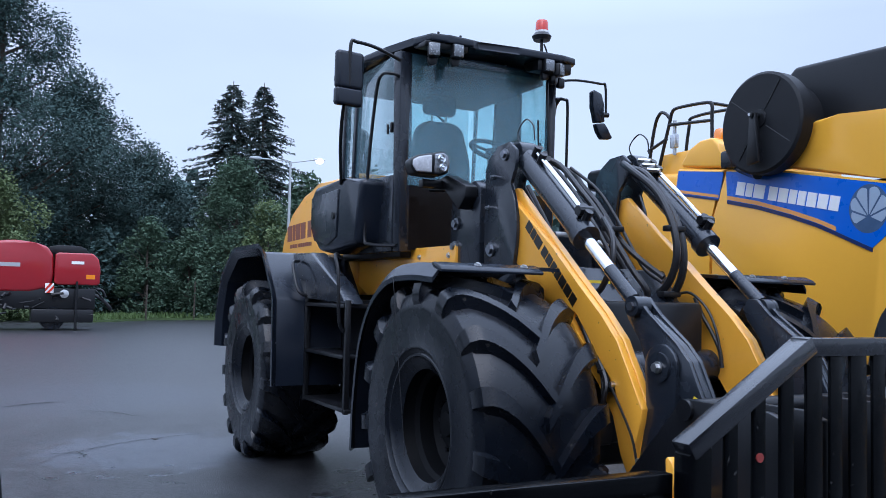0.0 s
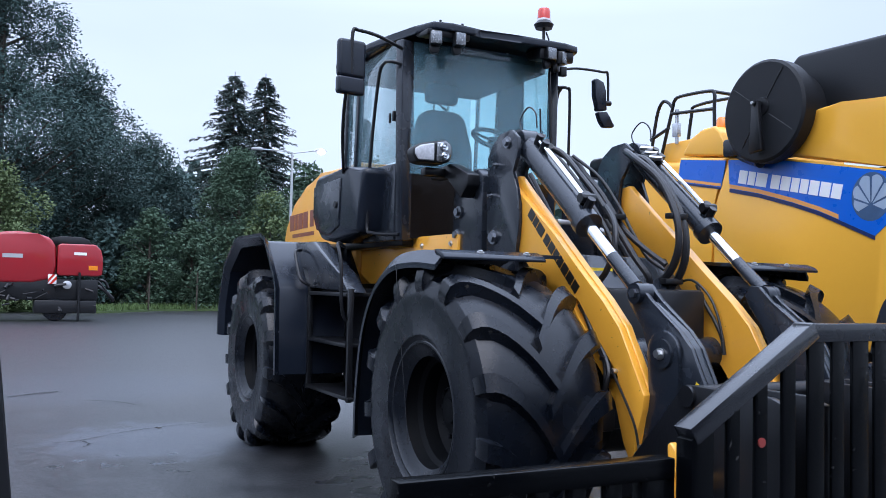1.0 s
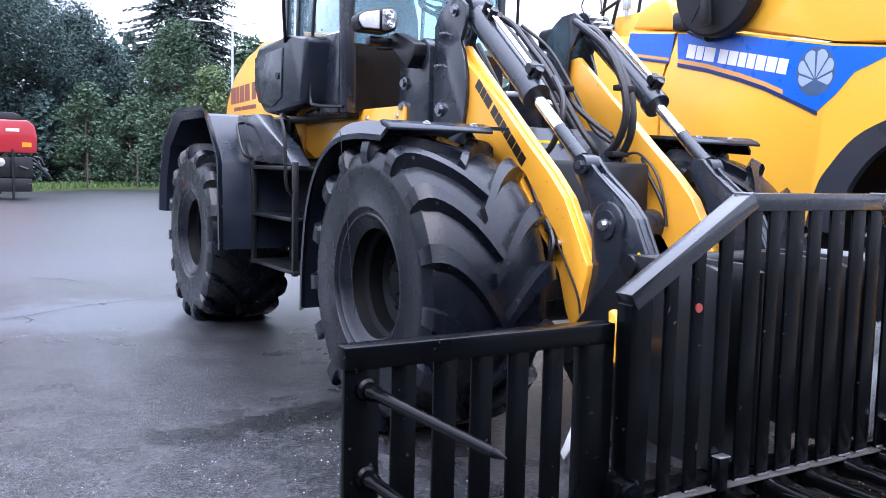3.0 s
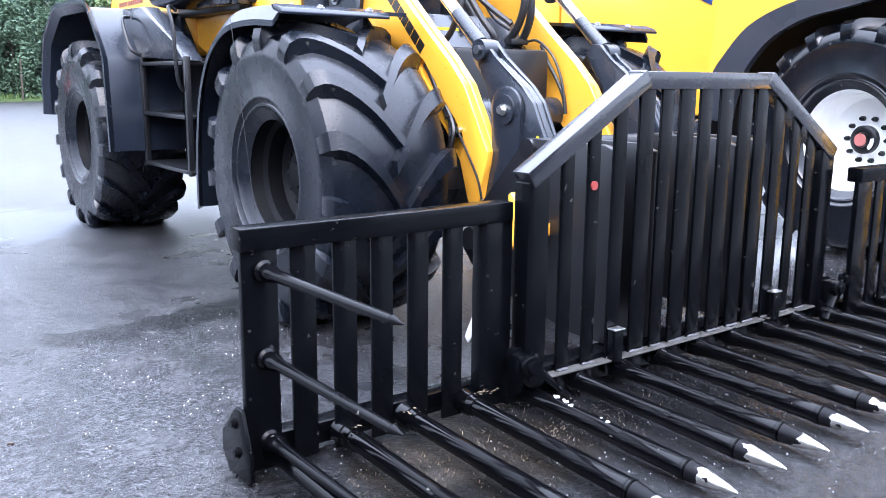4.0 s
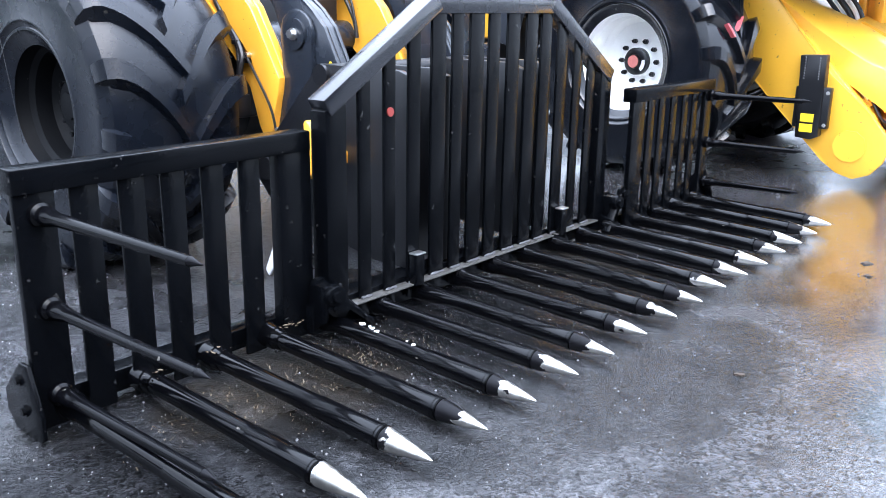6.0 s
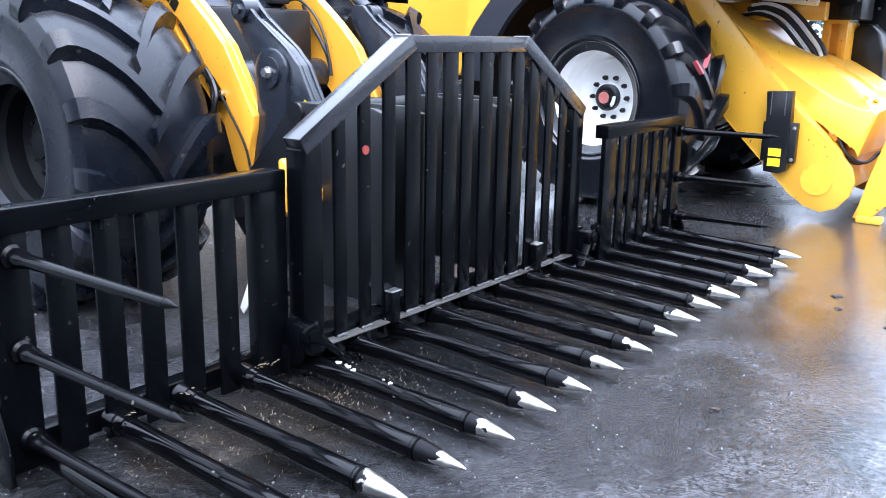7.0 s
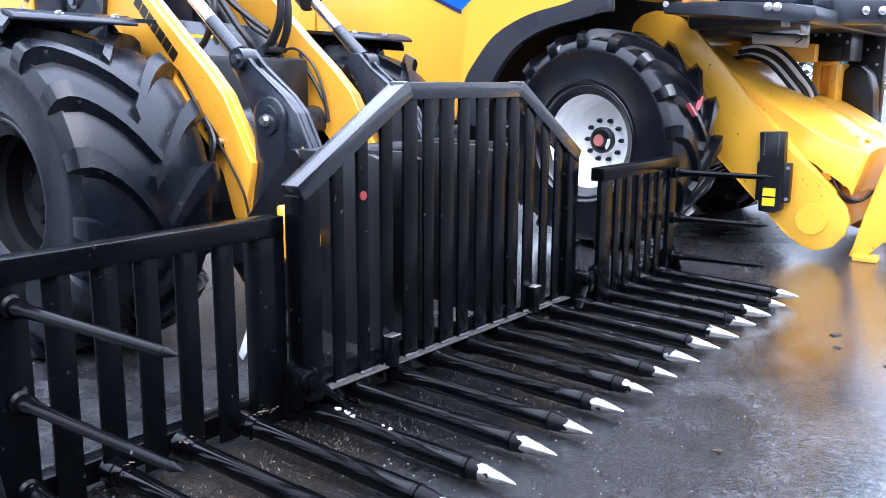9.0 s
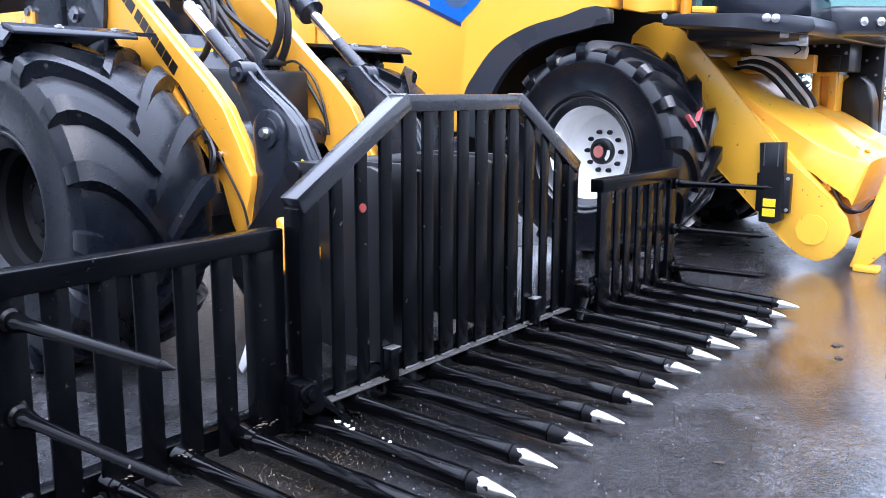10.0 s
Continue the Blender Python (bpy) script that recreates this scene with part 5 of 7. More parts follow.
# the outer cheek leaves a recess open to the lower edge, in which the hoses run
boom_recess = [(-1.06, 0.70), (-0.99, 0.90), (-1.035, 1.0), (-1.01, 1.055), (-0.95, 1.11), (-0.85, 1.21), (-0.75, 1.325), (-0.67, 1.42), (-0.635, 1.447), (-0.60, 1.44), (-0.588, 1.405), (-0.645, 1.33), (-0.735, 1.262), (-0.68, 1.20), (-0.62, 1.235), (-0.345, 1.45), (0.0, 1.73), (0.10, 1.88)]
for s in (-1, 1):
    bm = B()
    prism(bm, boom_top + boom_low, *sorted((s * 0.425, s * 0.468)), "x", 0.008)
    arm = part("boom_arm", bm, YELLOW, loader, "yellow boom arm with dark hydraulic lines")
    bm = B()
    prism(bm, [(0.10, 2.18)] + [(y + 0.006, z - 0.006) for y, z in boom_top[2:-1]] + boom_recess, *sorted((s * 0.466, s * 0.508)), "x", 0.006)
    cheek = part("boom_cheek", bm, YELLOW, arm, "raised yellow cheek plate with a hose recess")
    if s < 0:
        text_bars(arm, "boom_mark", -0.11, 1.945, -0.63, 1.455, 0.062, -0.508, [1.15, 0.8, 1.35, 0.15, 1, 1, 0.85, 0.85, 1.05, 1.1, 1], BRAND_BLACK, t=0.003)
    bm = B()
    tube(bm, [(s * 0.478, -0.64, 1.42), (s * 0.49, -0.70, 1.35), (s * 0.495, -0.78, 1.25), (s * 0.50, -0.88, 1.15), (s * 0.52, -0.955, 1.06), (s * 0.535, -0.955, 1.0), (s * 0.535, -0.93, 0.93), (s * 0.53, -0.87, 0.84), (s * 0.52, -0.80, 0.74)], 0.017, 8, 4)
    tube(bm, [(s * 0.485, -0.63, 1.40), (s * 0.49, -0.72, 1.31), (s * 0.50, -0.80, 1.21), (s * 0.51, -0.90, 1.10), (s * 0.53, -0.935, 1.0)], 0.010, 8, 4)
    tube(bm, [(s * 0.53, -0.99, 1.07), (s * 0.53, -1.02, 1.03), (s * 0.52, -1.16, 0.82), (s * 0.51, -1.20, 0.66)], 0.007, 6, 4)
    part("boom_hose", bm, HOSE, arm)
    bm = B()
    for y, z in ((-0.79, 1.24), (-0.90, 1.12), (-0.955, 1.03)):
        box(bm, *sorted((s * 0.468, s * 0.53)), y - 0.018, y + 0.018, z - 0.012, z + 0.012, 0.004)
    part("hose_clamp", bm, BLACK, arm)
    bm = B()
    box(bm, *sorted((s * 0.49, s * 0.66)), -0.98, -0.86, 0.74, 0.86, 0.015)
    part("hose_block", bm, BLACK, arm)
    bm = B()
    for y, z in ((-1.0, 1.06), (-1.20, 0.66), (-1.225, 0.70)):
        rod(bm, (s * 0.49, y, z), (s * 0.535, y, z), 0.016, n=8)
    part("line_fitting", bm, STEEL, arm)
    # tilt linkage: crank plates, pin, lower link
    k = 0.08 if s > 0 else 0.0
    crank = [(-0.99, 1.47), (-1.03, 1.53), (-1.10, 1.525), (-1.185, 1.435), (-1.40, 1.292), (-1.485, 1.215), (-1.60, 1.0), (-1.58, 0.93), (-1.45, 0.86), (-1.30, 1.0), (-1.20, 1.10), (-1.13, 1.30), (-1.03, 1.40)]
    bm = B()
    for a, b in ((0.345, 0.37), (0.415, 0.44)):
        prism(bm, crank, *sorted((s * a + k, s * b + k)), "x", 0.006)
    prism(bm, [(-1.185, 1.433), (-1.40, 1.29), (-1.483, 1.213), (-1.598, 1.0), (-1.575, 0.985), (-1.46, 1.19), (-1.38, 1.265), (-1.185, 1.40)], *sorted((s * 0.372 + k, s * 0.413 + k)), "x", 0.004)
    ck = part("tilt_crank", bm, GREY_PAINT, loader, "dark grey tilt crank plates")
    bm = B()
    pin = [(-1.313 + 0.118 * math.cos(a), 1.175 + 0.118 * math.sin(a)) for a in [math.pi * k / 10 for k in range(-1, 12)]]
    prism(bm, pin + [(-1.425, 1.05), (-1.37, 0.66), (-1.345, 0.45), (-1.12, 0.42), (-1.15, 0.64), (-1.225, 0.92), (-1.21, 1.05)], *sorted((s * 0.442 + k, s * 0.468 + k)), "x", 0.008)
    lk = part("tilt_link", bm, GREY_PAINT, loader, "dark grey lower tilt link")
    bm = B()
    rod(bm, (s * 0.468 + k, -1.313, 1.175), (s * 0.482 + k, -1.313, 1.175), 0.075, n=24)
    part("pin_plate", bm, GREY_PAINT, lk)
    bm = B()
    rod(bm, (s * 0.482 + k, -1.313, 1.175), (s * 0.492 + k, -1.313, 1.175), 0.030, n=18)
    rod(bm, (s * 0.490 + k, -1.313, 1.175), (s * 0.512 + k, -1.313, 1.175), 0.022, n=6)
    part("pin_bolt", bm, STEEL, lk)
    bm = B()
    prism(bm, [(-1.575, 1.03), (-1.525, 1.055), (-1.48, 0.985), (-1.53, 0.945)], *sorted((s * 0.44 + k, s * 0.443 + k)), "x", 0)
    part("warning_label", bm, LABEL_YELLOW, ck, "yellow warning label")
    # cylinder
    A, C = Vector((s * 0.425 + k, 0.06, 2.43)), Vector((s * 0.425 + k, -1.09, 1.475))
    d = (C - A).normalized()
    L = (C - A).length
    bm = B()
    rod(bm, A + d * 0.02, A + d * 0.88, 0.072, n=22)
    rod(bm, A + d * 0.84, A + d * 0.90, 0.085, n=22)
    rod(bm, A + Vector((-0.06, 0, 0)), A + Vector((0.06, 0, 0)), 0.085, n=20)
    cyl = part("tilt_cylinder", bm, GREY_PAINT, loader, "dark grey hydraulic cylinder")
    bm = B()
    rod(bm, A + d * 0.89, A + d * (L - 0.30), 0.036, n=18)
    part("piston_rod", bm, CHROME, cyl, "bright chrome piston rod")
    bm = B()
    rod(bm, A + d * (L - 0.31), A + d * (L - 0.05), 0.038, 0.042, 16)
    rod(bm, C + Vector((-0.045, 0, 0)), C + Vector((0.045, 0, 0)), 0.055, n=18)
    part("rod_eye", bm, GREY_PAINT, cyl)
    bm = B()
    rod(bm, C + Vector((s * 0.02, 0, 0)), C + Vector((s * 0.035, 0, 0)), 0.048, n=16)
    rod(bm, C + Vector((s * 0.035, 0, 0)), C + Vector((s * 0.06, 0, 0)), 0.026, n=6)
    part("clevis_pin", bm, DULL_STEEL, cyl)
    nrm = Vector((0, d.z, -d.y))
    if nrm.z < 0:
        nrm = -nrm
    bm = B()
    tube(bm, [A + d * 0.10 + nrm * 0.10, A + d * 0.45 + nrm * 0.105, A + d * 0.80 + nrm * 0.10], 0.016, 8, 2)
    part("pressure_pipe", bm, CHROME, cyl, "bright steel pressure pipe")
    bm = B()
    for q in (0.12, 0.2, 0.76, 0.82):
        rod(bm, A + d * q + nrm * 0.05, A + d * q + nrm * 0.135, 0.026, n=8)
    rod(bm, A + d * 0.78 + nrm * 0.11 + Vector((-0.05, 0, 0)), A + d * 0.78 + nrm * 0.11 + Vector((0.05, 0, 0)), 0.03, n=10)
    part("pipe_fitting", bm, BLACK, cyl)
    bm = B()
    for q in (0.05, 0.11, 0.17):
        rod(bm, A + d * q + nrm * 0.09 + Vector((-0.06 * s, 0, 0)), A + d * (q + 0.07) + nrm * 0.13 + Vector((-0.02 * s, 0, 0)), 0.016, n=8)
    part("hose_coupling", bm, STEEL, cyl)
    bm = B()
    a0 = A + Vector((0, 0.03, 0.06))
    tube(bm, [a0, a0 + Vector((0.01, 0.06, 0.10)), a0 + Vector((0.0, -0.05, 0.17)), a0 + Vector((0, -0.14, 0.12)), a0 + Vector((0, -0.16, 0.02))], 0.005, 6, 5)
    part("sensor_cable", bm, HOSE, cyl)
# cross plate between the arms and the torque tube
bm = B()
prism(bm, [(-0.30, 1.68), (-0.42, 1.70), (-0.60, 1.45), (-0.74, 1.16), (-0.70, 1.02), (-0.62, 1.0), (-0.54, 1.28)], -0.34, 0.34, "x", 0.012)
cross = part("cross_plate", bm, GREY_PAINT, loader, "dark grey cross plate between the boom arms")
bm = B()
for i, (x, y, z) in enumerate(((-0.29, -0.545, 1.52), (-0.24, -0.565, 1.495), (-0.29, -0.583, 1.475), (-0.24, -0.60, 1.45), (-0.19, -0.585, 1.47))):
    bolt(bm, (x, y, z), (0, -0.8, 0.58), 0.010, 0.012)
part("plate_bolt", bm, BLACK, cross)
bm = B()
box(bm, -0.30, -0.14, -0.49, -0.486, 1.53, 1.62, 0, pose(0, 0, 0))
part("warning_label", bm, LABEL_YELLOW, cross, "yellow warning label")
bm = B()
rod(bm, (-0.45, -0.72, 1.12), (0.45, -0.72, 1.12), 0.10, n=20)
part("torque_tube", bm, GREY_PAINT, loader, "dark cross tube of the boom")
# hoses
hs = [([(0.36, 0.02, 2.44), (0.22, -0.23, 2.36), (0.22, -0.47, 2.20), (0.22, -0.606, 2.02), (0.22, -0.666, 1.854), (0.22, -0.65, 1.709), (0.22, -0.558, 1.582), (0.21, -0.421, 1.544), (0.20, -0.29, 1.62), (0.16, -0.213, 1.757), (0.1, -0.1, 1.95)], 0.024),
      ([(0.38, -0.05, 2.40), (0.30, -0.287, 2.325), (0.30, -0.46, 2.152), (0.30, -0.598, 1.954), (0.30, -0.639, 1.786), (0.30, -0.615, 1.639), (0.30, -0.523, 1.528), (0.28, -0.385, 1.469), (0.22, -0.28, 1.50), (0.16, -0.2, 1.6)], 0.024),
      ([(-0.30, 0.32, 2.42), (-0.18, 0.30, 2.47), (-0.05, 0.20, 2.42), (-0.05, -0.049, 2.223), (-0.05, -0.213, 2.082), (-0.05, -0.338, 1.95), (-0.03, -0.429, 1.833), (0.0, -0.532, 1.684), (0.05, -0.60, 1.56), (0.12, -0.50, 1.46)], 0.020),
      ([(-0.26, 0.34, 2.40), (-0.08, 0.36, 2.45), (0.05, 0.20, 2.38), (0.05, 0.055, 2.262), (0.05, -0.112, 2.126), (0.05, -0.27, 1.959), (0.06, -0.391, 1.839), (0.10, -0.507, 1.741), (0.16, -0.62, 1.65)], 0.018),
      ([(-0.29, 0.22, 2.40), (-0.16, 0.12, 2.38), (-0.13, -0.02, 2.26), (-0.12, -0.16, 2.12), (-0.11, -0.30, 1.96), (-0.10, -0.42, 1.80), (-0.10, -0.52, 1.62)], 0.014),
      ([(-0.28, 0.228, 2.254), (-0.28, 0.096, 2.101), (-0.28, -0.031, 1.955), (-0.28, -0.152, 1.815), (-0.28, -0.252, 1.699), (-0.27, -0.41, 1.57), (-0.26, -0.529, 1.552), (-0.25, -0.612, 1.657), (-0.24, -0.638, 1.761), (-0.2, -0.579, 1.887), (-0.14, -0.42, 2.0)], 0.019),
      ([(-0.32, 0.20, 2.22), (-0.31, 0.06, 2.04), (-0.31, -0.08, 1.87), (-0.31, -0.22, 1.70), (-0.30, -0.36, 1.55)], 0.012),
      ([(-0.34, 0.18, 2.25), (-0.335, 0.05, 2.10), (-0.33, -0.08, 1.94), (-0.33, -0.21, 1.79), (-0.32, -0.33, 1.62)], 0.009),
      ([(0.02, 0.16, 2.40), (0.09, -0.04, 2.24), (0.12, -0.2, 2.05), (0.13, -0.34, 1.86), (0.15, -0.46, 1.70), (0.2, -0.56, 1.62)], 0.011),
      ([(-0.34, -0.92, 1.22), (-0.34, -1.00, 1.14), (-0.34, -1.08, 1.03), (-0.33, -1.16, 0.92)], 0.018),
      ([(-0.36, -0.86, 1.26), (-0.36, -0.96, 1.17), (-0.36, -1.05, 1.05), (-0.35, -1.14, 0.92)], 0.018),
      ([(0.40, -0.46, 1.545), (0.39, -0.60, 1.56), (0.39, -0.74, 1.47), (0.39, -0.82, 1.34), (0.39, -0.86, 1.2)], 0.008),
      ([(0.41, -0.62, 1.53), (0.40, -0.70, 1.42), (0.40, -0.78, 1.32), (0.40, -0.84, 1.22), (0.40, -0.86, 1.12)], 0.012)]
for pts, r in hs:
    bm = B()
    tube(bm, pts, r, 10, 6)
    part("hydraulic_hose", bm, HOSE, loader, "black hydraulic hose")
bm = B()
for p in ((0.27, -0.56, 1.55), (0.26, -0.61, 1.95), (0.0, -0.34, 1.95)):
    box(bm, p[0] - 0.08, p[0] + 0.06, p[1] - 0.03, p[1] + 0.03, p[2] - 0.018, p[2] + 0.018, 0.008)
part("hose_clamp", bm, BLACK, loader)
bm = B()
for i in range(4):
    rod(bm, (-0.16 + 0.03 * i, -0.10 - 0.05 * i, 1.93 - 0.02 * i), (-0.12 + 0.03 * i, -0.17 - 0.05 * i, 1.90 - 0.02 * i), 0.018, n=8)
box(bm, -0.30, -0.18, -0.14, -0.10, 1.90, 1.93, 0.004)
part("hose_coupling", bm, STEEL, loader)
# tool coupler behind the fork
for x in (-0.52, -0.30, 0.30, 0.52):
    bm = B()
    prism(bm, [(-2.15, 0.16), (-2.15, 1.02), (-2.06, 1.05), (-1.55, 1.05), (-1.15, 0.62), (-1.05, 0.46), (-1.20, 0.30), (-1.9, 0.16)], x - 0.02, x + 0.02, "x", 0.006)
    part("coupler_plate", bm, BLACK, loader, "dark grey quick coupler plate")
for y, z, r in ((-1.58, 1.0, 0.05), (-1.15, 0.5, 0.06)):
    part("coupler_tube", rod(B(), (-0.56, y, z), (0.56, y, z), r, n=16), BLACK, loader, "dark grey coupler cross tube")
for x in (-0.72, 0.72):
    bm = B()
    prism(bm, [(-1.66, 0.80), (-1.675, 0.815), (-1.70, 0.795), (-1.72, 0.765), (-1.726, 0.71), (-1.70, 0.64), (-1.712, 0.575), (-1.68, 0.54), (-1.665, 0.57), (-1.67, 0.66)], x - 0.02, x + 0.02, "x", 0.006)
    box(bm, *sorted((x, x * 0.6)), -1.74, -1.66, 0.6, 0.66, 0.006)
    part("coupler_hook", bm, YELLOW, loader, "yellow coupler hook plate")

# ---- silage fork with folding wings ----
fork = tagged(empty("silage_fork", 0, -2.2, 0), "black painted wide silage fork with steel-tipped tines", "silage fork")
FY = -2.20


def fpart(name, bm, material, parent=None, label=""):
    """A part of the fork, built in world coordinates."""
    bmesh.ops.translate(bm, verts=bm.verts, vec=(0, 2.2, 0))
    return part(name, bm, material, parent or fork, label)


bm = B()
box(bm, -1.10, 1.10, FY + 0.03, -2.06, 0.035, 0.155, 0.006)
beam = fpart("bottom_beam", bm, FORK_BLACK, label="black bottom beam with a dusty edge")
bm = B()
box(bm, -0.97, 1.0, FY - 0.028, FY + 0.03, 0.122, 0.130, 0.003)
fpart("edge_strip", bm, mat("dusty_edge", (0.035, 0.034, 0.032), 0.4, vary=0.6, spots=0.3, spot_color=(0.01, 0.01, 0.01), scale=14, bump=0.03), beam, "pale worn dusty edge strip")
PANEL = [(-1.10, 0.98), (-0.462, 1.366), (0.487, 1.366), (1.105, 0.985)]
for (xa, za), (xb, zb), nm in ((PANEL[0], PANEL[1], "slanted_rail"), (PANEL[1], PANEL[2], "top_rail"), (PANEL[2], PANEL[3], "slanted_rail")):
    d = Vector((xb - xa, 0, zb - za)).normalized()
    q = Vector((d.z, 0, -d.x)) * 0.075
    ext = 0.012
    bm = B()
    pts = [(xa - d.x * ext, za - d.z * ext), (xb + d.x * ext, zb + d.z * ext), (xb + d.x * ext + q.x, zb + d.z * ext + q.z), (xa - d.x * ext + q.x, za - d.z * ext + q.z)]
    k = 0.0 if nm == "slanted_rail" else 0.003
    prism(bm, pts, FY - 0.006 + k, FY + 0.09 - k, "y", 0.005)
    fpart(nm, bm, RAIL_BLACK, label="black square tube rail")
slat_x = [(-1.005, -0.939), (-0.862, -0.796), (-0.718, -0.645), (-0.574, -0.483), (-0.439, -0.367), (-0.318, -0.22), (-0.182, -0.102), (-0.041, 0.053), (0.108, 0.201), (0.235, 0.322), (0.386, 0.475), (0.549, 0.619), (0.687, 0.76)]
for xa, xb, nm in [(-1.098, -0.988, "frame_post"), (0.985, 1.098, "frame_post")] + [(a + 0.0381 * (a + 3.36), b + 0.0381 * (b + 3.36), "slat") for a, b in slat_x]:
    c = (xa + xb) / 2
    top = lambda x: np.interp(x, [p[0] for p in PANEL], [p[1] for p in PANEL]) - 0.05
    bm = B()
    post = nm == "frame_post"
    prism(bm, [(xa, 0.06), (xb, 0.06), (xb, float(top(xb))), (xa, float(top(xa)))], FY if post else FY + 0.006, FY + 0.085 if post else FY + 0.021, "y", 0.003)
    fpart(nm, bm, FORK_BLACK)
for x in (-0.585, 0.605):
    bm = B()
    box(bm, x - 0.028, x + 0.028, FY - 0.04, FY + 0.004, 0.12, 0.265, 0.004)
    fpart("stop_block", bm, FORK_BLACK)
    bm = B()
    box(bm, x - 0.033, x + 0.033, FY - 0.045, FY + 0.002, 0.264, 0.271, 0.002)
    fpart("stop_plate", bm, STEEL)
bm = B()
rod(bm, (-0.735, FY - 0.001, 0.90), (-0.735, FY + 0.01, 0.90), 0.019, n=18)
fpart("red_cap", bm, CAP_RED, label="small red round cap")
# weld beads and bolts seen between slats
bm = B()
rnd = random.Random(5)
for a, b in slat_x:
    a, b = a + 0.0381 * (a + 3.36), b + 0.0381 * (b + 3.36)
    prof = [(0.0008, a)] + [(rnd.uniform(0.0045, 0.0085), a + (b - a) * (k + 0.5 + rnd.uniform(-0.2, 0.2)) / 9) for k in range(9)] + [(0.0008, b)]
    lathe(bm, prof, 8, pose(0, FY + 0.001, 0.134))
fpart("weld_bead", bm, WELD, beam)
bm = B()
for x, z in ((-0.985, 0.95), (-0.405, 0.85)):
    bolt(bm, (x, FY + 0.03, z), (0, -1, 0), 0.012, 0.014)
fpart("panel_bolt", bm, STEEL)

# tines
tine0 = None
for i in range(17):
    x = (i - 8) * 0.27
    dz = -0.004 if i in (4, 12) else 0.0
    yr = -2.185 - 0.045 * x
    k = (3.2 + yr) / 1.006
    m = Matrix.Translation((x, yr + 2.2, 0.082 + dz)) @ pose(0, 0, 0, 1.8 + 0.15 * math.sin(i * 2.3), 0, 0.2 * math.sin(i * 1.7)) @ Matrix.Diagonal((1.08, k, 1.08, 1))
    if tine0 is None:
        bm = B()
        rod(bm, (0, 0, 0), (0, -0.05, 0), 0.046, 0.044, 20)
        rod(bm, (0, -0.05, 0), (0, -0.085, 0), 0.040, 0.036, 20)
        rod(bm, (0, -0.08, 0), (0, -0.60, 0), 0.0325, n=20)
        tine0 = part("tine", bm, TINE_BLACK, fork, "glossy black round tine")
        bm = B()
        lathe(bm, [(0.0325, 0), (0.0355, 0.012), (0.0355, 0.279), (0.0325, 0.28)], 20, Matrix.Translation((0, -0.545, 0)) @ pose(0, 0, 0, 0, 0, -90), caps=True)
        part("sleeve", bm, TINE_BLACK, tine0)
        bm = B()
        lathe(bm, [(0.0345, 0), (0.0382, 0.001), (0.0382, 0.004), (0.0358, 0.005), (0.0358, 0.012), (0.0382, 0.013), (0.0382, 0.016), (0.0345, 0.017)], 20, Matrix.Translation((0, -0.805, 0)) @ pose(0, 0, 0, 0, 0, -90))
        part("collar", bm, TINE_BLACK, tine0)
        bm = B()
        lathe(bm, [(0.035, 0), (0.0300, 0.045), (0.0195, 0.108), (0.0085, 0.158), (0.0035, 0.172), (0.001, 0.176)], 20, Matrix.Translation((0, -0.828, 0)) @ pose(0, 0, 0, 0, 0, -90))
        part("tine_tip", bm, TIP_STEEL, tine0, "bare worn steel cone tip")
        t = tine0
    else:
        t = copy_thing(tine0, m)
        t.parent = fork
    t.matrix_basis = m @ Matrix.Rotation(i * 1.9, 4, "Y")

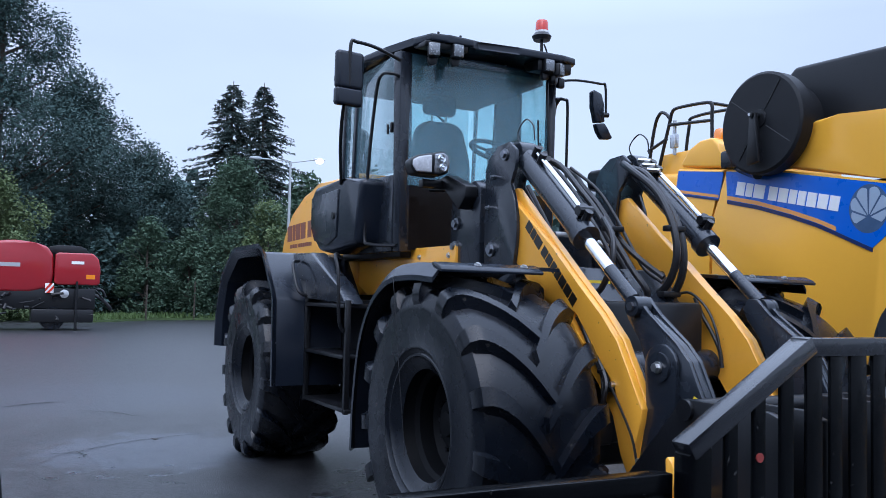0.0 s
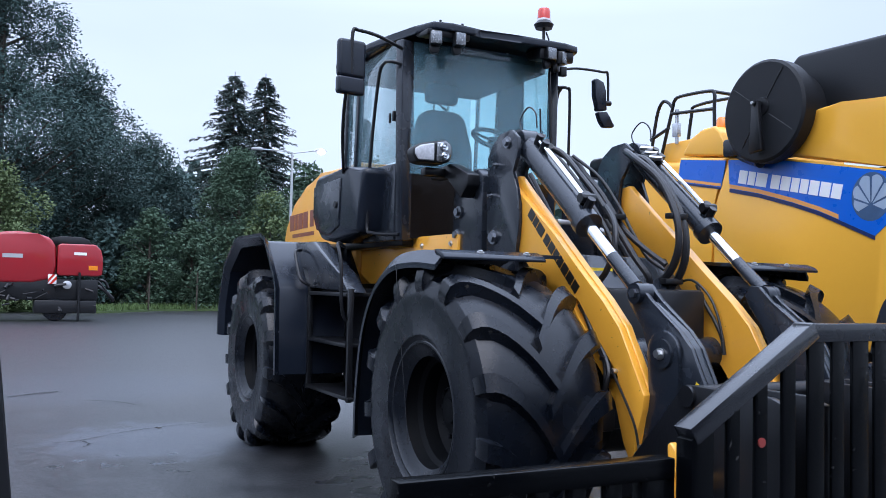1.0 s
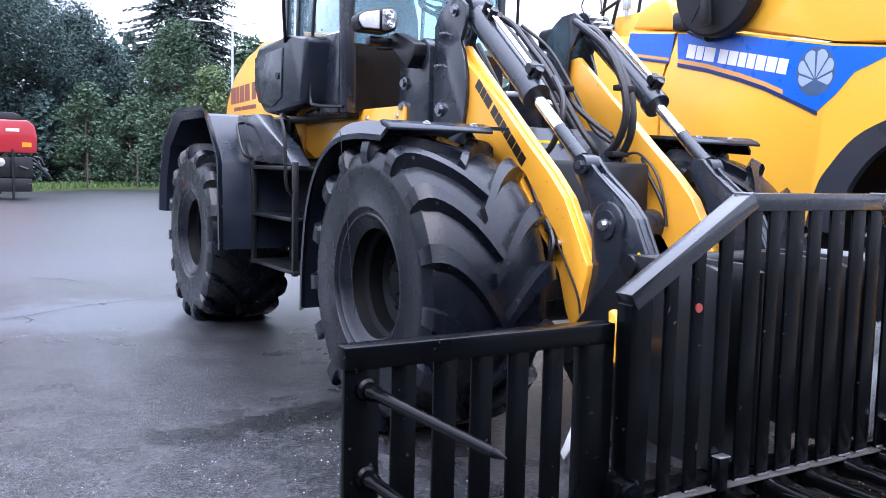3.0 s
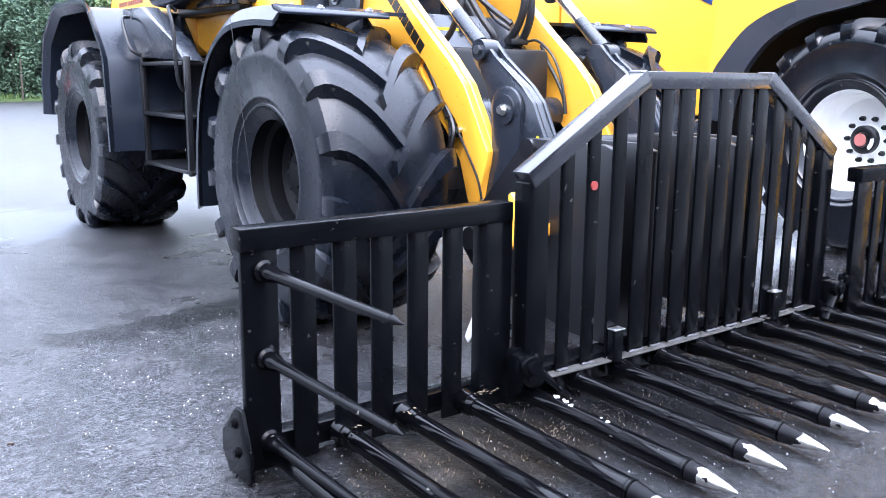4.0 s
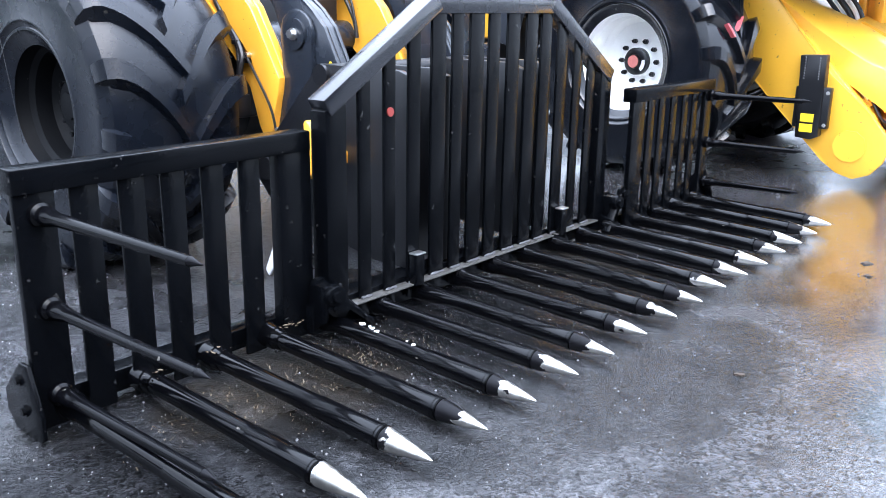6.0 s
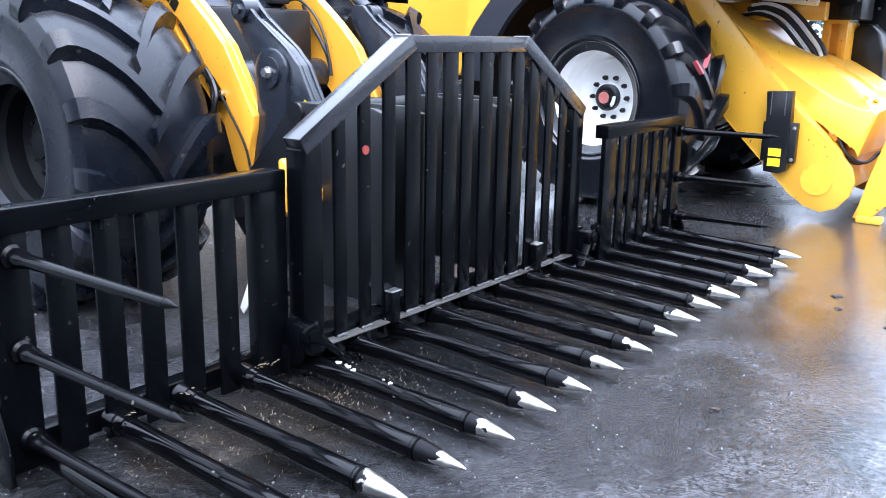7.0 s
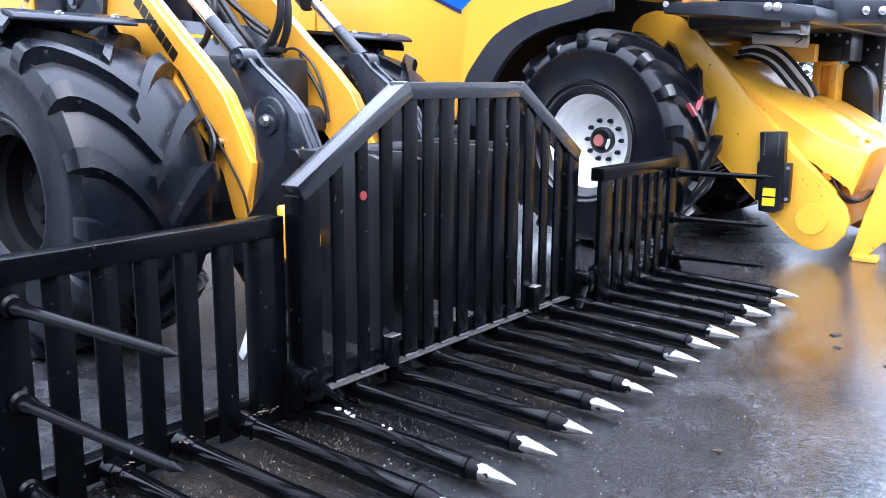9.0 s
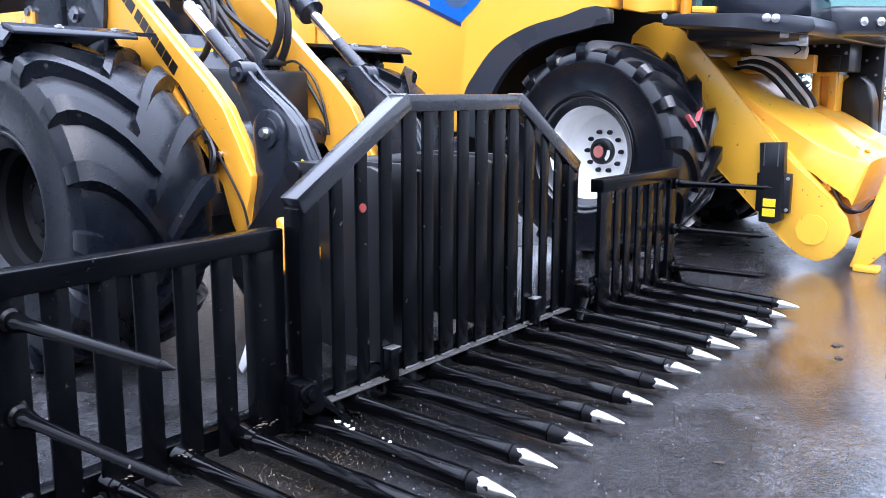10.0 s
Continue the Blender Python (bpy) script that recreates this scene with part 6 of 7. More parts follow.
# wings
WING_L = [(-2.333, -2.215), (-2.168, -2.08), (-2.015, -1.929), (-1.87, -1.787), (-1.722, -1.638), (-1.571, -1.486), (-1.407, -1.259)]
WING_R = [(1.215, 1.36), (1.418, 1.499), (1.563, 1.64), (1.725, 1.805), (1.888, 1.969), (2.034, 2.117), (2.215, 2.325)]
for xs, x0, x1, s, wy, zt, k in ((WING_L, -2.268, -1.125, -1, -2.13, 0.857, 0.0671), (WING_R, 1.215, 2.335, 1, -2.29, 0.872, 0.0)):
    bm = B()
    box(bm, x0, x1, wy - 0.012, wy + 0.075, zt - 0.078, zt, 0.006)
    wing = fpart("wing_frame", bm, FORK_BLACK, label="black folding wing frame of flat bars")
    for n_, (a, b) in enumerate(xs):
        a, b = a + k * (a + 3.365), b + k * (b + 3.365)
        end = n_ in (0, len(xs) - 1)
        bm = B()
        box(bm, a, b, wy if end else wy + 0.006, wy + (0.055 if s < 0 and n_ else 0.03) if end else wy + 0.021, 0.025, zt - 0.07, 0.003)
        fpart("wing_post" if end else "wing_slat", bm, FORK_BLACK, wing)
    bm = B()
    box(bm, x0 + 0.02, x1 - 0.01, wy + 0.057, wy + 0.14, 0.035, 0.115, 0.005)
    fpart("wing_beam", bm, FORK_BLACK, wing)
    xo = x0 - 0.016 if s < 0 else x1 + 0.001
    bm = B()
    prism(bm, [(wy - 0.06, 0.02), (wy - 0.06, 0.10), (wy + 0.0, 0.25), (wy + 0.05, 0.25), (wy + 0.17, 0.13), (wy + 0.17, 0.06), (wy + 0.12, 0.006), (wy - 0.04, 0.004)], xo, xo + 0.015, "x", 0.004)
    fpart("side_plate", bm, FORK_BLACK, wing)
    bm = B()
    for y, z in ((wy + 0.06, 0.19), (wy + 0.04, 0.09)):
        bolt(bm, (xo if s < 0 else xo + 0.015, y, z), (s, 0, 0), 0.013, 0.014)
    fpart("plate_bolt", bm, FORK_BLACK, wing)
    xc = -2.19 if s < 0 else 2.285
    for z in ((0.714, 0.418, 0.132) if s < 0 else (0.765, 0.45, 0.185)):
        bm = B()
        lathe(bm, [(0.036, -0.006), (0.038, 0.0), (0.038, 0.02), (0.033, 0.026), (0.029, 0.03), (0.029, 0.07), (0.026, 0.08), (0.0215, 0.11), (0.0185, 0.3), (0.0165, 0.55), (0.0145, -2.895 * -1 + wy)], 18, pose(xc, wy, z, 0, 0, -90) @ pose(0, 0, 0, 0, -0.9, 0), caps=True)
        fpart("side_spike", bm, SPIKE_BLACK, wing, "slim black side spike")
        bm = B()
        rod(bm, (xc, -2.893, z + 0.012), (xc, -2.945, z + 0.0128), 0.0145, 0.002, 14)
        fpart("spike_tip", bm, TIP_STEEL, wing, "bare steel spike point")
    xh = -1.11 if s < 0 else 1.16
    bm = B()
    lathe(bm, [(0.002, -0.10), (0.022, -0.10), (0.024, -0.085), (0.04, -0.083), (0.044, -0.075), (0.044, -0.05), (0.036, -0.045), (0.036, 0.02), (0.05, 0.022), (0.05, 0.06)], 22, pose(xh, FY + 0.0, 0.215, 0, 0, 78), caps=True)
    lug = [(FY + 0.06, 0.04), (FY + 0.06, 0.2), (FY + 0.02, 0.25), (FY - 0.04, 0.25), (FY - 0.06, 0.2), (FY - 0.04, 0.10)]
    for q in (-0.045, 0.03):
        prism(bm, lug, xh + q, xh + q + 0.016, "x", 0.004)
    box(bm, xh - 0.05, xh + 0.05, FY + 0.03, FY + 0.12, 0.03, 0.15, 0.005)
    fpart("wing_hinge", bm, FORK_BLACK, label="black hinge lugs with bolt")
bm = B()
prism(bm, [(FY + 0.03, 0.05), (FY - 0.16, 0.09), (FY - 0.16, 0.10), (FY + 0.03, 0.16)], 1.06, 1.07, "x", 0.002)
prism(bm, [(FY + 0.03, 0.05), (FY - 0.10, 0.09), (FY - 0.10, 0.10), (FY + 0.03, 0.16)], -0.985, -0.975, "x", 0.002)
fpart("gusset", bm, FORK_BLACK)

# hinge braces beside the centre panel
for x0_, x1_, z0_, z1_ in ((1.235, 1.02, 0.285, 0.06), (-1.10, -0.93, 0.20, 0.06)):
    d = Vector((x1_ - x0_, -0.04, z1_ - z0_))
    m = Matrix.Translation(((x0_ + x1_) / 2, FY - 0.055, (z0_ + z1_) / 2)) @ d.to_track_quat("Z", "Y").to_matrix().to_4x4()
    bm = B()
    box(bm, -0.022, 0.022, -0.012, 0.012, -d.length / 2, d.length / 2, 0.004, m)
    fpart("hinge_brace", bm, FORK_BLACK, label="black slanted hinge brace")
    bm = B()
    lathe(bm, [(0.014, 0.0), (0.048, 0.002), (0.048, 0.022), (0.030, 0.028), (0.028, 0.045), (0.012, 0.047)], 20, Matrix.Translation((x0_, FY - 0.05, z0_ - 0.03)) @ pose(0, 0, 0, 0, 0, -90 - 25))
    fpart("hinge_bolt", bm, FORK_BLACK, label="black hinge bolt head")
# paint chips on one tine
for q, (dx, y, r) in enumerate(((0.008, -2.36, 0.012), (0.004, -2.42, 0.010), (-0.004, -2.455, 0.009), (0.012, -2.40, 0.005), (0.0, -2.64, 0.008), (0.006, -2.60, 0.004))):
    bm = B()
    pts = [(-1.08 + dx + r * (1 + 0.35 * math.sin(5 * a + q)) * math.cos(a), y + r * (1 + 0.35 * math.sin(5 * a + q)) * math.sin(a)) for a in [k * 0.785 for k in range(8)]]
    zt = 0.082 - 0.004 + 0.0367 - 0.0314 * (-2.136 - y)
    prism(bm, pts, zt - 0.004, zt + 0.0012, "z", 0)
    fpart("paint_chip", bm, BRAND_WHITE, label="pale chip where the paint has worn off")

# ---- combine harvester ----
comb = tagged(empty("combine_harvester"), "yellow combine harvester with a blue side stripe", "combine harvester")
EMBLEM_PALE = mat("emblem_pale", (0.30, 0.37, 0.46), 0.35, vary=0.1)
bm = B()
prism(bm, [(-1.3, 1.15), (4.6, 1.05), (5.2, 1.3), (5.3, 2.3), (4.2, 2.72), (-1.45, 2.72)], 4.0, 5.45, "x", 0.03)
part("body_core", bm, BLACK, comb, "dark inner body")
arch = [(v.x, v.y) for v in smooth_line([(0.12, 1.02, 0), (0.03, 1.36, 0), (-0.08, 1.535, 0), (-0.30, 1.77, 0), (-0.63, 1.92, 0), (-0.96, 1.99, 0), (-1.21, 2.056, 0), (-1.385, 2.026, 0)], 4)]
arch_in = [(v.x, v.y) for v in smooth_line([(-0.17, 0.96, 0), (-0.22, 1.22, 0), (-0.32, 1.44, 0), (-0.52, 1.66, 0), (-0.80, 1.80, 0), (-1.13, 1.87, 0), (-1.30, 1.905, 0), (-1.40, 1.915, 0)], 4)]
stripe_low = [(1.68, 2.525), (1.3, 2.44), (0.91, 2.325), (0.62, 2.225), (0.42, 2.14), (0.2, 2.04), (0.07, 1.985)]
main = [(1.9, 1.0), (1.90, 2.34), (1.70, 2.84), (1.05, 2.755), (-0.05, 2.53), (-0.7, 2.44), (-1.40, 2.40)] + arch[::-1]
for s, x0 in ((-1, 3.0), (1, 6.3)):
    bm = B()
    prism(bm, main, x0, x0 - s * 0.22, "x", 0.02, seg=3)
    pan = part("side_panel", bm, COMBINE_YELLOW, comb, "large smooth yellow side panel")
    bm = B()
    prism(bm, [(1.93, 1.0), (1.93, 2.33), (1.73, 2.84), (2.40, 2.925), (2.46, 2.6), (2.55, 1.9), (2.6, 1.0)], x0, x0 - s * 0.22, "x", 0.02, seg=3)
    pr = part("rear_panel", bm, COMBINE_YELLOW, comb, "smooth yellow rear side panel")
    if s < 0:
        xs = (x0 - 0.004, x0 + 0.01)
        bm = B()
        low = [(y, z) for y, z in stripe_low]
        prism(bm, [(1.70, 2.815)] + low + [(-0.10, 2.12), (-0.25, 2.28), (-0.58, 2.405), (-0.9, 2.415), (-0.7, 2.43), (-0.05, 2.51), (1.05, 2.735)], *xs, "x", 0)
        part("blue_stripe", bm, BLUE, pan, "blue stripe along the panel")
        bm = B()
        prism(bm, [(1.735, 2.815), (1.795, 2.545), (2.425, 2.66), (2.38, 2.90)], *xs, "x", 0)
        part("blue_stripe", bm, BLUE, pr, "blue stripe along the panel")

        def band(off0, off1, material, name, parent, line, xo):
            bm = B()
            top_ = [(y, z - off0) for y, z in line]
            bot_ = [(y, z - off1) for y, z in line]
            prism(bm, top_ + bot_[::-1], x0 - xo, x0 + 0.01, "x", 0)
            part(name, bm, material, parent)

        cut = stripe_low[:5]
        band(-0.045, -0.005, ORANGE_CREAM, "orange_line", pan, [(y, z) for y, z in cut], 0.006)
        band(0.0, 0.035, NAVY, "navy_line", pan, cut + [(0.07, 1.985)], 0.0065)
        band(-0.04, -0.01, ORANGE_CREAM, "orange_line", pr, [(1.80, 2.55), (2.42, 2.665)], 0.006)
        band(0.0, 0.02, NAVY, "navy_line", pr, [(1.80, 2.55), (2.42, 2.665)], 0.0065)
        text_bars(pan, "side_mark", 1.57, 2.57, 0.385, 2.31, 0.13, x0 - 0.004, [1.05, 0.85, 1.3, 0.2, 1, 1.05, 0.85, 0.85, 1.0, 1.05, 1.0], BRAND_WHITE, t=0.004)
        bm = B()
        el = [(0.125 + 0.185 * math.cos(a) - 0.02, 2.315 + 0.205 * math.sin(a)) for a in [2 * math.pi * k / 40 for k in range(40)]]
        prism(bm, el, x0 - 0.005, x0 - 0.003, "x", 0)
        part("emblem", bm, mat("emblem_grey", (0.045, 0.085, 0.16), 0.35, vary=0.3, scale=5), pan, "oval grey-blue leaf-shaped emblem, plain")
        # a fan of plain lobes from a point low in the oval
        for side in (-1, 1):
            for a0, a1, reach in ((3, 31, 0.93), (36, 66, 0.95), (72, 112, 0.93)):
                fan = []
                for k in range(9):
                    a = radians(a0 + (a1 - a0) * k / 8)
                    dy, dz = side * math.sin(a), math.cos(a)
                    # where the ray from the fan's foot meets the oval
                    qa, qb, qc = (dy / 0.185) ** 2 + (dz / 0.205) ** 2, -2 * dz * 0.07 / 0.205 ** 2, (0.07 / 0.205) ** 2 - reach ** 2
                    far = (-qb + math.sqrt(qb * qb - 4 * qa * qc)) / (2 * qa) * (1 - 0.10 * abs(k - 4) ** 2 / 16)
                    fan.append((0.105 + dy * far, 2.245 + dz * far))
                mid = radians((a0 + a1) / 2)
                foot = (0.105 + side * math.sin(mid) * 0.02, 2.245 + math.cos(mid) * 0.02)
                part("emblem_lobe", prism(B(), [foot] + fan, x0 - 0.0075, x0 - 0.0048, "x", 0), EMBLEM_PALE, pan, "pale plain lobe of the emblem")
    # black arch trim
    bm = B()
    prism(bm, [(y - 0.004, z - 0.004) for y, z in arch] + arch_in[::-1], x0 + s * 0.012, x0 - s * 0.06, "x", 0.01)
    part("wheel_arch", bm, COMBINE_GREY, comb, "black plastic wheel arch trim")
# upper yellow fairing
bm = B()
prism(bm, [(1.03, 2.775), (0.90, 2.92), (0.78, 3.07), (0.66, 3.15), (0.4, 3.165), (-1.7, 3.02), (-1.7, 2.5), (-0.7, 2.46), (-0.05, 2.55)], 3.0, 3.4, "x", 0.035, seg=4)
part("upper_fairing", bm, COMBINE_YELLOW, comb, "yellow upper fairing above the stripe")
bm = B()
prism(bm, [(1.74, 2.86), (2.38, 2.945), (2.36, 3.0), (2.26, 3.12), (2.1, 3.19), (1.92, 3.2), (1.83, 3.12), (1.80, 3.02)], 3.02, 3.4, "x", 0.04, seg=4)
part("rear_fairing", bm, COMBINE_YELLOW, comb, "rounded yellow rear fairing")
bm = B()
prism(bm, [(1.12, 2.8), (1.12, 3.66), (1.02, 3.745), (-2.3, 3.66), (-2.4, 2.95), (0.66, 3.0)], 3.18, 6.1, "x", 0.04, seg=3)
part("grain_tank", bm, mat("matt_black_tank", (0.006, 0.007, 0.009), 0.45, spec=0.3, vary=0.15, scale=1.5), comb, "matt black grain tank cover")
bm = B()
prism(bm, [(2.6, 2.3), (2.6, 2.95), (3.25, 3.02), (3.45, 2.9), (4.3, 2.75), (5.3, 2.3), (5.2, 1.2), (2.6, 1.2)], 3.45, 5.9, "x", 0.06, seg=3)
part("rear_hood", bm, COMBINE_YELLOW, comb, "yellow rear straw hood")
bm = B()
box(bm, 3.5, 5.8, 2.55, 3.25, 2.9, 3.24, 0.04)
part("engine_cover", bm, COMBINE_YELLOW, comb, "yellow engine cover")
# rotary dust screen
bm = B()
lathe(bm, [(0.02, 2.79), (0.455, 2.80), (0.48, 2.82), (0.48, 2.95), (0.46, 2.97), (0.40, 3.0), (0.40, 3.2), (0.02, 3.2)], 64, pose(0, 1.09, 3.18))
drum = part("dust_screen", bm, mat("screen_black", (0.006, 0.007, 0.009), 0.5, spec=0.25, vary=0.25, fine=220, bump=0.08), comb, "black round dust screen drum")
bm = B()
for a in (35, 125, 215, 305):
    c, s_ = math.cos(radians(a)), math.sin(radians(a))
    rod(bm, (2.792, 1.09 + 0.1 * c, 3.20 + 0.1 * s_), (2.798, 1.09 + 0.42 * c, 3.20 + 0.42 * s_), 0.005, n=6)
lathe(bm, [(0.09, 2.795), (0.085, 2.78), (0.02, 2.78)], 24, pose(0, 1.09, 3.22))
part("screen_rib", bm, BLACK, drum)
bm = B()
prism(bm, [(1.125, 3.27), (1.065, 3.27), (1.01, 2.80), (1.165, 2.78)], 2.70, 2.76, "x", 0.015)
rod(bm, (2.68, 1.095, 3.245), (2.80, 1.095, 3.245), 0.03, n=12)
part("suction_arm", bm, BLACK, drum, "black suction arm across the screen")
bm = B()
bolt(bm, (2.69, 1.095, 3.245), (-1, 0, 0), 0.016, 0.02)
part("screen_bolt", bm, STEEL, drum)
bm = B()
box(bm, 2.95, 3.3, 1.42, 1.74, 2.84, 3.02, 0.03)
tube(bm, [(3.1, 1.7, 2.95), (3.05, 1.6, 2.85), (3.0, 1.4, 2.78), (2.9, 1.2, 2.72)], 0.05, 10)
part("suction_duct", bm, GREY_PLASTIC, comb)
# railings
for pts in ([(3.45, 2.35, 3.0), (3.45, 2.36, 3.5), (3.45, 2.36, 3.66), (3.45, 2.44, 3.71), (3.45, 2.90, 3.735), (3.45, 3.0, 3.69), (3.45, 3.03, 3.6), (3.45, 3.25, 2.95)],
            [(3.45, 2.36, 3.50), (3.45, 3.05, 3.56)], [(3.45, 3.02, 3.62), (3.45, 3.10, 3.70), (3.45, 3.2, 3.72), (3.45, 3.30, 3.55), (3.45, 3.42, 2.95)], [(3.45, 3.08, 3.40), (3.45, 3.40, 3.30)],
            [(3.9, 2.35, 3.0), (3.9, 2.36, 3.66), (3.9, 2.44, 3.7), (3.9, 3.1, 3.72), (3.9, 3.2, 3.6), (3.9, 3.3, 2.95)], [(3.45, 2.40, 3.70), (3.9, 2.40, 3.70)]):
    bm = B()
    tube(bm, pts, 0.02, 8, 4)
    part("handrail", bm, BLACK, comb, "black tubular handrail")
bm = B()
lathe(bm, [(0.07, 0), (0.068, 0.09), (0.05, 0.125), (0.01, 0.13)], 18, pose(3.2, 1.98, 3.185, 0, -90, 0))
part("amber_beacon", bm, AMBER, comb, "amber warning beacon")
bm = B()
box(bm, 3.44, 3.5, 2.93, 3.02, 3.28, 3.44, 0.01)
rod(bm, (3.47, 2.97, 3.2), (3.47, 2.97, 3.6), 0.022, n=8)
part("rear_lamp", bm, LAMP_GLASS, comb)
# wheels
CW = {}
WET_RUBBER = mat("wet_tyre_rubber", (0.0036, 0.0046, 0.0068), 0.19, spec=0.55, vary=0.3, scale=9, bump=0.012, spots=0.08, spot_color=(0.04, 0.038, 0.034), wet=0.1)
wheel(comb, 3.36, -1.215, 0.885, 0.91, 0.72, 0.415, 17, -1, WHITE_RIM, CW, -0.01, 10, BLACK, 0.265, 0.021, 0.14, -6, WET_RUBBER)
wheel(comb, 5.94, -1.215, 0.885, 0.91, 0.72, 0.415, 17, 1, WHITE_RIM, CW, -0.01, 10, BLACK, 0.265, 0.021, 0.14, -6)
AT_WHEEL = Matrix.Translation((3.36, -1.215, 0.885)) @ Matrix.Rotation(radians(-6), 4, "Z")
# pink strips paint the reflection of a red light onto the wet tread
PINK_GLINT = mat("faded_red_tape", (0.50, 0.09, 0.10), 0.35, vary=0.2)
for a0, a1, xa, xb in ((158.9, 165.3, -0.20, -0.13), (155.6, 162.5, 0.05, -0.08)):
    bm = B()
    rings = []
    for k in range(5):
        a, x = radians(a0 + (a1 - a0) * k / 4), xa + (xb - xa) * k / 4
        w = 0.016 - 0.002 * abs(k - 2)
        rings.append([bm.verts.new((x + dx, r * math.cos(a), r * math.sin(a))) for dx, r in ((-w, 0.885), (-w, 0.917), (w, 0.917), (w, 0.885))])
    for p_, q_ in zip(rings, rings[1:]):
        for n in range(4):
            bm.faces.new((p_[n], p_[(n + 1) % 4], q_[(n + 1) % 4], q_[n]))
    bm.faces.new(rings[0])
    bm.faces.new(rings[-1][::-1])
    bmesh.ops.recalc_face_normals(bm, faces=bm.faces)
    part("red_tape", bm, PINK_GLINT, comb, "narrow pink streak on the tyre tread, a painted red reflection").matrix_basis = AT_WHEEL
bm = B()
lathe(bm, [(0.05, -0.11), (0.05, -0.126), (0.045, -0.132), (0.002, -0.133)], 28)
part("hub_cap", bm, mat("rusty_red_cap", (0.42, 0.13, 0.11), 0.6, vary=0.3), comb, "dull red hub cap").matrix_basis = AT_WHEEL
bm = B()
prism(bm, [(r * math.cos(radians(a)), r * math.sin(radians(a))) for r, angs in ((0.098, (170, 185, 200, 215, 230)), (0.070, (230, 215, 200, 185, 170))) for a in angs], -0.102, -0.093, "x", 0.002)
part("hub_mark", bm, WHITE, comb, "white curved mark on the hub").matrix_basis = AT_WHEEL
CW2 = {}
wheel(comb, 3.55, 3.2, 0.66, 0.68, 0.5, 0.30, 15, -1, WHITE_RIM, CW2, -0.08, 10, BLACK)
wheel(comb, 5.75, 3.2, 0.66, 0.68, 0.5, 0.30, 15, 1, WHITE_RIM, CW2, -0.08, 10, BLACK)
bm = B()
rod(bm, (3.5, -1.215, 0.885), (5.8, -1.215, 0.885), 0.17, n=18)
rod(bm, (3.7, 3.2, 0.66), (5.6, 3.2, 0.66), 0.12, n=14)
box(bm, 3.95, 5.3, -1.4, 4.0, 0.75, 1.2, 0.03)
part("axle_frame", bm, BLACK, comb)
# platform and cab
bm = B()
prism(bm, [(-1.74, 1.985), (-1.76, 1.89), (-2.33, 1.85), (-2.75, 1.81), (-2.85, 1.78), (-2.90, 1.83), (-2.88, 1.90), (-2.69, 1.925), (-2.32, 1.955)], 3.15, 6.0, "x", 0.015)
plat = part("platform", bm, COMBINE_GREY, comb, "black cab platform edge with lamps")
for y, z in ((-2.56, 1.905), (-2.625, 1.90)):
    bm = B()
    lathe(bm, [(0.03, 3.16), (0.032, 3.14), (0.02, 3.134), (0.004, 3.132)], 20, pose(0, y, z))
    part("platform_lamp", bm, LAMP_GLASS, plat, "round clear lamp")
bm = B()
bolt(bm, (3.15, -1.78, 1.96), (-1, 0, 0), 0.016, 0.015)
part("platform_bolt", bm, STEEL, plat)
bm = B()
prism(bm, [(-1.36, 1.99), (-1.36, 1.80), (-1.78, 1.80), (-1.78, 1.96)], 4.0, 5.9, "x", 0.01)
part("platform_end", bm, BLACK, plat)
bm = B()
prism(bm, [(-2.17, 1.962), (-2.70, 1.92), (-2.86, 1.90), (-2.84, 2.06), (-2.17, 2.22)], 3.19, 3.74, "x", 0.02)
part("step_box", bm, GREY_PLASTIC, plat)
bm = B()
rod(bm, (3.19, -1.932, 1.965), (3.19, -1.932, 2.22), 0.042, n=14)
part("side_marker", bm, AMBER, plat, "dull amber side marker lamp")
bm = B()
prism(bm, [(-1.99, 1.978), (-2.165, 1.962), (-2.165, 2.012), (-1.99, 2.022)], 3.165, 3.4, "x", 0.004)
part("platform_kerb", bm, COMBINE_YELLOW, plat)
bm = B()
prism(bm, [(-1.425, 2.022), (-1.60, 1.995), (-1.86, 1.985), (-1.86, 2.5), (-1.425, 2.5)], 3.12, 3.35, "x", 0.02, seg=3)
part("cab_base", bm, COMBINE_YELLOW, comb, "yellow side cover behind the cab")
for y, z in ((-2.64, 1.80), (-2.78, 1.755)):
    bm = B()
    box(bm, 3.3, 3.33, y - 0.03, y + 0.03, z - 0.03, z + 0.03, 0.006)
    part("cable_clip", bm, STEEL, plat)
bm = B()
prism(bm, [(3.75, -2.95), (4.1, -3.35), (5.05, -3.35), (5.4, -2.95), (5.4, -1.7), (3.75, -1.7)], 1.80, 2.02, "z", 0.05, seg=3)
hc = part("harvester_cab", bm, COMBINE_GREY, comb, "black cab with curved green-tinted glass")
for dx in (0.0, 0.10):
    bm = B()
    lathe(bm, [(0.03, 0), (0.033, -0.02), (0.02, -0.03), (0.004, -0.032)], 20, pose(3.84 + dx * 0.75, -3.05 - dx, 1.90, 0, 0, 48))
    part("cab_lamp", bm, LAMP_GLASS, hc, "round clear lamp")
bm = B()
prism(bm, [(3.80, -2.9), (4.12, -3.28), (5.03, -3.28), (5.35, -2.9), (5.35, -1.75), (3.80, -1.75)], 2.0, 3.6, "z", 0.03)
o = part("cab_window", bm, glass("green_glass", (0.45, 0.62, 0.58)), hc, "green-tinted cab glass")
o.visible_shadow = False
bm = B()
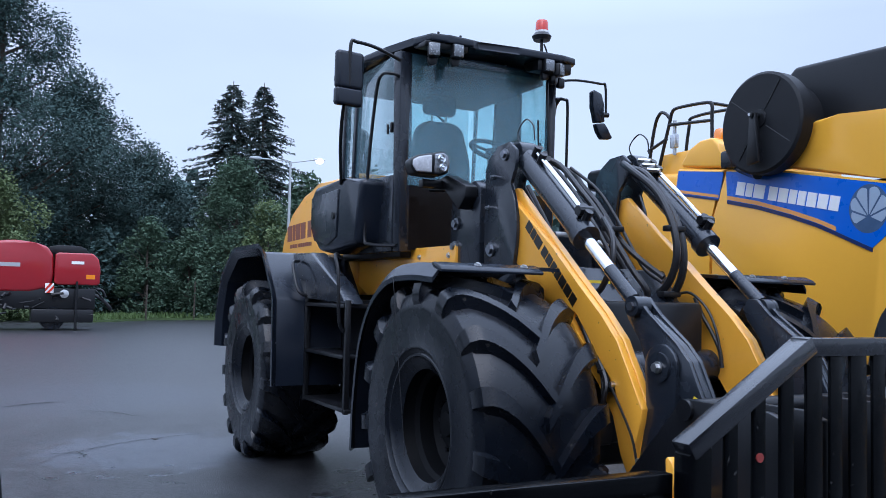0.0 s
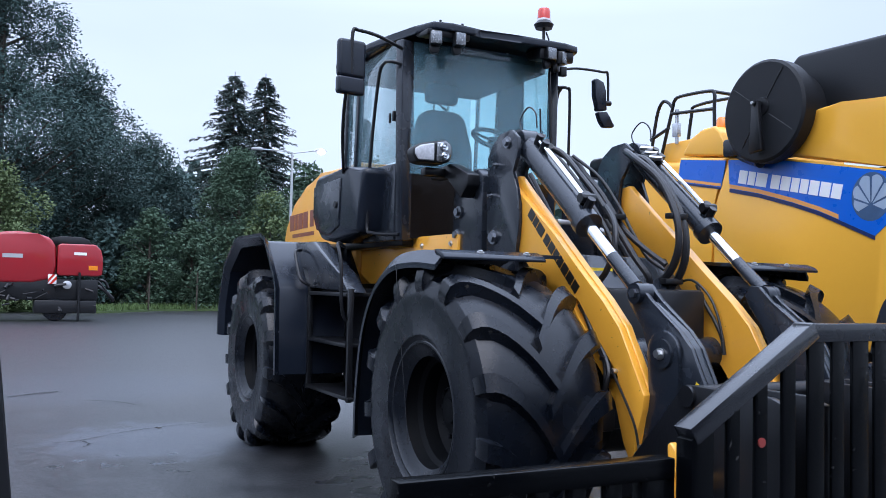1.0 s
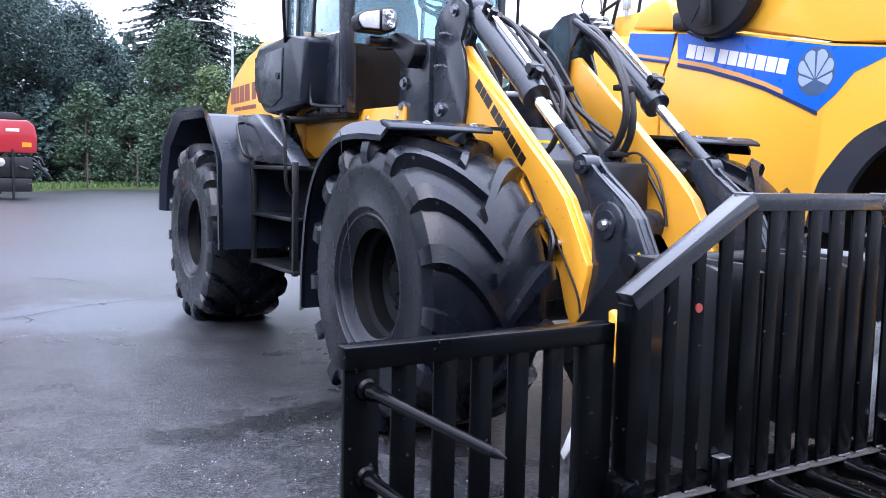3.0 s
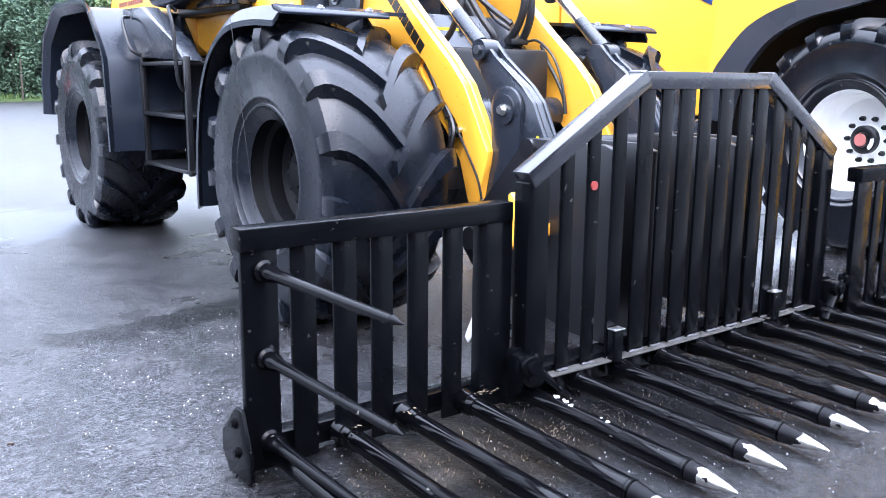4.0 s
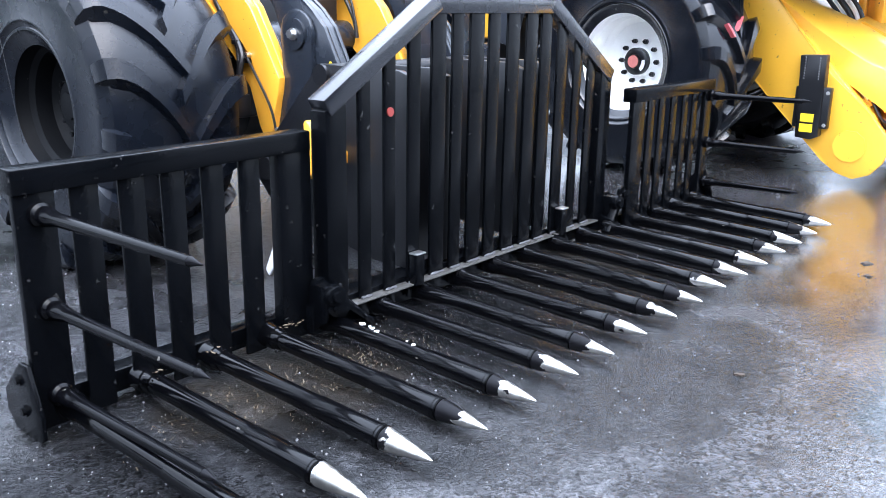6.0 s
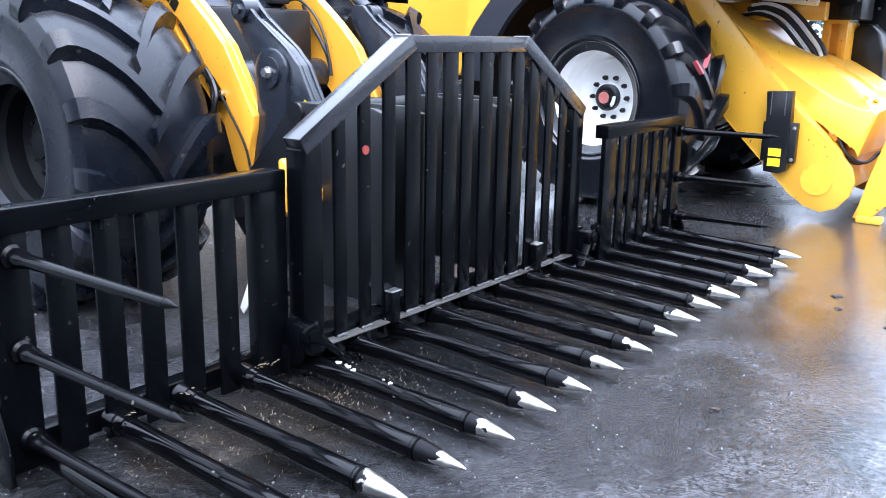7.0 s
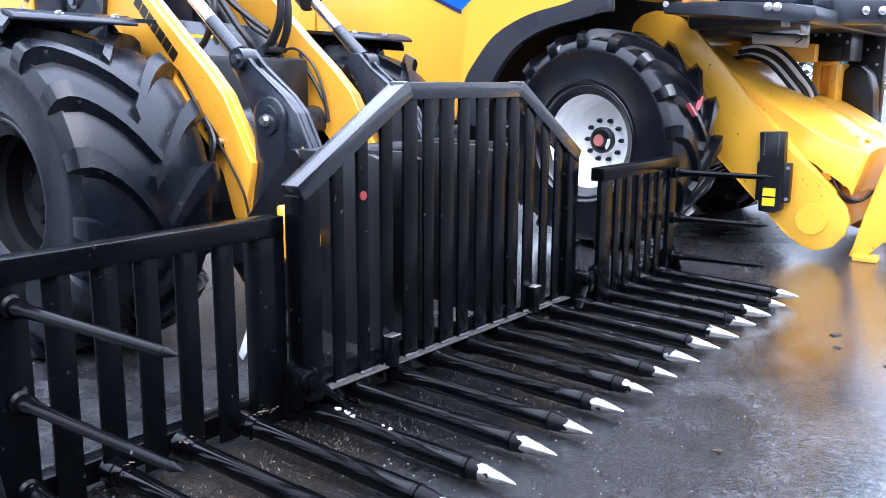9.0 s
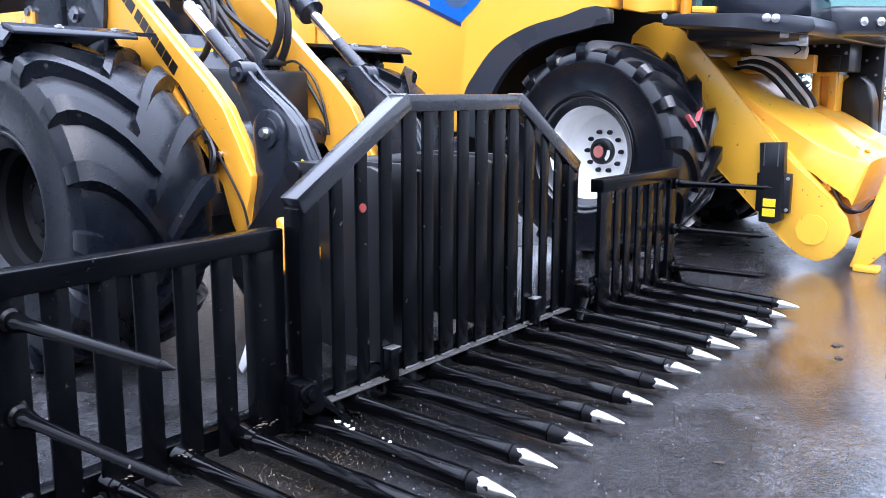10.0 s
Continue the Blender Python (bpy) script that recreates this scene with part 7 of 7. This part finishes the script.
prism(bm, [(3.7, -2.95), (4.05, -3.5), (5.1, -3.5), (5.45, -2.95), (5.45, -1.65), (3.7, -1.65)], 3.55, 3.75, "z", 0.05, seg=3)
part("cab_roof", bm, BLACK, hc)
bm = B()
box(bm, 4.3, 4.85, -2.5, -2.35, 2.3, 3.1, 0.05)
box(bm, 4.3, 4.85, -2.9, -2.4, 2.2, 2.4, 0.05)
box(bm, 3.82, 5.3, -2.2, -1.8, 2.0, 2.3, 0.02)
part("cab_seat", bm, SEAT, hc)
# feeder house
side = [(-1.72, 1.825), (-1.64, 1.89), (-1.52, 1.955), (-1.38, 1.975), (-1.26, 1.945), (-1.175, 1.87), (-1.15, 1.76), (-1.20, 1.55), (-1.55, 1.20), (-2.01, 0.74), (-2.60, 0.165), (-2.72, 0.08), (-2.85, 0.045), (-2.97, 0.09), (-3.05, 0.19), (-3.08, 0.30), (-3.046, 0.416), (-2.91, 0.565), (-2.59, 0.83), (-2.0, 1.525)]
bm = B()
prism(bm, side, 3.85, 3.91, "x", 0.008)
feed = part("feeder_side", bm, FEEDER_YELLOW, comb, "yellow feeder house side plate")
again(feed, Matrix.Translation((1.42, 0, 0)))
bm = B()
prism(bm, [(-1.45, 1.70), (-1.72, 1.68), (-2.35, 1.12), (-2.94, 0.52), (-2.98, 0.2), (-2.6, 0.20), (-2.0, 0.78), (-1.3, 1.5)], 3.90, 5.28, "x", 0.01)
part("feeder_house", bm, FEEDER_YELLOW, comb, "yellow sloping feeder house")
# the top cover falls away towards its near side
bm = B()
cover_line = [(-1.50, 1.66, 0.0), (-1.83, 1.604, 0.0), (-2.0, 1.515, 0.02), (-2.157, 1.427, 0.05), (-2.368, 1.323, 0.10), (-2.673, 1.195, 0.16), (-2.85, 1.095, 0.16), (-3.02, 0.985, 0.11), (-3.13, 0.91, 0.05), (-3.155, 0.86, 0.02)]
rows_ = []
for y, z, fall in cover_line:
    sec = [(3.965, z - 0.36), (3.965, z - fall - 0.02), (3.98, z - fall), (4.08, z - 0.62 * fall), (4.2, z - 0.25 * fall), (4.36, z - 0.04 * fall), (5.2, z), (5.235, z - 0.02), (5.235, z - 0.36)]
    rows_.append([bm.verts.new((x, y + (0.10 if k in (0, 8) else 0.0), zz)) for k, (x, zz) in enumerate(sec)])
for a, b in zip(rows_, rows_[1:]):
    for k in range(9):
        bm.faces.new((a[k], a[(k + 1) % 9], b[(k + 1) % 9], b[k]))
bm.faces.new(rows_[0])
bm.faces.new(rows_[-1][::-1])
cover = part("feeder_cover", bm, FEEDER_YELLOW, comb, "yellow top cover of the feeder house", sharp=40)
bm = B()
for dx, y, z in ((0.12, -3.03, 0.945), (0.20, -3.09, 0.92), (0.14, -3.12, 0.87)):
    bolt(bm, (3.98 + dx, y, z), (0, -0.5, 0.86), 0.016, 0.016)
part("cover_bolt", bm, FEEDER_YELLOW, cover)
bm = B()
prism(bm, [(-2.70, 0.60), (-3.10, 0.84), (-3.12, 0.80), (-2.74, 0.50)], 4.02, 4.05, "x", 0.006)
prism(bm, [(-2.92, 0.74), (-3.02, 0.80), (-3.08, 0.62), (-2.98, 0.56)], 3.985, 4.03, "x", 0.006)
part("hose_bracket", bm, FEEDER_YELLOW, comb, "yellow hose bracket plate")
for x in (4.45, 4.52):
    bm = B()
    prism(bm, [(-2.60, 1.235), (-2.85, 1.105), (-3.0, 1.008), (-3.0, 0.99), (-2.85, 1.085), (-2.60, 1.215)], x, x + 0.008, "x", 0.002)
    part("cover_seam", bm, COMBINE_YELLOW, cover)
bm = B()
rod(bm, (3.95, -1.44, 1.71), (5.25, -1.44, 1.71), 0.215, n=28)
part("feeder_drum", bm, FEEDER_YELLOW, comb, "rounded yellow rear end of the feeder house")
bm = B()
rod(bm, (3.85, -2.80, 0.30), (3.837, -2.80, 0.30), 0.125, n=10)
part("bearing_plate", bm, FEEDER_YELLOW, comb, "round yellow bearing plate")
bm = B()
prism(bm, [(-2.37, 0.98), (-2.57, 0.99), (-2.575, 0.78), (-2.58, 0.36), (-2.52, 0.33), (-2.40, 0.34), (-2.385, 0.78)], 3.76, 3.85, "x", 0.01)
box(bm, 3.78, 3.85, -2.63, -2.36, 0.42, 0.74, 0.01)
sb = part("sensor_box", bm, BLACK, comb, "black box with two yellow labels")
for z in (0.50, 0.42):
    bm = B()
    box(bm, 3.755, 3.76, -2.53, -2.43, z - 0.032, z + 0.032, 0)
    part("yellow_label", bm, LABEL_YELLOW, sb)
bm = B()
for y in (-2.42, -2.53):
    for k in range(9):
        rod(bm, (3.757, y, 0.80 + 0.02 * k), (3.752, y + 0.004, 0.808 + 0.02 * k), 0.004, n=5)
for y, z in ((-2.61, 0.70), (-2.61, 0.45), (-2.4, 0.40), (-2.56, 0.38)):
    bolt(bm, (3.775, y, z), (-1, 0, 0), 0.010, 0.012)
part("box_bolt", bm, STEEL, sb)
# front adapter with hook foot
bm = B()
prism(bm, [(-3.30, 0.85), (-3.40, 0.90), (-3.56, 0.50), (-3.48, 0.26), (-3.34, 0.19), (-3.20, 0.02), (-3.08, 0.02), (-3.12, 0.14), (-3.17, 0.36)], 3.92, 3.98, "x", 0.01)
prism(bm, [(-3.30, 0.85), (-3.40, 0.90), (-3.56, 0.50), (-3.48, 0.26), (-3.34, 0.19), (-3.20, 0.02), (-3.08, 0.02), (-3.12, 0.14), (-3.17, 0.36)], 5.2, 5.26, "x", 0.01)
prism(bm, [(-3.28, 0.82), (-3.40, 0.88), (-3.53, 0.5), (-3.49, 0.45), (-3.38, 0.80), (-3.28, 0.77)], 3.97, 5.21, "x", 0.01)
box(bm, 3.97, 5.21, -3.33, -3.2, 0.16, 0.30, 0.02)
box(bm, 3.86, 4.0, -3.30, -3.12, 0.0, 0.05, 0.01)
part("feeder_front", bm, FEEDER_YELLOW, comb, "yellow feeder face frame with hook foot")
bm = B()
for k in range(4):
    rod(bm, (4.02 + 0.05 * k, -2.72 - 0.04 * k, 0.78 - 0.03 * k), (4.0 + 0.05 * k, -2.86 - 0.04 * k, 0.66 - 0.03 * k), 0.022, n=10)
part("hose_coupling", bm, STEEL, comb)
for k in range(3):
    bm = B()
    tube(bm, [(4.02 + 0.04 * k, -2.88, 0.64), (4.0 + 0.05 * k, -2.98, 0.5 - 0.03 * k), (4.05 + 0.06 * k, -3.1, 0.45), (4.2 + 0.05 * k, -3.15, 0.52)], 0.012, 8, 5)
    part("feeder_hose", bm, HOSE, comb)
# gear under the cab
bm = B()
box(bm, 4.0, 5.95, -1.98, -1.52, 1.76, 1.90, 0.02)
part("underfloor", bm, COMBINE_GREY, comb)
bm = B()
box(bm, 4.60, 4.72, -2.52, -1.50, 1.545, 1.70, 0.012)
part("floor_beam", bm, FEEDER_YELLOW, comb, "yellow floor beam under the cab")
bm = B()
box(bm, 5.6, 5.72, -2.87, -2.55, 0.75, 1.82, 0.01)
lad = part("ladder", bm, BLACK, comb, "folded black access ladder")
bm = B()
for k in range(6):
    for y in (-2.72, -2.81):
        bolt(bm, (5.6, y, 0.9 + 0.155 * k + (0.02 if y < -2.75 else 0)), (-1, 0, 0), 0.009, 0.012)
part("ladder_bolt", bm, STEEL, lad)
bm = B()
rod(bm, (4.5, -2.025, 1.757), (4.5, -2.48, 1.711), 0.054, n=24)
part("silver_tube", bm, WHITE, comb, "bright steel tube under the cab")
bm = B()
tube(bm, [(4.42, -2.03, 1.80), (4.42, -2.20, 1.775), (4.42, -2.40, 1.77), (4.42, -2.45, 1.735), (4.43, -2.40, 1.70)], 0.006, 8, 5)
part("sensor_cable", bm, HOSE, comb)
for dy, dz, r, mtl, nm in ((0.0, 0.0, 0.021, WHITE, "silver_hose"), (0.032, -0.034, 0.024, HOSE, "black_hose"), (-0.030, 0.012, 0.018, HOSE, "black_hose"), (0.058, -0.062, 0.012, WHITE, "silver_hose"), (0.082, -0.085, 0.018, HOSE, "black_hose")):
    bm = B()
    tube(bm, [(4.5, -1.93 + dy, 1.665 + dz), (4.5, -2.06 + dy, 1.685 + dz), (4.5, -2.20 + dy, 1.645 + dz), (4.5, -2.315 + dy, 1.562 + dz), (4.5, -2.418 + dy, 1.45 + dz), (4.5, -2.518 + dy, 1.33 + dz), (4.5, -2.56 + dy, 1.25 + dz)], r, 10, 6)
    part(nm, bm, mtl, comb)
# yellow bracket with a slot, black control box, round guard
bm = B()
for y0_, y1_ in ((-2.48, -2.41), (-2.62, -2.55)):
    box(bm, 4.98, 5.06, y0_, y1_, 1.16, 1.53, 0.006)
box(bm, 4.98, 5.06, -2.62, -2.41, 1.52, 1.56, 0.006)
box(bm, 5.05, 5.4, -2.62, -2.40, 1.16, 1.54, 0.006)
part("yellow_bracket", bm, FEEDER_YELLOW, comb, "yellow slotted bracket")
bm = B()
box(bm, 4.95, 5.4, -2.72, -2.36, 1.56, 1.84, 0.015)
box(bm, 4.90, 4.95, -2.66, -2.54, 1.58, 1.70, 0.008)
ctl = part("control_box", bm, BLACK, comb, "black control box under the cab")
bm = B()
for y, z in ((-2.42, 1.79), (-2.52, 1.79), (-2.62, 1.78), (-2.69, 1.72), (-2.40, 1.60)):
    bolt(bm, (4.95, y, z), (-1, 0, 0), 0.010, 0.012)
part("box_bolt", bm, STEEL, ctl)
bm = B()
prism(bm, [(-2.60, 0.95), (-2.60, 1.46), (-2.66, 1.53), (-2.75, 1.53), (-2.83, 1.46), (-2.88, 1.30), (-2.90, 0.95)], 5.22, 5.5, "x", 0.03, seg=3)
part("round_guard", bm, BLACK, comb, "black rounded guard")
bm = B()
box(bm, 5.9, 6.3, -3.2, -2.9, 1.1, 1.42, 0.02)
part("side_step", bm, COMBINE_YELLOW, comb)

# ---- red round baler ----
bal = tagged(empty("round_baler", -2.6, 29.8, 0), "red round baler with dark running gear, parked on asphalt", "baler")
bm = B()
prism(bm, [(0.62, 1.46), (0.82, 1.62), (0.89, 1.95), (0.86, 2.65), (0.66, 2.97), (0.25, 3.09), (-0.35, 3.17), (-0.9, 3.12), (-1.45, 2.92), (-1.85, 2.5), (-1.95, 1.9), (-1.7, 1.5), (-0.8, 1.33), (0.1, 1.34)], -0.75, 0.75, "y", 0.12, seg=3)
part("baler_body", bm, RED_PAINT, bal, "rounded red side panels")
bm = B()
prism(bm, [(0.90, 1.68), (0.91, 2.70), (1.0, 2.77), (2.16, 2.77), (2.36, 2.58), (2.44, 2.2), (2.42, 1.66), (2.3, 1.62), (1.0, 1.62)], -0.78, 0.70, "y", 0.09, seg=3)
rearp = part("net_box", bm, RED_PAINT, bal, "red net wrap box")
bm = B()
prism(bm, [(0.75, 2.74), (0.72, 2.98), (1.0, 3.05), (1.75, 3.04), (1.95, 2.95), (2.1, 2.74)], -0.35, 0.5, "y", 0.02)
part("box_lid", bm, BLACK, rearp)
bm = B()
box(bm, 1.45, 1.87, -0.79, -0.785, 2.37, 2.47, 0)
part("brand_bar", bm, BRAND_WHITE, rearp, "plain white bar in place of a brand name")
bm = B()
box(bm, -1.55, -1.0, -0.76, -0.752, 2.28, 2.42, 0)
box(bm, -0.85, -0.2, -0.76, -0.752, 2.22, 2.36, 0)
part("brand_bar", bm, mat("grey_decal", (0.35, 0.35, 0.36), 0.4), bal, "plain pale bar in place of a brand name")
bm = B()
box(bm, 1.95, 2.25, -0.79, -0.785, 1.84, 2.0, 0)
part("number_label", bm, AMBER, rearp, "plain orange label")
bm = B()
box(bm, 0.62, 0.9, -0.86, -0.84, 1.32, 1.66, 0.005)
sgn = part("marker_board", bm, WHITE, bal, "white and red striped marker board")
bm = B()
prism(bm, [(0.62, 1.36), (0.86, 1.66), (0.76, 1.66), (0.62, 1.48)], -0.865, -0.86, "y", 0)
prism(bm, [(0.66, 1.32), (0.9, 1.60), (0.9, 1.48), (0.76, 1.32)], -0.865, -0.86, "y", 0)
part("marker_stripe", bm, RED_LENS, sgn)
bm = B()
box(bm, -1.9, 2.3, -0.7, 0.7, 0.75, 1.5, 0.05)
box(bm, 0.2, 2.25, -0.85, 0.5, 0.28, 0.75, 0.05)
rnd = random.Random(19)
for k in range(26):
    x, z = rnd.uniform(-1.7, 2.2), rnd.uniform(0.5, 1.3)
    rod(bm, (x, -0.8, z), (x + rnd.uniform(-0.45, 0.45), -0.82 - rnd.random() * 0.1, z + rnd.uniform(-0.2, 0.25)), rnd.uniform(0.02, 0.07), n=8)
part("running_gear", bm, BLACK, bal, "black frame and pick-up gear")
bm = B()
tube(bm, [(2.2, -0.5, 1.3), (2.5, -0.55, 1.15), (2.8, -0.5, 0.85), (2.85, -0.4, 0.75)], 0.07, 10)
tube(bm, [(2.2, -0.2, 1.5), (2.55, -0.2, 1.45), (2.7, -0.2, 1.2)], 0.05, 8)
tube(bm, [(2.1, -0.6, 1.55), (2.35, -0.62, 1.4), (2.6, -0.6, 1.1)], 0.03, 8)
part("drawbar", bm, BLACK, bal)
bm = B()
lathe(bm, [(0.14, 0), (0.15, 0.04), (0.06, 0.06), (0.01, 0.06)], 20, pose(1.25, -0.86, 1.3, 0, 0, -90))
part("round_cover", bm, STEEL, bal)
bm = B()
rod(bm, (1.65, -0.88, 0.0), (1.65, -0.88, 1.75), 0.045, n=8)
part("support_leg", bm, BLACK, bal)
for x, r in ((-1.75, 0.55), (0.9, 0.42)):
    bm = B()
    lathe(bm, [(r * 0.5, -0.22), (r * 0.95, -0.22), (r, -0.15), (r, 0.15), (r * 0.95, 0.22), (r * 0.5, 0.22)], 32, pose(0, 0, 0, 0, 0, 90), caps=True)
    w_ = part("baler_wheel", bm, RUBBER, bal, "black rubber tyre")
    w_.location = (x, -0.5, r)
    w2 = again(w_, Matrix.Translation((x, 0.5, r)))

# leaning dark steel bar near the camera's first place
bm = B()
prism(bm, [(-0.05, 0.0), (0.05, 0.0), (0.05, 1.38), (-0.05, 1.38)], -0.03, 0.03, "y", 0.006, pose(0, 0, 0, 0, -6.2, 0))
o = part("steel_bar", bm, BLACK)
o.location = (-3.325, -2.6, 0.004)
tagged(o, "dark steel upright leaning on the yard", "steel bar")

bm = B()
prism(bm, [(-1.345, 0.0), (-1.318, 0.03), (-1.405, 0.205), (-1.44, 0.19), (-1.42, 0.10)], -0.715, -0.70, "x", 0.003)
tagged(part("white_strip", bm, WHITE), "short white plastic strip standing on the asphalt", "strip")
